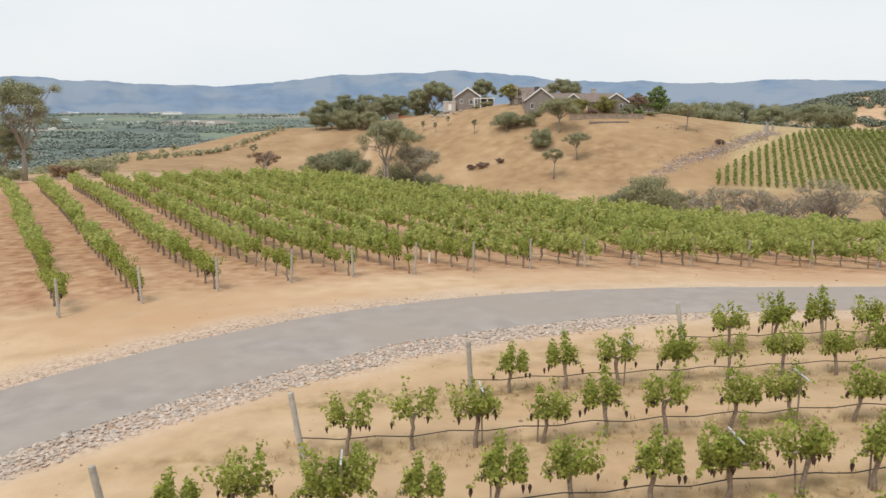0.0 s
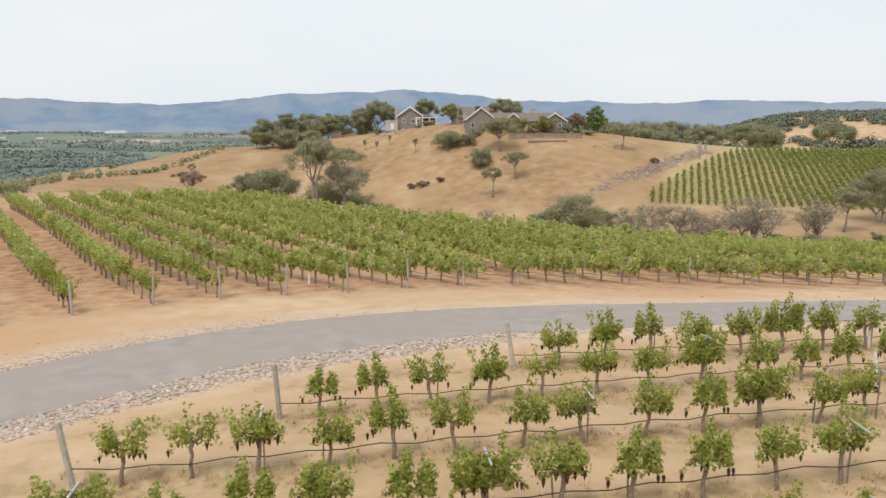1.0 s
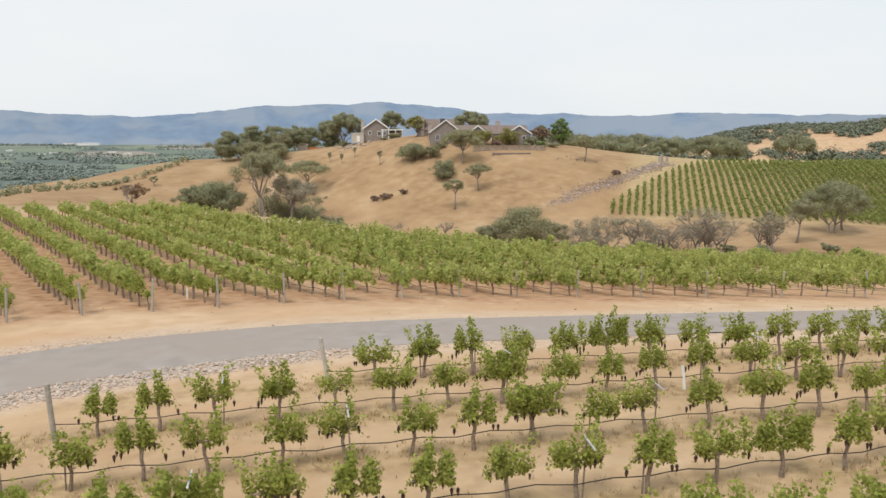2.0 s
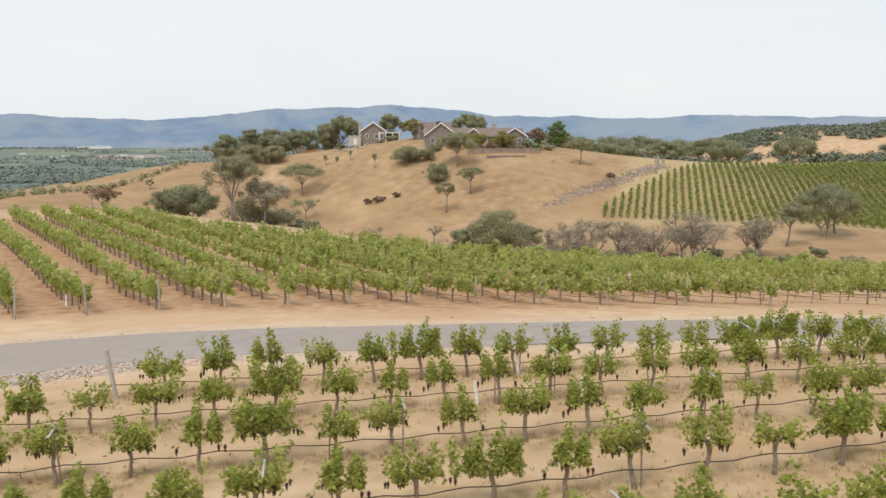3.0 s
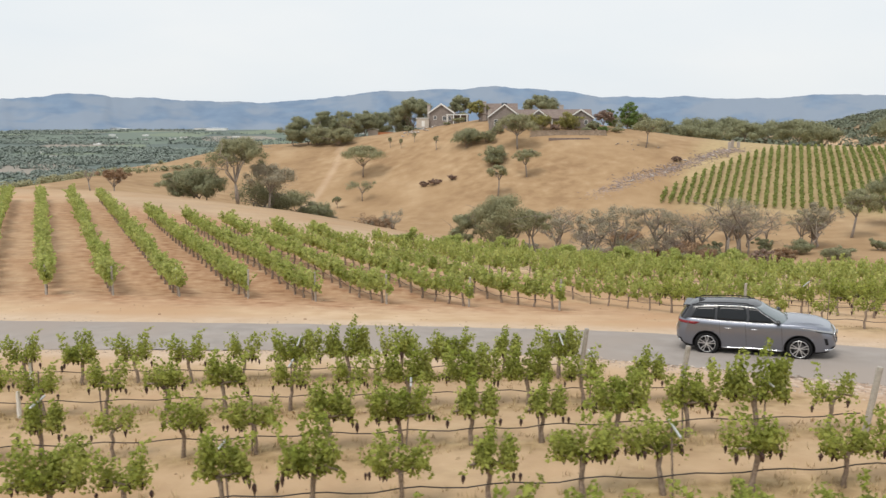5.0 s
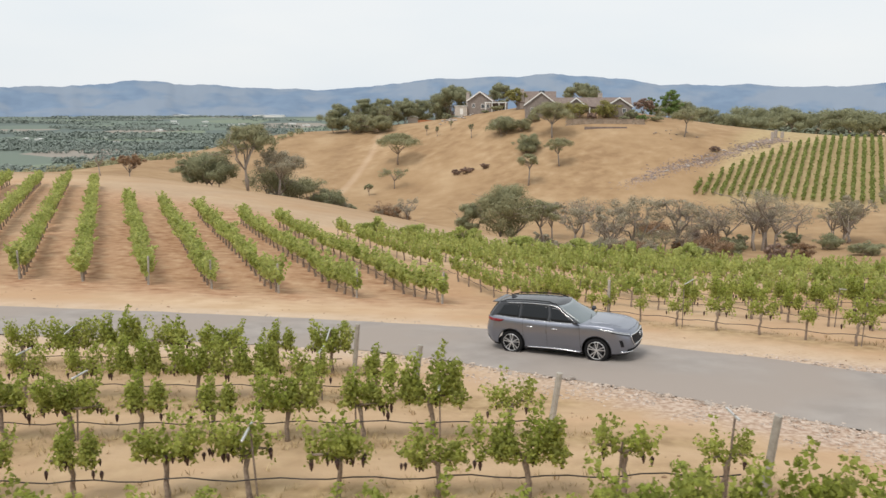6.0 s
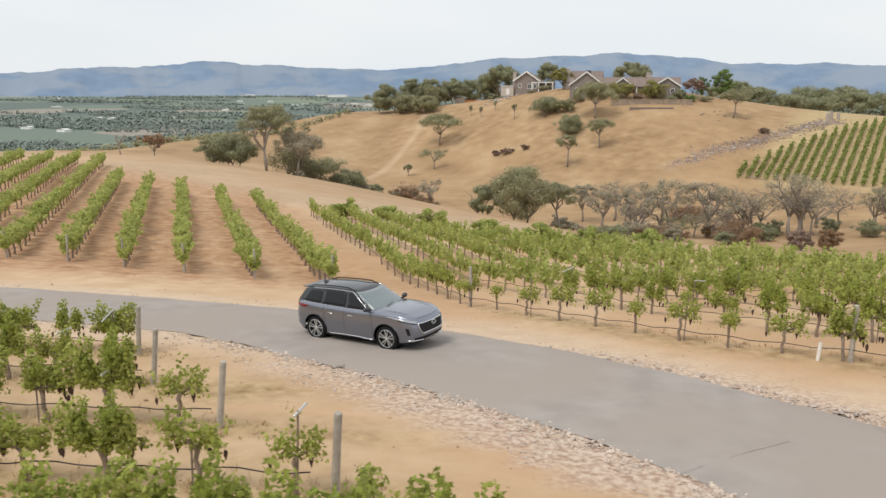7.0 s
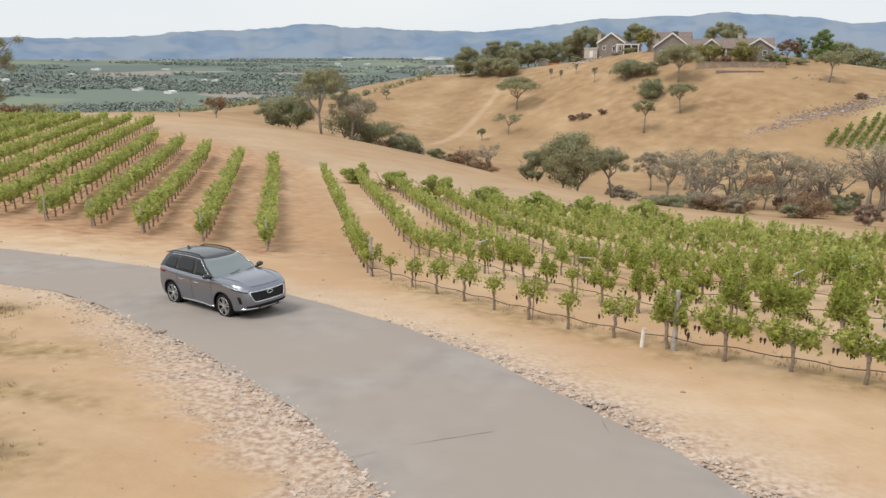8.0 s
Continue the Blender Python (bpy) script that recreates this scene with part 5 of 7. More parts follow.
    ("bare_tree", 12.5, 316.5, 6.2, 1.3, M_olive, "slender young tree on a dry slope", "tree", dict(bole=0.4, leaves=220, clumps=7, twigs=1)),
    ("bare_tree", -30.0, 118.0, 3.6, 1.6, M_dry, "small leafless sapling in dry grass", "tree", dict(bole=0.4, leaves=0, clumps=0, twigs=2)),
    ("bare_tree", -34.0, 134.0, 4.4, 2.6, M_dry, "small pale dry tree beside a bush", "tree", dict(bole=0.2, leaves=240, clumps=7, twigs=2)),
    ("oak_tree", 30.0, 230.0, 6.0, 3.5, M_scrub, BARE, "tree", dict(bole=0.4, leaves=200, clumps=5, twigs=3)),
    ("oak_tree", -35.5, 366.0, 9.6, 8.4, M_olive, "low yellow-olive dome of an oak on a hilltop", "tree", dict(bole=0.09, leaves=3000, clumps=26, stems=3, leaf=0.25)),
)
for i, (nm, x, y, h, r, mat, lab, cat, opt) in enumerate(TREES):
    make_tree(nm, x, y, h, r, mat, lab, cat, seed=i, **opt)
# overgrown vines at the far ends of the bent rows
for i, line in enumerate(ROW_LINES[20:27]):
    x, y = line[-1]
    make_tree("shrub", x, y, 2.5, 1.9, M_vine_far, "overgrown green bush at the end of a vine row", "shrub", seed=420 + i, bole=0.05, leaves=420, clumps=9, stems=3, leaf=0.2)
# thicket filling the ravine below the hillside vineyard
rg = np.random.default_rng(61)
for i in range(11):
    x = 46 + 68 * (i + rg.uniform(0, 1)) / 11
    y = 176 + 0.12 * (x - 46) + rg.normal(0, 8)
    make_tree("ravine_tree", x, y, rg.uniform(5.5, 12.5), rg.uniform(3.8, 6.4), M_scrub if rg.random() < 0.75 else M_olive, SCRUB if i % 3 else BARE, "tree", seed=300 + i,
              bole=rg.uniform(0.15, 0.35), leaves=int(rg.uniform(160, 560)), clumps=10, twigs=3, stems=int(rg.integers(1, 4)), lean=rg.normal(0, 0.1))
for i in range(24):
    x = 34 + 84 * rg.uniform(0, 1)
    y = 158 + 0.1 * (x - 34) + rg.normal(0, 13)
    m_, l_ = ((M_dry, "rust-brown dry shrub in the ravine"), (M_scrub, "grey-green shrub in the ravine"), (M_oak, BUSH), (M_plum, "dark brown rounded shrub in the ravine"))[int(rg.choice([0, 0, 0, 1, 1, 1, 2, 2, 3]))]
    make_tree("shrub", x, y, rg.uniform(2.2, 4.4), rg.uniform(2.0, 4.2), m_, l_, "shrub", seed=340 + i, bole=0.05, leaves=600, clumps=11, stems=3, twigs=1)
for i in range(9):
    x, y = rg.uniform(-16, 18), rg.uniform(146, 172)
    make_tree("shrub", x, y, rg.uniform(2.0, 3.6), rg.uniform(2.0, 3.8), M_dry if i % 2 else M_scrub, "dry brushwood shrub at a ravine edge", "shrub", seed=380 + i, bole=0.05, leaves=450, clumps=10, stems=3, twigs=2)


# ---- hillside vineyard: hedge-like rows up a slope ----
def hedge_rows():
    vs, fs = [], []
    rg = np.random.default_rng(77)
    d = np.array((0.36, 0.933))
    s = np.array((0.933, -0.36))
    p0 = np.array((87.5, 243.5))
    for k in range(68):
        a = p0 + s * 2.5 * k
        start = 0.0
        # the left corner is cut off on a slant
        end = 10 + min(k, 14) * 4.7 + max(0, k - 14) * 1.25
        for q in np.arange(start, end, 0.55):
            x, y = a + d * q
            z = ground_z(x, y)
            m = 10
            o = len(vs)
            c = np.array((x, y, z + 1.3)) + rg.normal(size=(m, 3)) * np.array((0.24, 0.32, 0.46))
            u = rg.normal(size=(m, 3))
            u /= np.linalg.norm(u, axis=1)[:, None]
            w = np.cross(u, rg.normal(size=(m, 3)))
            w /= np.linalg.norm(w, axis=1)[:, None]
            qd = np.stack([c - u * 0.34, c + w * 0.28, c + u * 0.34, c - w * 0.28], 1).reshape(-1, 3)
            vs += qd.tolist()
            fs += [(o + 4 * i, o + 4 * i + 1, o + 4 * i + 2, o + 4 * i + 3) for i in range(m)]
    return vs, fs


hv = part("hillside_vineyard", hedge_rows(), leaf_material("hillside_vine_leaves", (0.215, 0.25, 0.07), (0.30, 0.33, 0.10), 0.35, 0.2), None)
tagged(hv, "long parallel green vine rows climbing a tan hillside", "vineyard", kind="stuff")


# ---- stones and low walls on the hill ----
def make_boulder(x, y, s, seed, mat=None, label="pale grey boulder lying in dry grass"):
    r = np.random.default_rng(seed)
    bm = bmesh.new()
    bmesh.ops.create_icosphere(bm, subdivisions=2, radius=1)
    f = r.uniform(0.7, 1.2, 3) * (1, 0.8, 0.55)
    for v in bm.verts:
        n_ = 1 + 0.3 * noise.noise(v.co * 1.3 + Vector((seed, 0, 0)))
        v.co = Vector((v.co.x * f[0], v.co.y * f[1], v.co.z * f[2])) * n_ * s
    ob = part("boulder", bm, mat or M_stone, None)
    ob.matrix_basis = pose(x, y, ground_z(x, y) + s * 0.15, 0, 0, r.uniform(0, 360))
    return tagged(ob, label, "boulder", "boulders on the hill")


rg = np.random.default_rng(8)
M_scree = material("mauve_scree", (0.27, 0.205, 0.18), (0.36, 0.29, 0.26), 3, 0.95, spread=0.3, island=True)
scree = []
for i in range(2200):
    t = rg.uniform(0, 1)
    x, y = 68 + 60 * t + rg.normal(0, 2.2), 253 + 42 * t + rg.normal(0, 2.2) + 1.5 * math.sin(t * 9)
    s = rg.uniform(0.2, 0.62)
    v, f = STONE_DATA[int(rg.integers(10))]
    scree.append(((np.array(v) * s * (1.3, 1.3, 0.7) + np.array((x, y, ground_z(x, y) + s * 0.05))).tolist(), f))
tagged(part("scree", join(*scree), M_scree, None), "mauve-grey stony gully running up a golden hill", "scree", kind="stuff")
for i in range(18):
    t = rg.uniform(0, 1)
    make_boulder(74 + 54 * t + rg.normal(0, 2.4), 257 + 38 * t + rg.normal(0, 2.2), rg.uniform(0.3, 0.85), i)
for i in range(26):
    make_boulder(rg.uniform(-6, 9), rg.uniform(352, 366), rg.uniform(0.4, 1.0), 100 + i, label="pale boulder in a rock garden below a house")
for i in range(12):
    make_boulder(rg.uniform(82, 104), rg.uniform(288, 306), rg.uniform(0.25, 0.6), 140 + i, M_wallstone, "brown boulder lying in dry grass")
for i in range(14):
    make_boulder(rg.uniform(-14, 20), rg.uniform(168, 190), rg.uniform(0.3, 0.7), 160 + i, label="brown stone beside the ravine")
for x, y, h in ((124.5, 297, 2.6), (126.2, 299, 3.0), (128.8, 300, 2.2)):
    bm = bmesh.new()
    box(bm, (-0.45, -0.45, -0.5), (0.45, 0.45, h), 0.08)
    ob = part("gate_pillar", bm, M_stone, None)
    ob.matrix_basis = pose(x, y, ground_z(x, y), 0, 0, 20)
    tagged(ob, "pale stone gate pillar at the top of a track", "pillar", "gate pillars")
bm = bmesh.new()
box(bm, (-8, -0.25, -0.6), (8, 0.25, 0.6), 0.05)
ob = part("retaining_wall", bm, M_roof, None)
ob.matrix_basis = pose(65.1, 303.5, ground_z(65.1, 303.5), 0, 0, 3)
tagged(ob, "low dark retaining wall across a golden slope", "wall")


# ---- houses ----
def gable_block(lo, hi, zb, wall_h, rise, name="wall"):
    """Walls of a block with a gable at each end of its ridge, which runs along y."""
    x0, y0 = lo
    x1, y1 = hi
    xm = (x0 + x1) / 2
    vs = [(x0, y0, zb), (x1, y0, zb), (x1, y0, wall_h), (xm, y0, wall_h + rise), (x0, y0, wall_h), (x0, y1, zb), (x1, y1, zb), (x1, y1, wall_h), (xm, y1, wall_h + rise), (x0, y1, wall_h)]
    fs = [(0, 1, 2, 3, 4), (6, 5, 9, 8, 7), (1, 6, 7, 2), (5, 0, 4, 9), (0, 5, 6, 1)]
    return vs, fs


def gable_roof(lo, hi, wall_h, rise, over=0.5, thick=0.22):
    x0, y0, x1, y1 = lo[0], lo[1] - over, hi[0], hi[1] + over
    xm = (x0 + x1) / 2
    sl = rise / (xm - x0)
    pts = [(x0 - over, wall_h - over * sl), (xm, wall_h + rise), (x1 + over, wall_h - over * sl)]
    ring = pts + [(x, z + thick) for x, z in pts[::-1]]
    vs = [(x, y0, z) for x, z in ring] + [(x, y1, z) for x, z in ring]
    n = len(ring)
    fs = [tuple(range(n)), tuple(range(2 * n - 1, n - 1, -1))] + [(i, (i + 1) % n, n + (i + 1) % n, n + i)[::-1] for i in range(n)]
    return vs, fs


def barge(lo, hi, wall_h, rise, y, over=0.5, w=0.6):
    """White boards along the slopes of a gable."""
    bm = bmesh.new()
    x0, x1 = lo[0], hi[0]
    xm = (x0 + x1) / 2
    sl = rise / (xm - x0)
    for xs, xe in ((x0 - over, xm), (x1 + over, xm)):
        zs, ze = wall_h + (xs - x0) * sl if xs < xm else wall_h + (x1 - xs) * sl, wall_h + rise
        v = [bm.verts.new(p) for p in ((xs, y, zs), (xe, y, ze), (xe, y, ze + w), (xs, y, zs + w), (xs, y - 0.12, zs), (xe, y - 0.12, ze), (xe, y - 0.12, ze + w), (xs, y - 0.12, zs + w))]
        for f in ((4, 5, 6, 7), (0, 3, 2, 1), (0, 1, 5, 4), (3, 7, 6, 2), (0, 4, 7, 3), (1, 2, 6, 5)):
            bm.faces.new([v[i] for i in f])
    return bm


def make_window(house, x, y, z, w=1.0, h=1.5):
    bm = bmesh.new()
    box(bm, (x - w / 2, y - 0.02, z), (x + w / 2, y + 0.05, z + h))
    pane = part("window", bm, M_pane, house, "dark window pane")
    bm = bmesh.new()
    t = 0.14
    for lo, hi in (((x - w / 2 - t, y - 0.07, z - t), (x - w / 2, y + 0.03, z + h + t)), ((x + w / 2, y - 0.07, z - t), (x + w / 2 + t, y + 0.03, z + h + t)),
                   ((x - w / 2, y - 0.07, z + h), (x + w / 2, y + 0.03, z + h + t)), ((x - w / 2, y - 0.09, z - t), (x + w / 2, y + 0.03, z)), ((x - 0.03, y - 0.05, z), (x + 0.03, y + 0.03, z + h))):
        box(bm, lo, hi)
    part("frame", bm, M_white, pane, "white window frame")


def make_chimney(house, x, y, z0, z1, s=0.7):
    bm = bmesh.new()
    box(bm, (x - s, y - s, z0), (x + s, y + s, z1), 0.05)
    box(bm, (x - s - 0.12, y - s - 0.12, z1 - 0.3), (x + s + 0.12, y + s + 0.12, z1 - 0.05), 0.03)
    part("chimney", bm, M_brick, house, "stone chimney")


def cottage():
    h = new("cottage")
    g = ground_z(11.3, 369)
    zb, wh = -1.6, 3.7
    part("wall", gable_block((-4.6, 0), (4.6, 13), zb, wh, 3.3), M_wall, h)
    part("roof", gable_roof((-4.6, 0), (4.6, 13), wh, 3.3), M_roof, h)
    part("barge_board", barge((-4.6, 0), (4.6, 13), wh, 3.3, -0.52), M_white, h, "white barge boards")
    make_window(h, -2.4, 0, 1.3, 0.9, 1.3)
    make_window(h, 1.2, 0, 0.9, 1.2, 1.6)
    make_window(h, 3.2, 0, 1.0, 0.9, 1.5)
    bm = bmesh.new()
    box(bm, (4.62, 1.4, -1.6), (10.0, 5.9, 2.68), 0.03)
    part("side_wing", bm, M_wall, h)
    make_window(h, 6.2, 1.4, -0.8, 1.5, 2.3)
    make_window(h, 8.7, 1.4, 0.2, 1.2, 1.4)
    # porch at the side on white posts
    bm = bmesh.new()
    box(bm, (4.7, -1.4, 2.7), (10.2, 6.0, 3.05), 0.04)
    part("porch_roof", bm, M_roof, h)
    bm = bmesh.new()
    box(bm, (2.0, -1.6, 2.95), (10.3, -1.35, 3.3), 0.03)
    part("porch_beam", bm, M_white, h, "white porch beam")
    for x in (2.4, 4.8, 7.4, 9.9):
        bm = bmesh.new()
        box(bm, (x - 0.17, -1.6, -1.6), (x + 0.17, -1.26, 2.97), 0.03)
        part("porch_post", bm, M_white, h, "white porch post")
    # lean-to with a white door
    bm = bmesh.new()
    box(bm, (-9.4, -1.2, -2.0), (-4.65, 4.5, 1.7), 0.04)
    part("lean_to", bm, M_concrete, h, "pale grey lean-to")
    bm = bmesh.new()
    box(bm, (-9.6, -1.4, 1.72), (-4.66, 4.7, 1.95), 0.03)
    part("lean_to_roof", bm, M_metalroof, h, "pale flat roof")
    bm = bmesh.new()
    box(bm, (-7.4, -1.27, -1.5), (-6.2, -1.15, 0.8), 0.02)
    part("door", bm, M_white, h, "white door")
    make_chimney(h, -5.4, 6, 1.8, 7.2, 0.6)
    h.matrix_basis = pose(12.0, 368.5, g + 1.3, 0, 0, -3) @ Matrix.Diagonal((1.25, 1.25, 1.2, 1))
    return tagged(h, "grey shingled gabled cottage with white trim on a hilltop", "house")


def manor():
    h = new("house")
    g = ground_z(41, 323)
    zb, wh = -2.2, 3.4
    # left gable wing faces the camera's side
    part("wall", gable_block((-7.2, 0), (5.8, 20), zb, wh, 4.9), M_wall, h)
    part("roof", gable_roof((-7.2, 0), (5.8, 20), wh, 4.9), M_roof, h)
    part("barge_board", barge((-7.2, 0), (5.8, 20), wh, 4.9, -0.52), M_white, h, "white barge boards")
    # a taller block behind it, its ridge across, with a small cupola
    back, cap = part("back_wall", gable_block((-5, -8), (5, 8), zb, wh + 1.6, 4.4), M_wall, h), part("back_roof", gable_roof((-5, -8), (5, 8), wh + 1.6, 4.4), M_roof, h)
    for ob in (back, cap):
        ob.matrix_basis = pose(-3.5, 24.5, 0, 0, 0, 90)
    bm = bmesh.new()
    box(bm, (-2.0, 14.0, 6.0), (0.2, 16.2, 9.6), 0.05)
    part("cupola", bm, M_pane, h, "small dark cupola on the ridge")
    # a small dormer gable with white boards on the long wing
    part("dormer_wall", gable_block((10.0, 4.6), (17.0, 12), 2.9, 3.3, 2.7), M_wall, h)
    part("dormer_roof", gable_roof((10.0, 4.6), (17.0, 12), 3.3, 2.7), M_roof, h)
    part("dormer_board", barge((10.0, 4.6), (17.0, 12), 3.3, 2.7, 4.08), M_white, h, "white barge boards")
    # the long wing: ridge along x, turned from the same shapes
    wing = part("wing_wall", gable_block((-6, -15), (6, 21.8), zb, wh - 0.4, 3.5), M_wall, h)
    roof = part("wing_roof", gable_roof((-6, -15), (6, 21.8), wh - 0.4, 3.5), M_roof, h)
    for ob in (wing, roof):
        ob.matrix_basis = pose(20.6, 13, 0, 0, 0, 90)
    # right gable
    part("right_wall", gable_block((25.5, -1), (35.5, 14), zb, wh - 0.6, 3.2), M_wall, h)
    part("right_roof", gable_roof((25.5, -1), (35.5, 14), wh - 0.6, 3.2), M_roof, h)
    part("right_barge_board", barge((25.5, -1), (35.5, 14), wh - 0.6, 3.2, -1.52), M_white, h, "white barge boards")
    for x, w in ((-4.2, 1.3), (0.0, 1.5), (3.0, 1.3)):
        make_window(h, x, 0, 0.3, w, 2.0)
    for x in (28.3, 32.6):
        make_window(h, x, -1, 0.4, 1.2, 1.6)
    for x in (8.0, 12.0, 22.5):
        make_window(h, x, 6.98, 0.3, 1.6, 1.8)
    # wide dark pane, added also to stand in for the porch shadow
    make_window(h, 15.5, 6.98, -0.9, 5.6, 2.9)
    make_window(h, 5.9, 6.98, -0.4, 1.4, 2.2)
    # entrance porch with white posts
    bm = bmesh.new()
    box(bm, (11.5, 1.8, 2.7), (19.5, 7.2, 3.05), 0.05)
    part("porch_roof", bm, M_roof, h)
    for x in (12.0, 15.4, 19.0):
        bm = bmesh.new()
        box(bm, (x - 0.22, 1.95, -2.2), (x + 0.22, 2.4, 2.72), 0.03)
        part("porch_post", bm, M_white, h, "white porch post")
    bm = bmesh.new()
    box(bm, (9, -1.5, -2.6), (22, 6.9, -1.4), 0.05)
    part("terrace", bm, M_concrete, h, "pale concrete terrace")
    make_chimney(h, -7.0, 8, 1.0, 6.6, 0.8)
    make_chimney(h, 23.5, 14, 4.0, 8.6, 0.9)
    make_chimney(h, -9.6, 20, 2.0, 10.4, 0.8)
    h.matrix_basis = pose(41.2, 323.0, g + 0.9, 0, 0, -2)
    return tagged(h, "long low grey house with brown roofs and white trim", "house")


cottage()
manor()


def terrace_wall():
    """A long low wall of pale stone courses below the house, with a coping."""
    w = new("terrace_wall")
    rw = np.random.default_rng(3)
    for c in range(4):
        bm = bmesh.new()
        x = -15.0 + 0.4 * (c % 2)
        while x < 15:
            ln = rw.uniform(0.7, 1.5)
            box(bm, (x, -0.3 + rw.normal(0, 0.03), -0.9 + 0.62 * c), (x + ln - 0.05, 0.3, -0.9 + 0.62 * c + 0.58))
            x += ln
        part("course", bm, M_wallstone, w)
    bm = bmesh.new()
    box(bm, (-15.2, -0.42, 1.58), (15.2, 0.42, 1.78), 0.03)
    part("coping", bm, M_wallstone, w)
    w.matrix_basis = pose(65.0, 309.5, ground_z(65, 309.5) - 0.1, 0, 0, 3)
    return tagged(w, "low terrace wall of grey-brown stone below a house", "wall")


terrace_wall()


def parked_car(x, y, turn):
    """A small white estate car far off under trees."""
    c = new("parked_car")
    bm = bmesh.new()
    box(bm, (-2.3, -0.9, 0.35), (2.3, 0.9, 1.0), 0.18)
    part("body", bm, M_white, c)
    bm = bmesh.new()
    box(bm, (-2.0, -0.8, 0.96), (0.9, 0.8, 1.62), 0.25)
    part("cabin", bm, M_white, c)
    for s in (-1, 1):
        bm = bmesh.new()
        box(bm, (-1.7, s * 0.76 - 0.06, 1.08), (0.6, s * 0.76 + 0.06, 1.42), 0.03)
        part("side_window", bm, M_pane, c, "dark side window")
        for a in (-1.4, 1.4):
            bm = bmesh.new()
            bmesh.ops.create_cone(bm, cap_ends=True, segments=16, radius1=0.34, radius2=0.34, depth=0.22, matrix=Matrix.Translation((a, s * 0.82, 0.34)) @ Matrix.Rotation(radians(90), 4, "X"))
            part("wheel", bm, M_rubber, c, "black wheel")
    c.matrix_basis = pose(x, y, ground_z(x, y), 0, 0, turn)
    return tagged(c, "small white estate car parked on a dry hill", "car")


parked_car(33.2, 316.0, 8)


def shed():
    s = new("garden_shed")
    bm = bmesh.new()
    box(bm, (-2.6, -2, -0.6), (2.6, 2, 2.6), 0.04)
    part("wall", bm, M_concrete, s)
    part("roof", gable_roof((-2.6, -2), (2.6, 2), 2.6, 0.8), M_metalroof, s, "pale roof")
    bm = bmesh.new()
    box(bm, (2.7, -2.2, -0.6), (10.5, -1.9, 1.4), 0.03)
    part("fence", bm, M_orange, s, "orange cedar fence boards")
    s.matrix_basis = pose(-25.5, 402.5, ground_z(-24, 402.5) + 0.2, 0, 0, 4)
    return tagged(s, "small pale shed with an orange board fence on a hilltop", "shed")


shed()


# ---- the valley: tree belts, bushes along the ridge, sheds, mountains ----
def clump_field(rg, spots, leaf_n, mat, name, label):
    """Many small far trees in one mass, each a ragged cluster of leaves."""
    vs, fs = [], []
    m = leaf_n
    zz = height(np.array([p[0] for p in spots]), np.array([p[1] for p in spots]))
    for (x, y, r, h), z in zip(spots, zz):
        d = rg.normal(size=(m, 3))
        d /= np.linalg.norm(d, axis=1)[:, None]
        c = np.array((x, y, z + h * 0.52)) + d * np.array((r, r, h * 0.5)) * rg.uniform(0.6, 1.0, size=(m, 1))
        lay = d + np.array((0, 0, 0.9)) + rg.normal(size=(m, 3)) * 0.2
        u = np.cross(lay, rg.normal(size=(m, 3)))
        u /= np.linalg.norm(u, axis=1)[:, None]
        w = np.cross(u, lay)
        w /= np.linalg.norm(w, axis=1)[:, None]
        s = r * (0.36 if leaf_n < 30 else 0.25 if leaf_n < 60 else 0.17) * rg.uniform(0.6, 1.3, size=(m, 1))
        o = len(vs)
        vs += np.stack([c - u * s, c + w * s, c + u * s, c - w * s], 1).reshape(-1, 3).tolist()
        fs += [(o + 4 * i, o + 4 * i + 1, o + 4 * i + 2, o + 4 * i + 3) for i in range(m)]
    ob = part(name, (vs, fs), mat, None)
    return tagged(ob, label, "trees", kind="stuff")


rg = np.random.default_rng(21)


def fan(a0, a1, r0, r1, n):
    """n places scattered over a fan of bearings and ranges."""
    a, r = np.radians(rg.uniform(a0, a1, n)), rg.uniform(r0, r1, n)
    return np.sin(a) * r, np.cos(a) * r, r


spots = []
# hedgerows: lines of trees across the valley floor
for _ in range(40):
    a, r0 = radians(rg.uniform(-64, 8)), rg.uniform(1300, 3500)
    ln, turn = rg.uniform(100, 420) * (0.5 + r0 / 2000), rg.normal(0.05, 0.12)
    q = np.arange(-ln / 2, ln / 2, 5 + r0 / 500)
    x = math.sin(a) * r0 + math.cos(turn) * q + rg.normal(0, 3, len(q))
    y = math.cos(a) * r0 + math.sin(turn) * q + rg.normal(0, 3, len(q))
    for px, py, ok in zip(x, y, in_valley(x, y)):
        if ok and rg.random() < 0.85:
            spots.append((px, py, rg.uniform(4, 8), rg.uniform(5, 13)))
# woods: closed patches, long across the view
x, y, r = fan(-64, 10, 560, 3900, 44000)
for px, py, pr, ok in zip(x, y, r, in_valley(x, y)):
    if ok and noise.noise((px * 0.0015, py * 0.0042, 2)) + 0.35 * noise.noise((px * 0.006, py * 0.012, 8)) > 0.30 - 0.45 * float(smoothstep(2800, 2100, pr)) * float(smoothstep(-0.14, -0.34, px / py)) * (0.45 + 0.55 * float(smoothstep(1250, 1700, pr))):
        spots.append((px, py, rg.uniform(3.4, 7.0) * (0.8 + pr / 5000), rg.uniform(4, 10)))
near_by = [p for p in spots if math.hypot(p[0], p[1]) < 1700]
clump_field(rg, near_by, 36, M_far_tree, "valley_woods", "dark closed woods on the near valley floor")
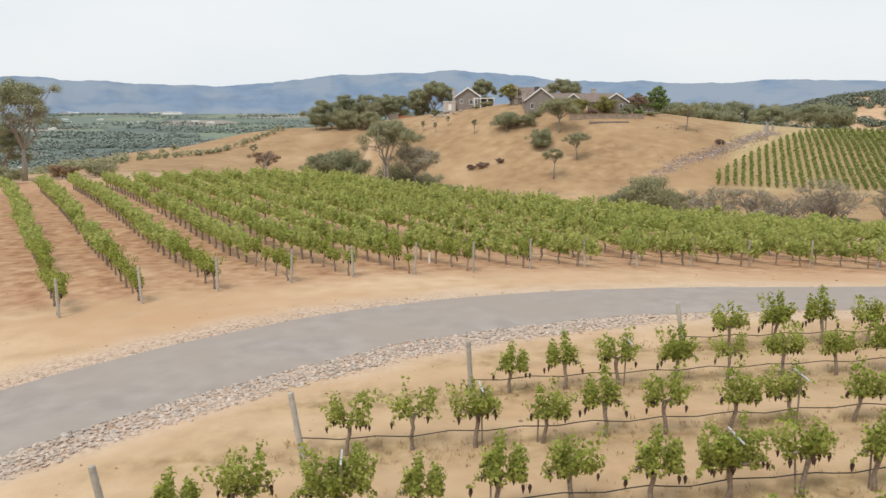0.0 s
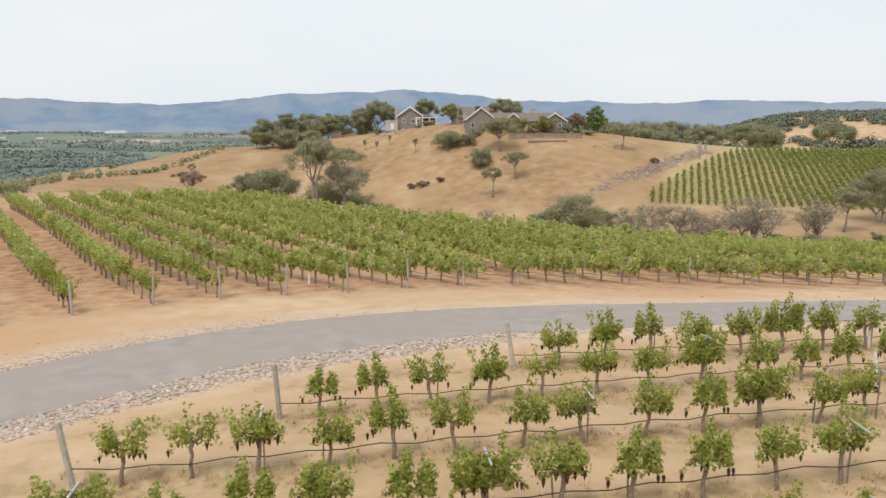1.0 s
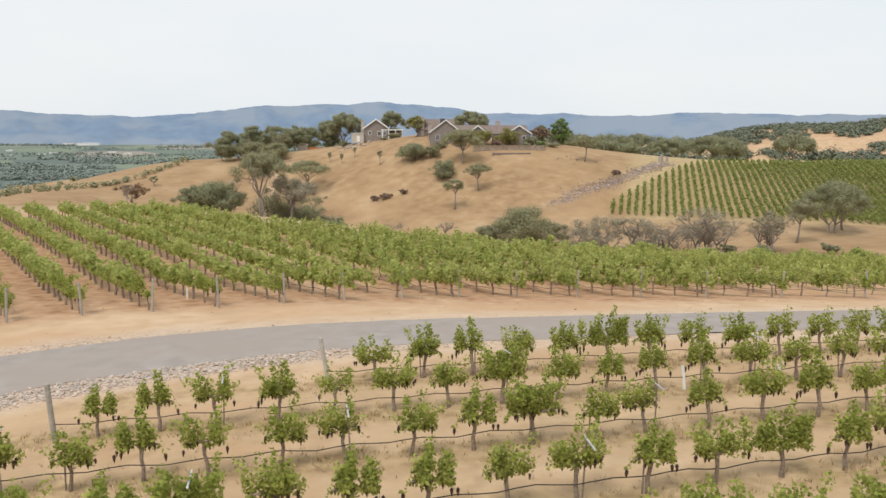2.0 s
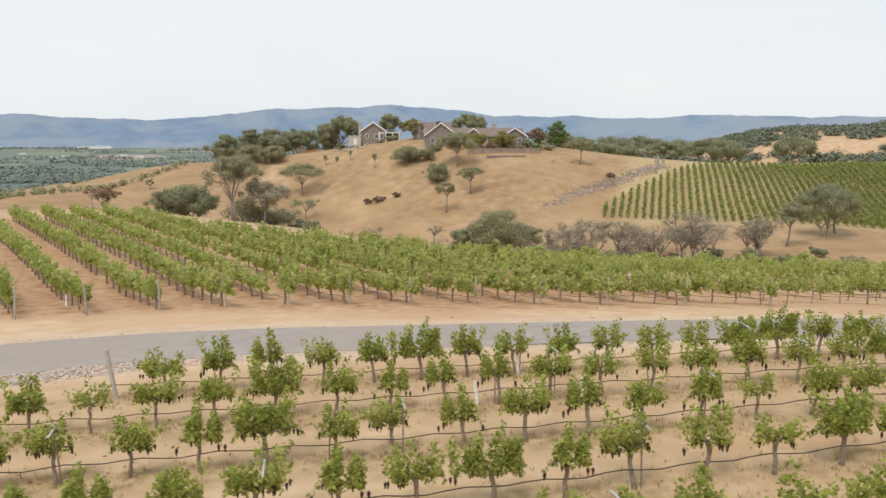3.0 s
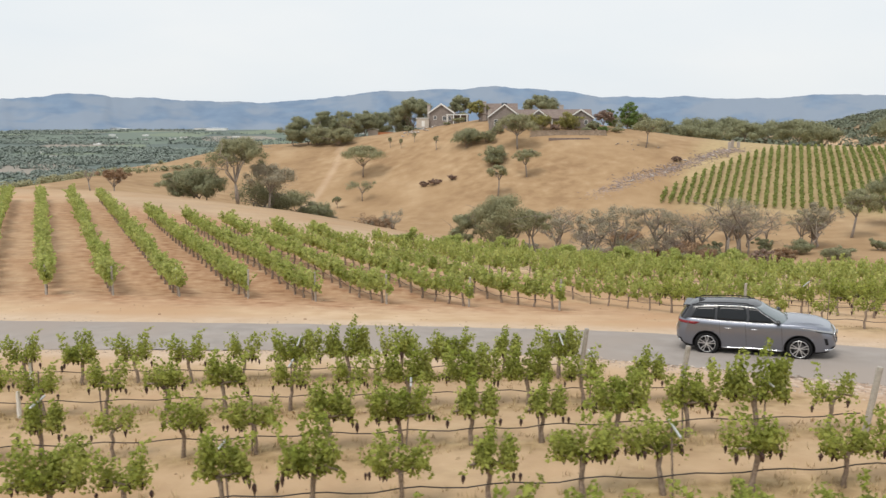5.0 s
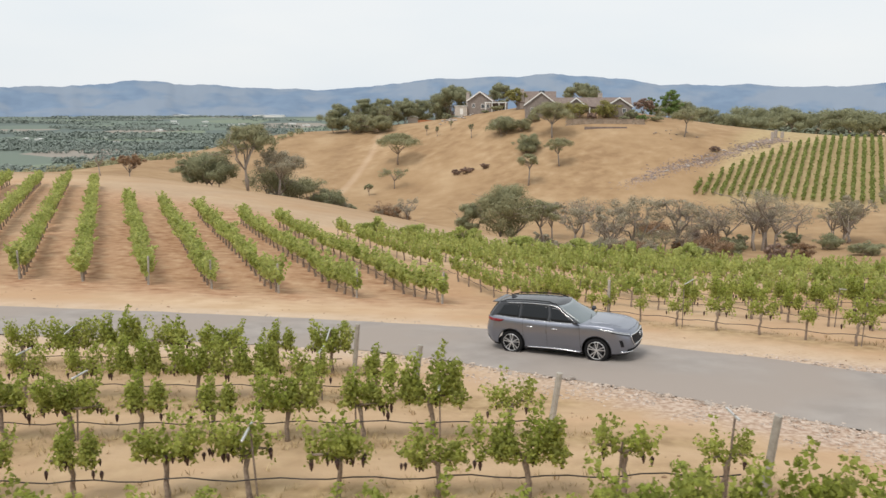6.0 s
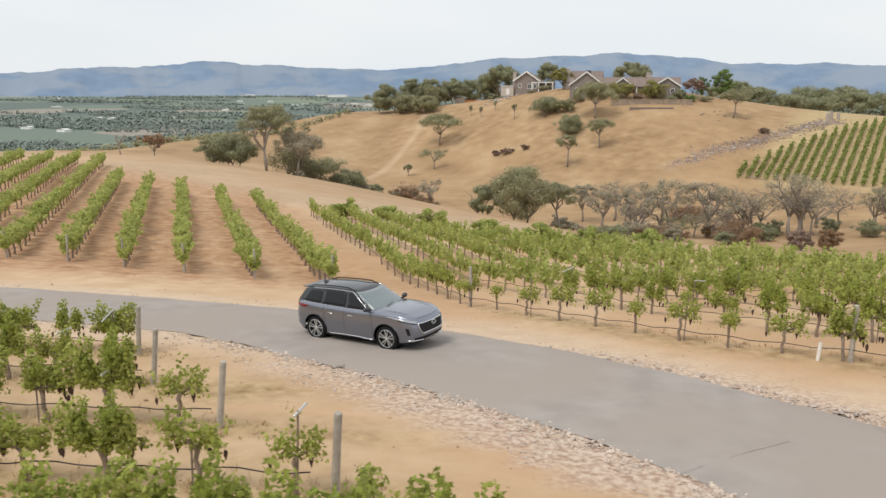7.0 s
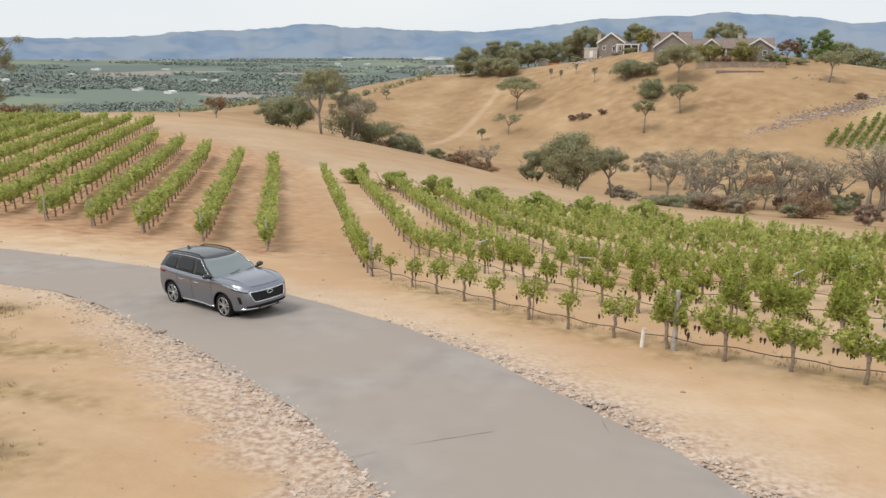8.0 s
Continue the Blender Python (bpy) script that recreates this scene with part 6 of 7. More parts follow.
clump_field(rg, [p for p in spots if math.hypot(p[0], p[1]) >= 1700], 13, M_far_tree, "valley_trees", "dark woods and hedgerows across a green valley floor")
spots = []
x, y, r = fan(9, 46, 700, 2150, 6500)
for px, py, pr in zip(x, y, r):
    n_ = noise.noise((px * 0.012, py * 0.008, 4)) + 0.45 * noise.noise((px * 0.02, py * 0.02, 1))
    n_ += 0.25 * noise.noise((px * 0.005, py * 0.003, 9))
    if n_ > 0.14 - 0.55 * float(smoothstep(1600, 1800, pr)):
        spots.append((px, py, rg.uniform(5.5, 13), rg.uniform(7, 14)))
x, y, r = fan(9, 34, 430, 900, 1200)
for px, py in zip(x, y):
    if noise.noise((px * 0.01, py * 0.01, 7)) > -0.02:
        spots.append((px, py, rg.uniform(3, 6), rg.uniform(5, 10)))
clump_field(rg, spots, 62, leaf_material("ridge_oaks", (0.125, 0.145, 0.095), (0.165, 0.185, 0.125), 0.0, 0.10), "ridge_trees", "dark oaks in clumps over a dry tan ridge")
# a line of small round trees along the shoulder of the hill
spots = []
for t in np.arange(0, 1, 0.012):
    x, y = -74 - 60 * t + rg.normal(0, 1.0), 384 - 190 * t + rg.normal(0, 1.0)
    spots.append((x - 6, y, rg.uniform(1.1, 1.9), rg.uniform(1.8, 3.2)))
for _ in range(240):
    x, y = rg.uniform(-240, -138), rg.uniform(140, 420)
    spots.append((x, y, rg.uniform(1.6, 3.4), rg.uniform(2, 5)))
clump_field(rg, spots, 40, M_olive, "shoulder_trees", "row of small dark trees along the shoulder of a hill")


def far_shed(x, y, lx, ly, h, turn, roof):
    s = new("farm_building")
    bm = bmesh.new()
    box(bm, (-lx / 2, -ly / 2, -2), (lx / 2, ly / 2, h))
    part("wall", bm, M_white, s)
    part("roof", gable_roof((-lx / 2, -ly / 2), (lx / 2, ly / 2), h, ly * 0.12, 0.4, 0.3), roof, s)
    s.matrix_basis = pose(x, y, ground_z(x, y), 0, 0, turn)
    return tagged(s, "pale low farm building far off on the valley floor", "farm building", "valley buildings")


far_shed(-1243, 3590, 150, 40, 9, 5, M_metalroof)
far_shed(-1750, 3700, 110, 30, 8, 0, M_metalroof)
for _ in range(44):
    a, r0 = rg.uniform(-58, -2), rg.uniform(900, 3700)
    x, y = math.sin(radians(a)) * r0, math.cos(radians(a)) * r0
    if in_valley(np.array(x), np.array(y)):
        far_shed(x, y, rg.uniform(10, 22) * (0.6 + r0 / 2400), rg.uniform(8, 13), rg.uniform(3, 5.5), rg.uniform(-30, 30), M_metalroof if rg.random() < 0.7 else M_roof)

# mountains: skyline heights, in metres over the eye, by bearing
SKY = ((-90, 95), (-60, 100), (-49, 92), (-44, 86), (-38.7, 104), (-34.7, 136), (-30.7, 142), (-28.6, 176), (-26.6, 168), (-22.4, 148), (-18.1, 136), (-16, 129), (-11.8, 152), (-7.7, 195), (-3.6, 208),
       (2.2, 226), (5.8, 200), (9.2, 162), (13.2, 154), (15, 160), (17.2, 141), (21, 144), (24.6, 158), (30, 140), (45, 120), (90, 110))
vs, fs = [], []
n, layers = 900, 16
for i in range(n + 1):
    a = -88 + 176 * i / n
    top = np.interp(a, [s[0] for s in SKY], [s[1] for s in SKY]) + 8 + 11 * noise.noise((a * 0.5, 0, 0)) + 5 * noise.noise((a * 1.7, 1, 0)) + 2.2 * noise.noise((a * 6.0, 2, 0))
    for k in range(layers):
        q = k / (layers - 1)
        r = 3900 + 780 * q + 110 * noise.noise((a * 0.35, q * 2.2, 5)) * (1 - q)
        z = -68 + (top + 68) * (q ** 1.25) + (48 * (0.35 - abs(noise.noise((a * 0.33, q * 2.6, 9)))) + 18 * (0.3 - abs(noise.noise((a * 0.9, q * 4, 3))))) * q * (1 - q) * 3
        vs.append((math.sin(radians(a)) * r, math.cos(radians(a)) * r, z))
for i in range(n):
    for k in range(layers - 1):
        a = i * layers + k
        fs.append((a, a + layers, a + layers + 1, a + 1))
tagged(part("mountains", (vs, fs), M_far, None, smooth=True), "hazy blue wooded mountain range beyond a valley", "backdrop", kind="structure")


# ---- the car ----
AXLES, WHEEL_R, ARCH_R = (-1.44, 1.46), 0.40, 0.468
# body levels from sill to belt line: share of height, front end, rear end, half width
LEVELS = np.array(((0.0, 2.420, -2.36, 0.895), (0.07, 2.500, -2.43, 0.938), (0.16, 2.555, -2.485, 0.962), (0.30, 2.585, -2.52, 0.976), (0.45, 2.590, -2.53, 0.986),
                   (0.58, 2.580, -2.515, 0.993), (0.70, 2.565, -2.485, 0.995), (0.80, 2.545, -2.46, 0.99), (0.88, 2.520, -2.45, 0.982), (0.95, 2.480, -2.435, 0.966), (1.0, 2.425, -2.41, 0.94)))
# cabin levels from belt line to roof edge
CABIN = np.array(((0.0, 1.22, -2.40, 0.905), (0.2, 1.03, -2.355, 0.875), (0.4, 0.85, -2.30, 0.835), (0.6, 0.635, -2.245, 0.79), (0.8, 0.455, -2.185, 0.738), (0.93, 0.325, -2.13, 0.70), (1.0, 0.235, -2.07, 0.665)))


def bend(x, xs, ys):
    """A smooth curve through (xs, ys), with xs rising."""
    xs, ys = np.asarray(xs, float), np.asarray(ys, float)
    m = np.gradient(ys, xs)
    i = int(np.clip(np.searchsorted(xs, x) - 1, 0, len(xs) - 2))
    h = xs[i + 1] - xs[i]
    t = min(1.0, max(0.0, (x - xs[i]) / h))
    return float(ys[i] * (1 + 2 * t) * (1 - t) ** 2 + h * m[i] * t * (1 - t) ** 2 + ys[i + 1] * t * t * (3 - 2 * t) - h * m[i + 1] * t * t * (1 - t))


def belt_z(x):
    return bend(x, (-2.6, -2.35, -2.1, -1.5, -0.5, 0.6, 1.1, 1.6, 2.05, 2.35, 2.6), (1.19, 1.245, 1.26, 1.23, 1.195, 1.185, 1.205, 1.19, 1.145, 1.085, 1.02))


def sill_z(x):
    return bend(x, (-2.6, -2.3, -1.9, 0.0, 1.9, 2.3, 2.6), (0.40, 0.33, 0.26, 0.245, 0.25, 0.275, 0.32))


def roof_z(x):
    return bend(x, (-2.6, -2.2, -1.7, -1.1, -0.5, 0.1, 0.4), (1.58, 1.65, 1.705, 1.74, 1.745, 1.715, 1.68))


def narrow(x):
    return 1 - 0.05 * float(smoothstep(1.3, 2.3, x)) - 0.045 * float(smoothstep(-1.5, -2.5, x))


def outline(v, row, front, rear):
    """A point of a level's plan: v 0 to 1 round the front, 1 to 2 along the flank, 2 to 3 round the rear. front, rear: bow, corner, power."""
    _, xf, xr, w = row
    fx, rx = xf - front[0] - front[1], xr + rear[0] + rear[1]
    if v <= 1:
        return xf - front[0] * v ** 2 - front[1] * v ** front[2], w * v
    if v >= 2:
        t = 3 - v
        return xr + rear[0] * t ** 2 + rear[1] * t ** rear[2], w * t
    return fx + (rx - fx) * (v - 1), w


def level(table, f):
    return [bend(f, table[:, 0], table[:, k]) if k else f for k in range(4)]


def body_pt(v, f, side=1, lift=0.0):
    row = level(LEVELS, f)
    row[3] += lift
    row[1] += lift
    row[2] -= lift
    x, y = outline(v, row, (0.12, 0.34, 7), (0.09, 0.30, 6))
    return x, side * y * narrow(x), sill_z(x) + f * (belt_z(x) - sill_z(x))


def cabin_pt(v, g, side=1, lift=0.0):
    row = level(CABIN, g)
    row[3] += lift
    row[1] += lift * 1.6
    row[2] -= lift
    k = 1 - g
    x, y = outline(v, row, (0.13 + 0.09 * k, 0.10 + 0.05 * k, 7), (0.07, 0.14, 7))
    return x, side * y * narrow(x), belt_z(x) - 0.02 + g * (roof_z(min(x, 0.3)) - belt_z(x) + 0.02) + lift * 0.4


def at_x(fn, x, f):
    """The v on the flank at which the surface passes x."""
    a, b = fn(1, f)[0], fn(2, f)[0]
    return 1 + (a - x) / (a - b)


def around(vals):
    """Columns of a whole ring: one side from front to rear, and back along the other."""
    return [(v, 1) for v in vals] + [(v, -1) for v in vals[-2:0:-1]]


def ring_sheet(fn, cols, fs_, cap, spine, crown, keep=None):
    """Rings of a surface at the shares fs_, closed above by a crowned cap in `cap` steps."""
    vs, faces = [], []
    n = len(cols)
    for f in fs_:
        vs += [fn(v, f, s) for v, s in cols]
    for i in range(1, cap + 1):
        q = i / cap
        for v, s in cols:
            x, y, z = fn(v, fs_[-1], s)
            sx = min(max(x, spine[0]), spine[1])
            px, py = x + (sx - x) * q, y * (1 - q)
            vs.append((px, py, (belt_z(px) if fn is body_pt else roof_z(min(px, 0.3))) * min(1, q * 2.5) + z * max(0, 1 - q * 2.5) + crown * (1 - (1 - q) ** 2.2)))
    for i in range(len(fs_) + cap - 1):
        for k in range(n):
            k2 = (k + 1) % n
            f = (i * n + k, i * n + k2, (i + 1) * n + k2, (i + 1) * n + k)
            if keep is None or keep([vs[j] for j in f]):
                faces.append(f)
    return vs, faces


def patch(fn, edge0, edge1, side, lift=0.006, nu=12, nf=5, thick=0.005):
    """A plate laid on a surface between two edges: each gives (v, share) for a place 0 to 1 along it."""
    vs, fs_ = [], []
    for i in range(nu + 1):
        for k in range(nf + 1):
            a, b = edge0(i / nu), edge1(i / nu)
            t = k / nf
            vs.append(fn(a[0] + (b[0] - a[0]) * t, a[1] + (b[1] - a[1]) * t, side, lift))
    for i in range(nu):
        for k in range(nf):
            a = i * (nf + 1) + k
            fs_.append((a, a + 1, a + nf + 2, a + nf + 1))
    return solid((vs, fs_), thick)


def solid(data, depth):
    """Gives a sheet a thickness."""
    bm = bmesh.new()
    vv = [bm.verts.new(p) for p in data[0]]
    for f in data[1]:
        bm.faces.new([vv[i] for i in f])
    bmesh.ops.recalc_face_normals(bm, faces=bm.faces)
    bmesh.ops.solidify(bm, geom=bm.faces[:], thickness=depth)
    return bm


def clear_of_wheels(pts):
    c = [sum(p[i] for p in pts) / 4 for i in range(3)]
    return abs(c[1]) < 0.6 or all(math.hypot(c[0] - a, c[2] - WHEEL_R) > ARCH_R - 0.012 for a in AXLES)


def make_wheel(car, x, side):
    w = new("wheel")
    w.parent = car
    w.matrix_basis = pose(x, side * 0.845, WHEEL_R, 0, 0, 0 if side < 0 else 180)
    prof = ((0.285, 0.11), (0.33, 0.122), (0.37, 0.118), (0.392, 0.10), (0.40, 0.07), (0.40, -0.07), (0.392, -0.10), (0.37, -0.118), (0.33, -0.122), (0.285, -0.11))
    vs, fs = [], []
    n, m = 40, len(prof)
    for i in range(n):
        a = 2 * math.pi * i / n
        for r, y in prof:
            vs.append((math.cos(a) * r, y, math.sin(a) * r))
    for i in range(n):
        for k in range(m):
            fs.append((i * m + k, i * m + (k + 1) % m, ((i + 1) % n) * m + (k + 1) % m, ((i + 1) % n) * m + k))
    part("tyre", (vs, fs), M_rubber, w, "black tyre", smooth=True)
    rot = Matrix.Rotation(radians(90), 4, "X")
    bm = bmesh.new()
    bmesh.ops.create_cone(bm, cap_ends=True, segments=32, radius1=0.284, radius2=0.284, depth=0.05, matrix=Matrix.Translation((0, 0.0, 0)) @ rot)
    part("barrel", bm, M_black, w, "dark barrel of the rim")
    bm = bmesh.new()
    bmesh.ops.create_cone(bm, cap_ends=True, segments=28, radius1=0.17, radius2=0.17, depth=0.02, matrix=Matrix.Translation((0, -0.035, 0)) @ rot)
    part("brake_disc", bm, M_disc, w, "grey brake disc")
    bm = bmesh.new()
    bmesh.ops.create_cone(bm, cap_ends=True, segments=20, radius1=0.05, radius2=0.042, depth=0.045, matrix=Matrix.Translation((0, -0.09, 0)) @ rot)

    def spoke(a0, a1, r0, r1, w0, w1):
        p0, p1 = Vector((math.cos(a0) * r0, -0.092, math.sin(a0) * r0)), Vector((math.cos(a1) * r1, -0.112, math.sin(a1) * r1))
        sv = (p1 - p0).normalized().cross(Vector((0, 1, 0))).normalized()
        c = [p0 - sv * w0, p0 + sv * w0, p1 + sv * w1, p1 - sv * w1]
        f = [bm.verts.new(q - Vector((0, 0.010, 0))) for q in c]
        b = [bm.verts.new(q + Vector((0, 0.022, 0))) for q in c]
        bm.faces.new(f)
        bm.faces.new(b[::-1])
        for i in range(4):
            j = (i + 1) % 4
            bm.faces.new((f[j], f[i], b[i], b[j]))

    for k in range(5):
        a = 2 * math.pi * k / 5 + 0.3
        for s in (-1, 1):
            spoke(a + s * 0.16, a + s * 0.20, 0.035, 0.275, 0.010, 0.013)
    ring = tube([(math.cos(a) * 0.279, -0.111, math.sin(a) * 0.279) for a in np.linspace(0, 2 * math.pi, 37)], [0.009] * 37, 6, False)
    vv = [bm.verts.new(p) for p in ring[0]]
    for f in ring[1]:
        bm.faces.new([vv[i] for i in f])
    bmesh.ops.recalc_face_normals(bm, faces=bm.faces)
    part("rim", bm, M_rim, w, "bright split-spoke alloy rim")


def make_car():
    car = new("car")
    tf = list(np.linspace(0, 0.75, 9)) + [0.82, 0.88, 0.92, 0.95, 0.97, 0.985]
    cols = around(tf + list(np.linspace(1, 2, 70)) + [3 - t for t in tf[::-1]])
    shares = list(np.linspace(0.07, 0.9, 17)) + [0.94, 0.97, 0.99, 1.0]

    def on_arches(vs):
        for i, p in enumerate(vs):
            for a in AXLES:
                d = math.hypot(p[0] - a, p[2] - WHEEL_R)
                if abs(p[1]) > 0.6 and ARCH_R - 0.06 < d < ARCH_R + 0.03 and p[2] > 0.25:
                    vs[i] = (a + (p[0] - a) / d * ARCH_R, p[1], WHEEL_R + (p[2] - WHEEL_R) / d * ARCH_R)
        return vs

    vs, fs = ring_sheet(body_pt, cols, shares, 7, (-2.0, 1.7), 0.05, clear_of_wheels)
    part("body", (on_arches(vs), fs), M_paint, car, smooth=True)
    vs, fs = [], []
    low = (0.0, 0.035, 0.072)
    for f in low:
        vs += [body_pt(v, f, s, 0.004) for v, s in cols]
    n = len(cols)
    for i in range(2):
        for k in range(n):
            q = (i * n + k, i * n + (k + 1) % n, (i + 1) * n + (k + 1) % n, (i + 1) * n + k)
            if clear_of_wheels([vs[j] for j in q]):
                fs.append(q)
    part("lower_cladding", (on_arches(vs), fs), M_black, car, "black lower cladding", smooth=True)
    tc = list(np.linspace(0, 0.8, 8)) + [0.87, 0.92, 0.96, 0.985]
    ccols = around(tc + list(np.linspace(1, 2, 30)) + [3 - t for t in tc[::-1]])
    part("cabin", ring_sheet(cabin_pt, ccols, list(np.linspace(0, 1, 11)), 6, (-1.8, 0.0), 0.035), M_roofblk, car, "gloss black roof and pillars", smooth=True)
    for side in (-1, 1):
        def pane(x0b, x0t, x1b, x1t, g0=0.10, g1=0.90):
            def edge(g):
                return lambda t: (at_x(cabin_pt, (x0b + (x0t - x0b) * g) + t * ((x1b + (x1t - x1b) * g) - (x0b + (x0t - x0b) * g)), g), g)
            return patch(cabin_pt, edge(g0), edge(g1), side, 0.005, 10, 6, 0.003)
        part("front_door_window", pane(-0.12, -0.14, 0.83, 0.02), M_glass, car, "dark side window", smooth=True)
        part("rear_door_window", pane(-1.14, -1.10, -0.20, -0.22), M_glass, car, "dark tinted side window", smooth=True)
        part("rear_quarter_window", pane(-2.02, -1.72, -1.20, -1.17, 0.12, 0.86), M_glass, car, "dark tinted side window", smooth=True)
        top = [cabin_pt(v, 0.945, side, 0.008) for v in np.linspace(1.02, 1.86, 26)]
        front_leg = [cabin_pt(1.0, g, side, 0.008) for g in np.linspace(0.05, 0.9, 10)]
        part("window_trim", tube(front_leg + top, [0.012] * 36, 6), M_chrome, car, "chrome window trim", smooth=True)
        low = [cabin_pt(at_x(cabin_pt, x, 0.05), 0.05, side, 0.008) for x in np.linspace(-2.06, 0.8, 24)]
        part("belt_trim", tube(low, [0.010] * 24, 6), M_chrome, car, "chrome belt line", smooth=True)
        rail = [(x, side * 0.60, roof_z(x) + (0.055 if -1.75 < x < -0.15 else 0.012)) for x in np.linspace(-1.95, 0.05, 18)]
        part("roof_rail", tube(rail, [0.019] * 18, 6), M_black, car, "black roof rail", smooth=True)
        st = [body_pt(at_x(body_pt, x, 0.09), 0.09 - 0.02 * (x > 0.6), side, 0.012) for x in np.linspace(-0.92, 0.94, 12)]
        part("sill_trim", tube(st, [0.02] * 12, 6), M_chrome, car, "chrome sill trim", smooth=True)
        for a in AXLES:
            arc = []
            for t in np.linspace(-0.28, math.pi + 0.28, 28):
                px, pz = a + math.cos(t) * ARCH_R, WHEEL_R + math.sin(t) * ARCH_R
                f = (pz - sill_z(px)) / (belt_z(px) - sill_z(px))
                if 0 <= f < 1:
                    arc.append(body_pt(at_x(body_pt, px, f), f, side, 0.002))
            part("arch_trim", tube(arc, [0.015] * len(arc), 6), M_black, car, "black wheel arch trim", smooth=True)
            bm = bmesh.new()
            bmesh.ops.create_cone(bm, cap_ends=True, segments=28, radius1=ARCH_R + 0.01, radius2=ARCH_R + 0.01, depth=0.02, matrix=Matrix.Translation((a, side * 0.64, WHEEL_R + 0.03)) @ Matrix.Rotation(radians(90), 4, "X"))
            part("wheel_housing", bm, M_black, car, "black wheel housing")
            make_wheel(car, a, side)
        for xb in (-0.98, -0.16, 0.96):
            seam = [body_pt(at_x(body_pt, xb - 0.05 * f, f), f, side, 0.0) for f in np.linspace(0.14, 0.99, 14) if all(math.hypot(xb - a, sill_z(xb) + f * 0.85 - WHEEL_R) > ARCH_R + 0.03 for a in AXLES)]
            part("door_seam", tube(seam, [0.0045] * len(seam), 4), M_black, car, "dark door seam")
        for x in (-0.86, -0.03):
            hd = [body_pt(at_x(body_pt, x + q * 0.22, 0.80), 0.80, side, 0.014 + 0.012 * math.sin(math.pi * q)) for q in np.linspace(0, 1, 7)]
            part("door_handle", tube(hd, [0.010, 0.014, 0.015, 0.015, 0.015, 0.014, 0.010], 6), M_chrome, car, "chrome door handle", smooth=True)
        mir = new("wing_mirror")
        mir.parent = car
        bm = bmesh.new()
        bmesh.ops.create_uvsphere(bm, u_segments=16, v_segments=10, radius=1, matrix=Matrix.Translation((0.80, side * 1.045, 1.285)) @ Matrix.Diagonal((0.085, 0.13, 0.082, 1)))
        for v in bm.verts:
            v.co.x = max(v.co.x, 0.75)
        part("housing", bm, M_roofblk, mir, "black mirror housing", smooth=True)
        bm = bmesh.new()
        box(bm, (0.76, min(side * 0.86, side * 1.0), 1.20), (0.83, max(side * 0.86, side * 1.0), 1.25), 0.012)
        part("stalk", bm, M_black, mir)
        # slim head lamp wrapping the corner, a dark lower edge and a tall side intake
        part("head_lamp", patch(body_pt, lambda t: (0.71 + 0.34 * t, 0.825 + 0.05 * t), lambda t: (0.71 + 0.40 * t, 0.878 + 0.022 * t), side, 0.010, 16, 4), M_lamp, car, "slim clear head lamp", smooth=True)
        part("lamp_bezel", patch(body_pt, lambda t: (0.73 + 0.30 * t, 0.785 + 0.05 * t), lambda t: (0.73 + 0.31 * t, 0.822 + 0.045 * t), side, 0.012, 16, 2), M_black, car, "dark lower edge of the head lamp", smooth=True)
        brow = [body_pt(0.67 + 0.47 * t, 0.90 + 0.01 * t, side, 0.008) for t in np.linspace(0, 1, 16)]
        part("lamp_brow", tube(brow, [0.011] * 16, 6), M_chrome, car, "chrome line over the head lamp", smooth=True)
        part("side_intake", patch(body_pt, lambda t: (0.905 + 0.05 * t, 0.36), lambda t: (0.925 + 0.05 * t, 0.62), side, 0.006, 4, 6), M_black, car, "black side intake", smooth=True)
        part("bumper_trim", tube([body_pt(0.42 + 0.53 * t, 0.10 + 0.05 * t, side, 0.014) for t in np.linspace(0, 1, 12)], [0.022] * 12, 6), M_chrome, car, "chrome bumper trim", smooth=True)
        part("tail_lamp", patch(body_pt, lambda t: (1.94 + 0.9 * t, 0.83), lambda t: (1.90 + 0.94 * t, 0.925), side, 0.010, 18, 3), M_redlamp, car, "slim red tail lamp", smooth=True)
        part("rear_trim", tube([body_pt(2.15 + 0.5 * t, 0.12, side, 0.014) for t in np.linspace(0, 1, 10)], [0.018] * 10, 6), M_chrome, car, "chrome rear bumper trim", smooth=True)

    def across(fn, v, f0, f1, lift, nu=20, nf=8, taper=0.0, thick=0.004):
        """A plate over the middle of the nose or tail, v to either side of its centre."""
        vs, fs_ = [], []
        end = 3 if v > 1.5 else 0
        for i in range(nu + 1):
            u = -1 + 2 * i / nu
            for k in range(nf + 1):
                t = k / nf
                r = (3 - v if end else v) * (1 - taper * (1 - t))
                vs.append(fn(end - abs(u) * r if end else abs(u) * r, f0 + (f1 - f0) * t, 1 if u > 0 else -1, lift))
        for i in range(nu):
            for k in range(nf):
                a = i * (nf + 1) + k
                fs_.append((a, a + 1, a + nf + 2, a + nf + 1))
        return solid((vs, fs_), thick)

    part("windscreen", across(cabin_pt, 0.93, 0.05, 0.965, 0.006, 20, 10), M_wind, car, "windscreen with the sky's reflection in its pale colour", smooth=True)
    part("rear_window", across(cabin_pt, 2.12, 0.08, 0.86, 0.006), M_glass, car, "dark rear window", smooth=True)
    part("bonnet_lip", tube([body_pt(abs(u) * 0.6, 0.985, 1 if u > 0 else -1, 0.003) for u in np.linspace(-1, 1, 21)], [0.006] * 21, 4), M_black, car, "dark bonnet shut line", smooth=True)
    for s in (-1, 1):
        crease = [(x, s * (0.62 + 0.10 * (2.2 - x)), belt_z(x) + 0.034 + 0.012 * math.sin((2.2 - x) * 2.6)) for x in np.linspace(1.15, 2.2, 12)]
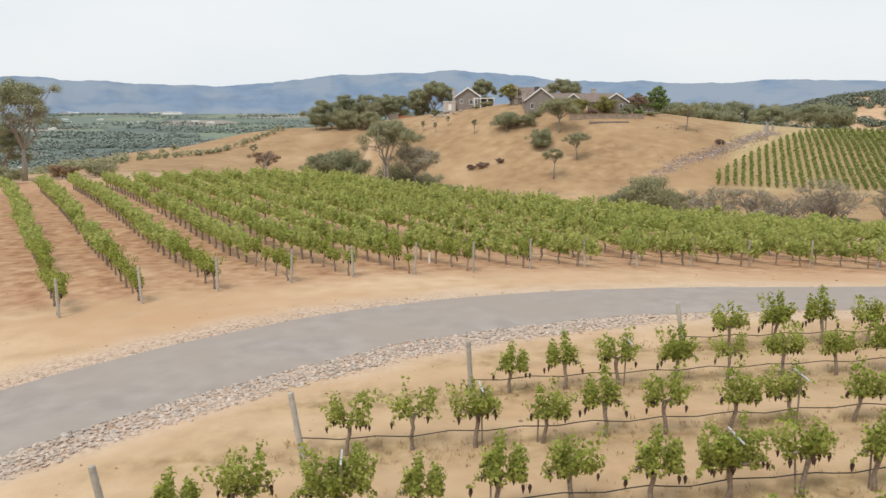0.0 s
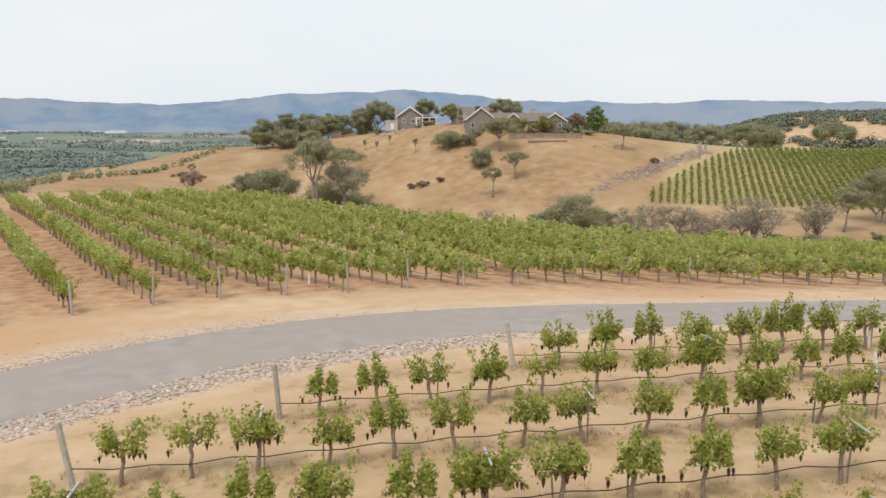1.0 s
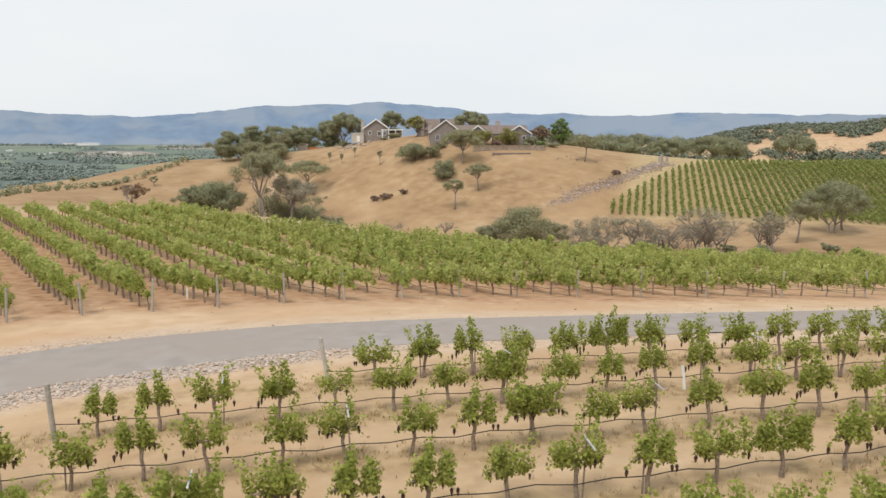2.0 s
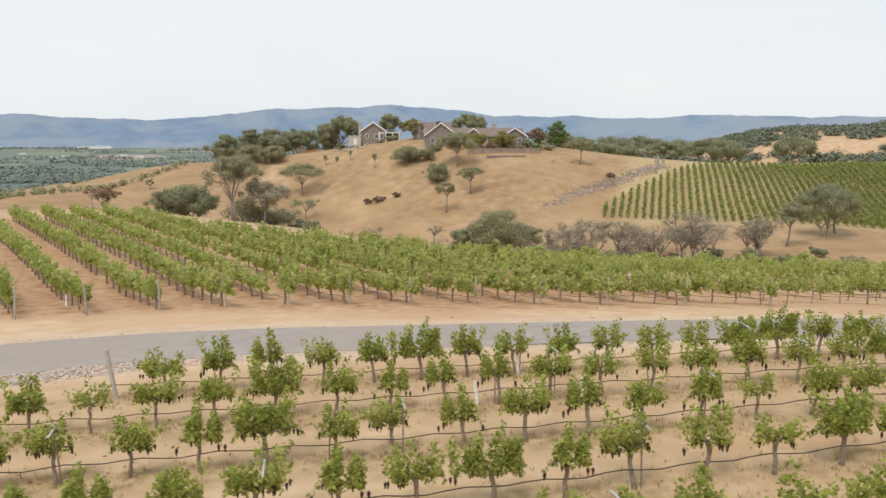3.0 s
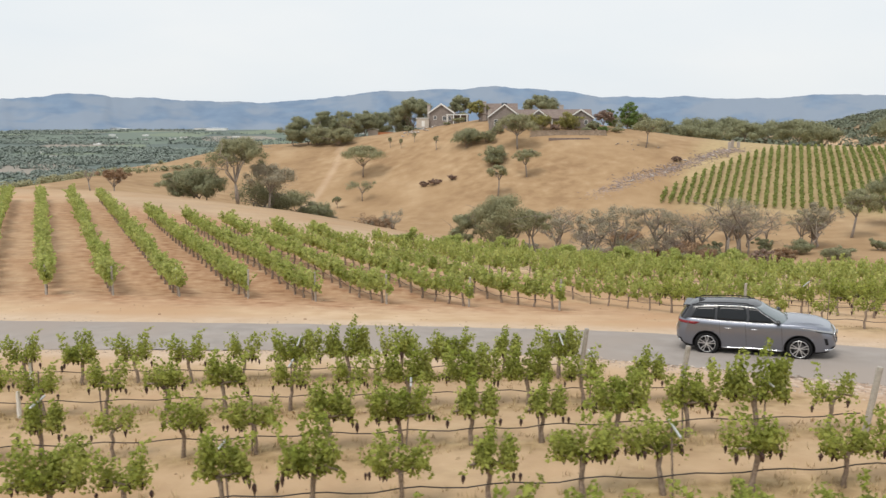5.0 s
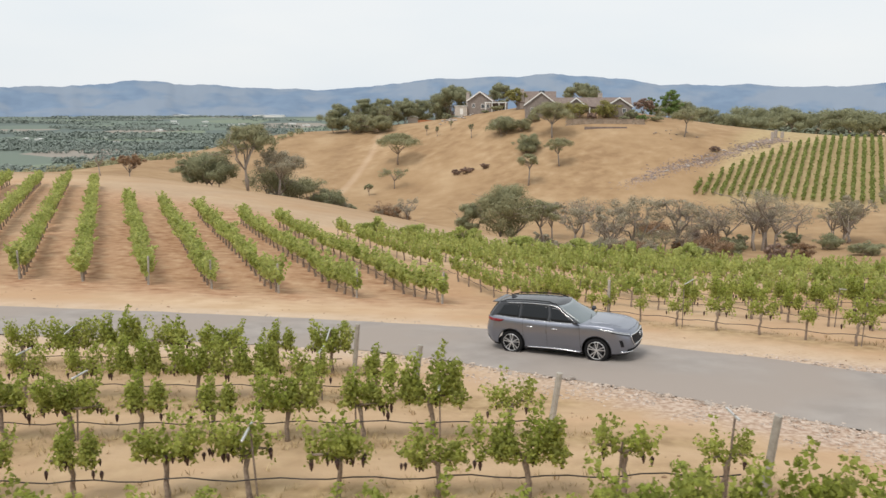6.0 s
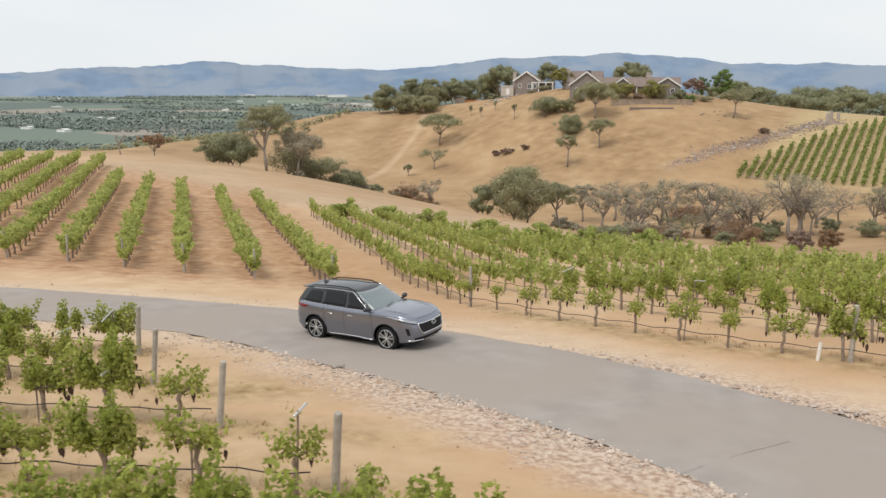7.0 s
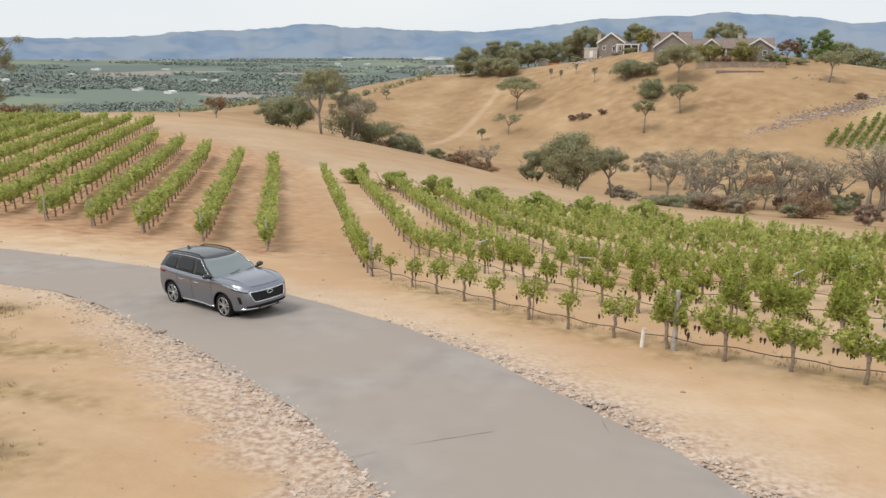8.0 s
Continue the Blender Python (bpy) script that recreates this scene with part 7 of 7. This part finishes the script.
        part("bonnet_crease", tube(crease, [0.004 + 0.006 * math.sin(math.pi * i / 11) for i in range(12)], 6), M_paint, car, smooth=True)
    for y in (-0.34, 0.30):
        part("wiper", tube([(1.10, y, 1.27), (1.06, y + 0.25, 1.29), (1.02, y + 0.42, 1.31)], [0.009, 0.008, 0.006], 4), M_black, car, "black wiper")
    part("cowl", across(cabin_pt, 0.96, -0.02, 0.06, 0.012, 20, 2), M_black, car, "black cowl below the windscreen", smooth=True)
    bm = bmesh.new()
    box(bm, (-2.26, -0.56, 1.64), (-2.02, 0.56, 1.672), 0.016)
    part("roof_spoiler", bm, M_roofblk, car, "black roof spoiler")
    fin = bmesh.new()
    v = [fin.verts.new(p) for p in ((-1.78, -0.03, 1.72), (-1.54, -0.03, 1.74), (-1.54, 0.03, 1.74), (-1.78, 0.03, 1.72), (-1.78, -0.008, 1.83), (-1.73, 0.0, 1.83), (-1.78, 0.008, 1.83))]
    for f in ((0, 3, 2, 1), (0, 1, 5, 4), (1, 2, 5), (2, 3, 6, 5), (0, 4, 6, 3), (4, 5, 6)):
        fin.faces.new([v[i] for i in f])
    part("aerial_fin", fin, M_roofblk, car, "black aerial fin")
    # grille: dark mesh, wavy upright bars, bright frame and a plain oval badge
    grille = new("grille")
    grille.parent = car
    part("mesh", across(body_pt, 0.66, 0.42, 0.82, 0.008, 20, 8, 0.15), M_black, grille, "black grille mesh", smooth=True)
    rim = [(0.66 * u, 0.83) for u in np.linspace(-1, 1, 17)] + [(0.675, 0.76), (0.63, 0.56), (0.57, 0.42)] + [(0.56 * u, 0.405) for u in np.linspace(0.9, -0.9, 15)] + [(-0.57, 0.42), (-0.63, 0.56), (-0.675, 0.76), (-0.66, 0.83)]
    part("frame", tube([body_pt(abs(u), f, 1 if u > 0 else -1, 0.018) for u, f in rim], [0.021] * len(rim), 6), M_chrome, grille, "bright chrome grille frame", smooth=True)
    for k in range(15):
        u = -0.58 + 1.16 * k / 14
        bar = [body_pt(abs(u * (0.9 + 0.1 * t)), 0.42 + 0.40 * t, 1 if u > 0 else -1, 0.014 + 0.008 * math.sin(t * 9.4)) for t in np.linspace(0, 1, 7)]
        part("bar", tube(bar, [0.011] * 7, 4), M_grille, grille, "dark glossy bar")
    ov = [(2.622, math.cos(t) * 0.10, 0.85 + math.sin(t) * 0.056) for t in np.linspace(0, 2 * math.pi, 21)]
    part("badge", tube(ov, [0.015] * 21, 6, False), M_chrome, grille, "chrome oval badge", smooth=True)
    part("lower_intake", across(body_pt, 0.82, 0.10, 0.25, 0.008, 20, 4), M_black, car, "black lower intake", smooth=True)
    part("skid_plate", across(body_pt, 0.34, 0.03, 0.10, 0.012, 10, 2), M_steel, car, "silver lower bumper plate", smooth=True)
    part("rear_valance", across(body_pt, 2.12, 0.0, 0.22, 0.010, 16, 4), M_black, car, "black rear valance", smooth=True)
    part("number_plate", across(body_pt, 2.73, 0.46, 0.58, 0.012, 6, 2, 0, 0.008), M_plate, car, "plain white number plate")
    bm = bmesh.new()
    box(bm, (-2.2, -0.72, 0.22), (2.15, 0.72, 0.34), 0.05)
    part("underbody", bm, M_black, car)
    return tagged(car, "grey metallic seven-seat SUV with black roof on the lane", "car")


car = make_car()
head = math.atan2(27.56 - 28.58, 41.04 - 38.33)
mid = Vector(((38.33 + 41.04) / 2, (28.58 + 27.56) / 2)) + Vector((-math.sin(head), math.cos(head))) * 0.9
zs = [ground_z(mid.x + math.cos(head) * a, mid.y + math.sin(head) * a) for a in (-1.45, 1.45)]
car.matrix_basis = pose(mid.x, mid.y, sum(zs) / 2 + 0.112, 0, -math.degrees(math.atan2(zs[1] - zs[0], 2.9)), math.degrees(head))
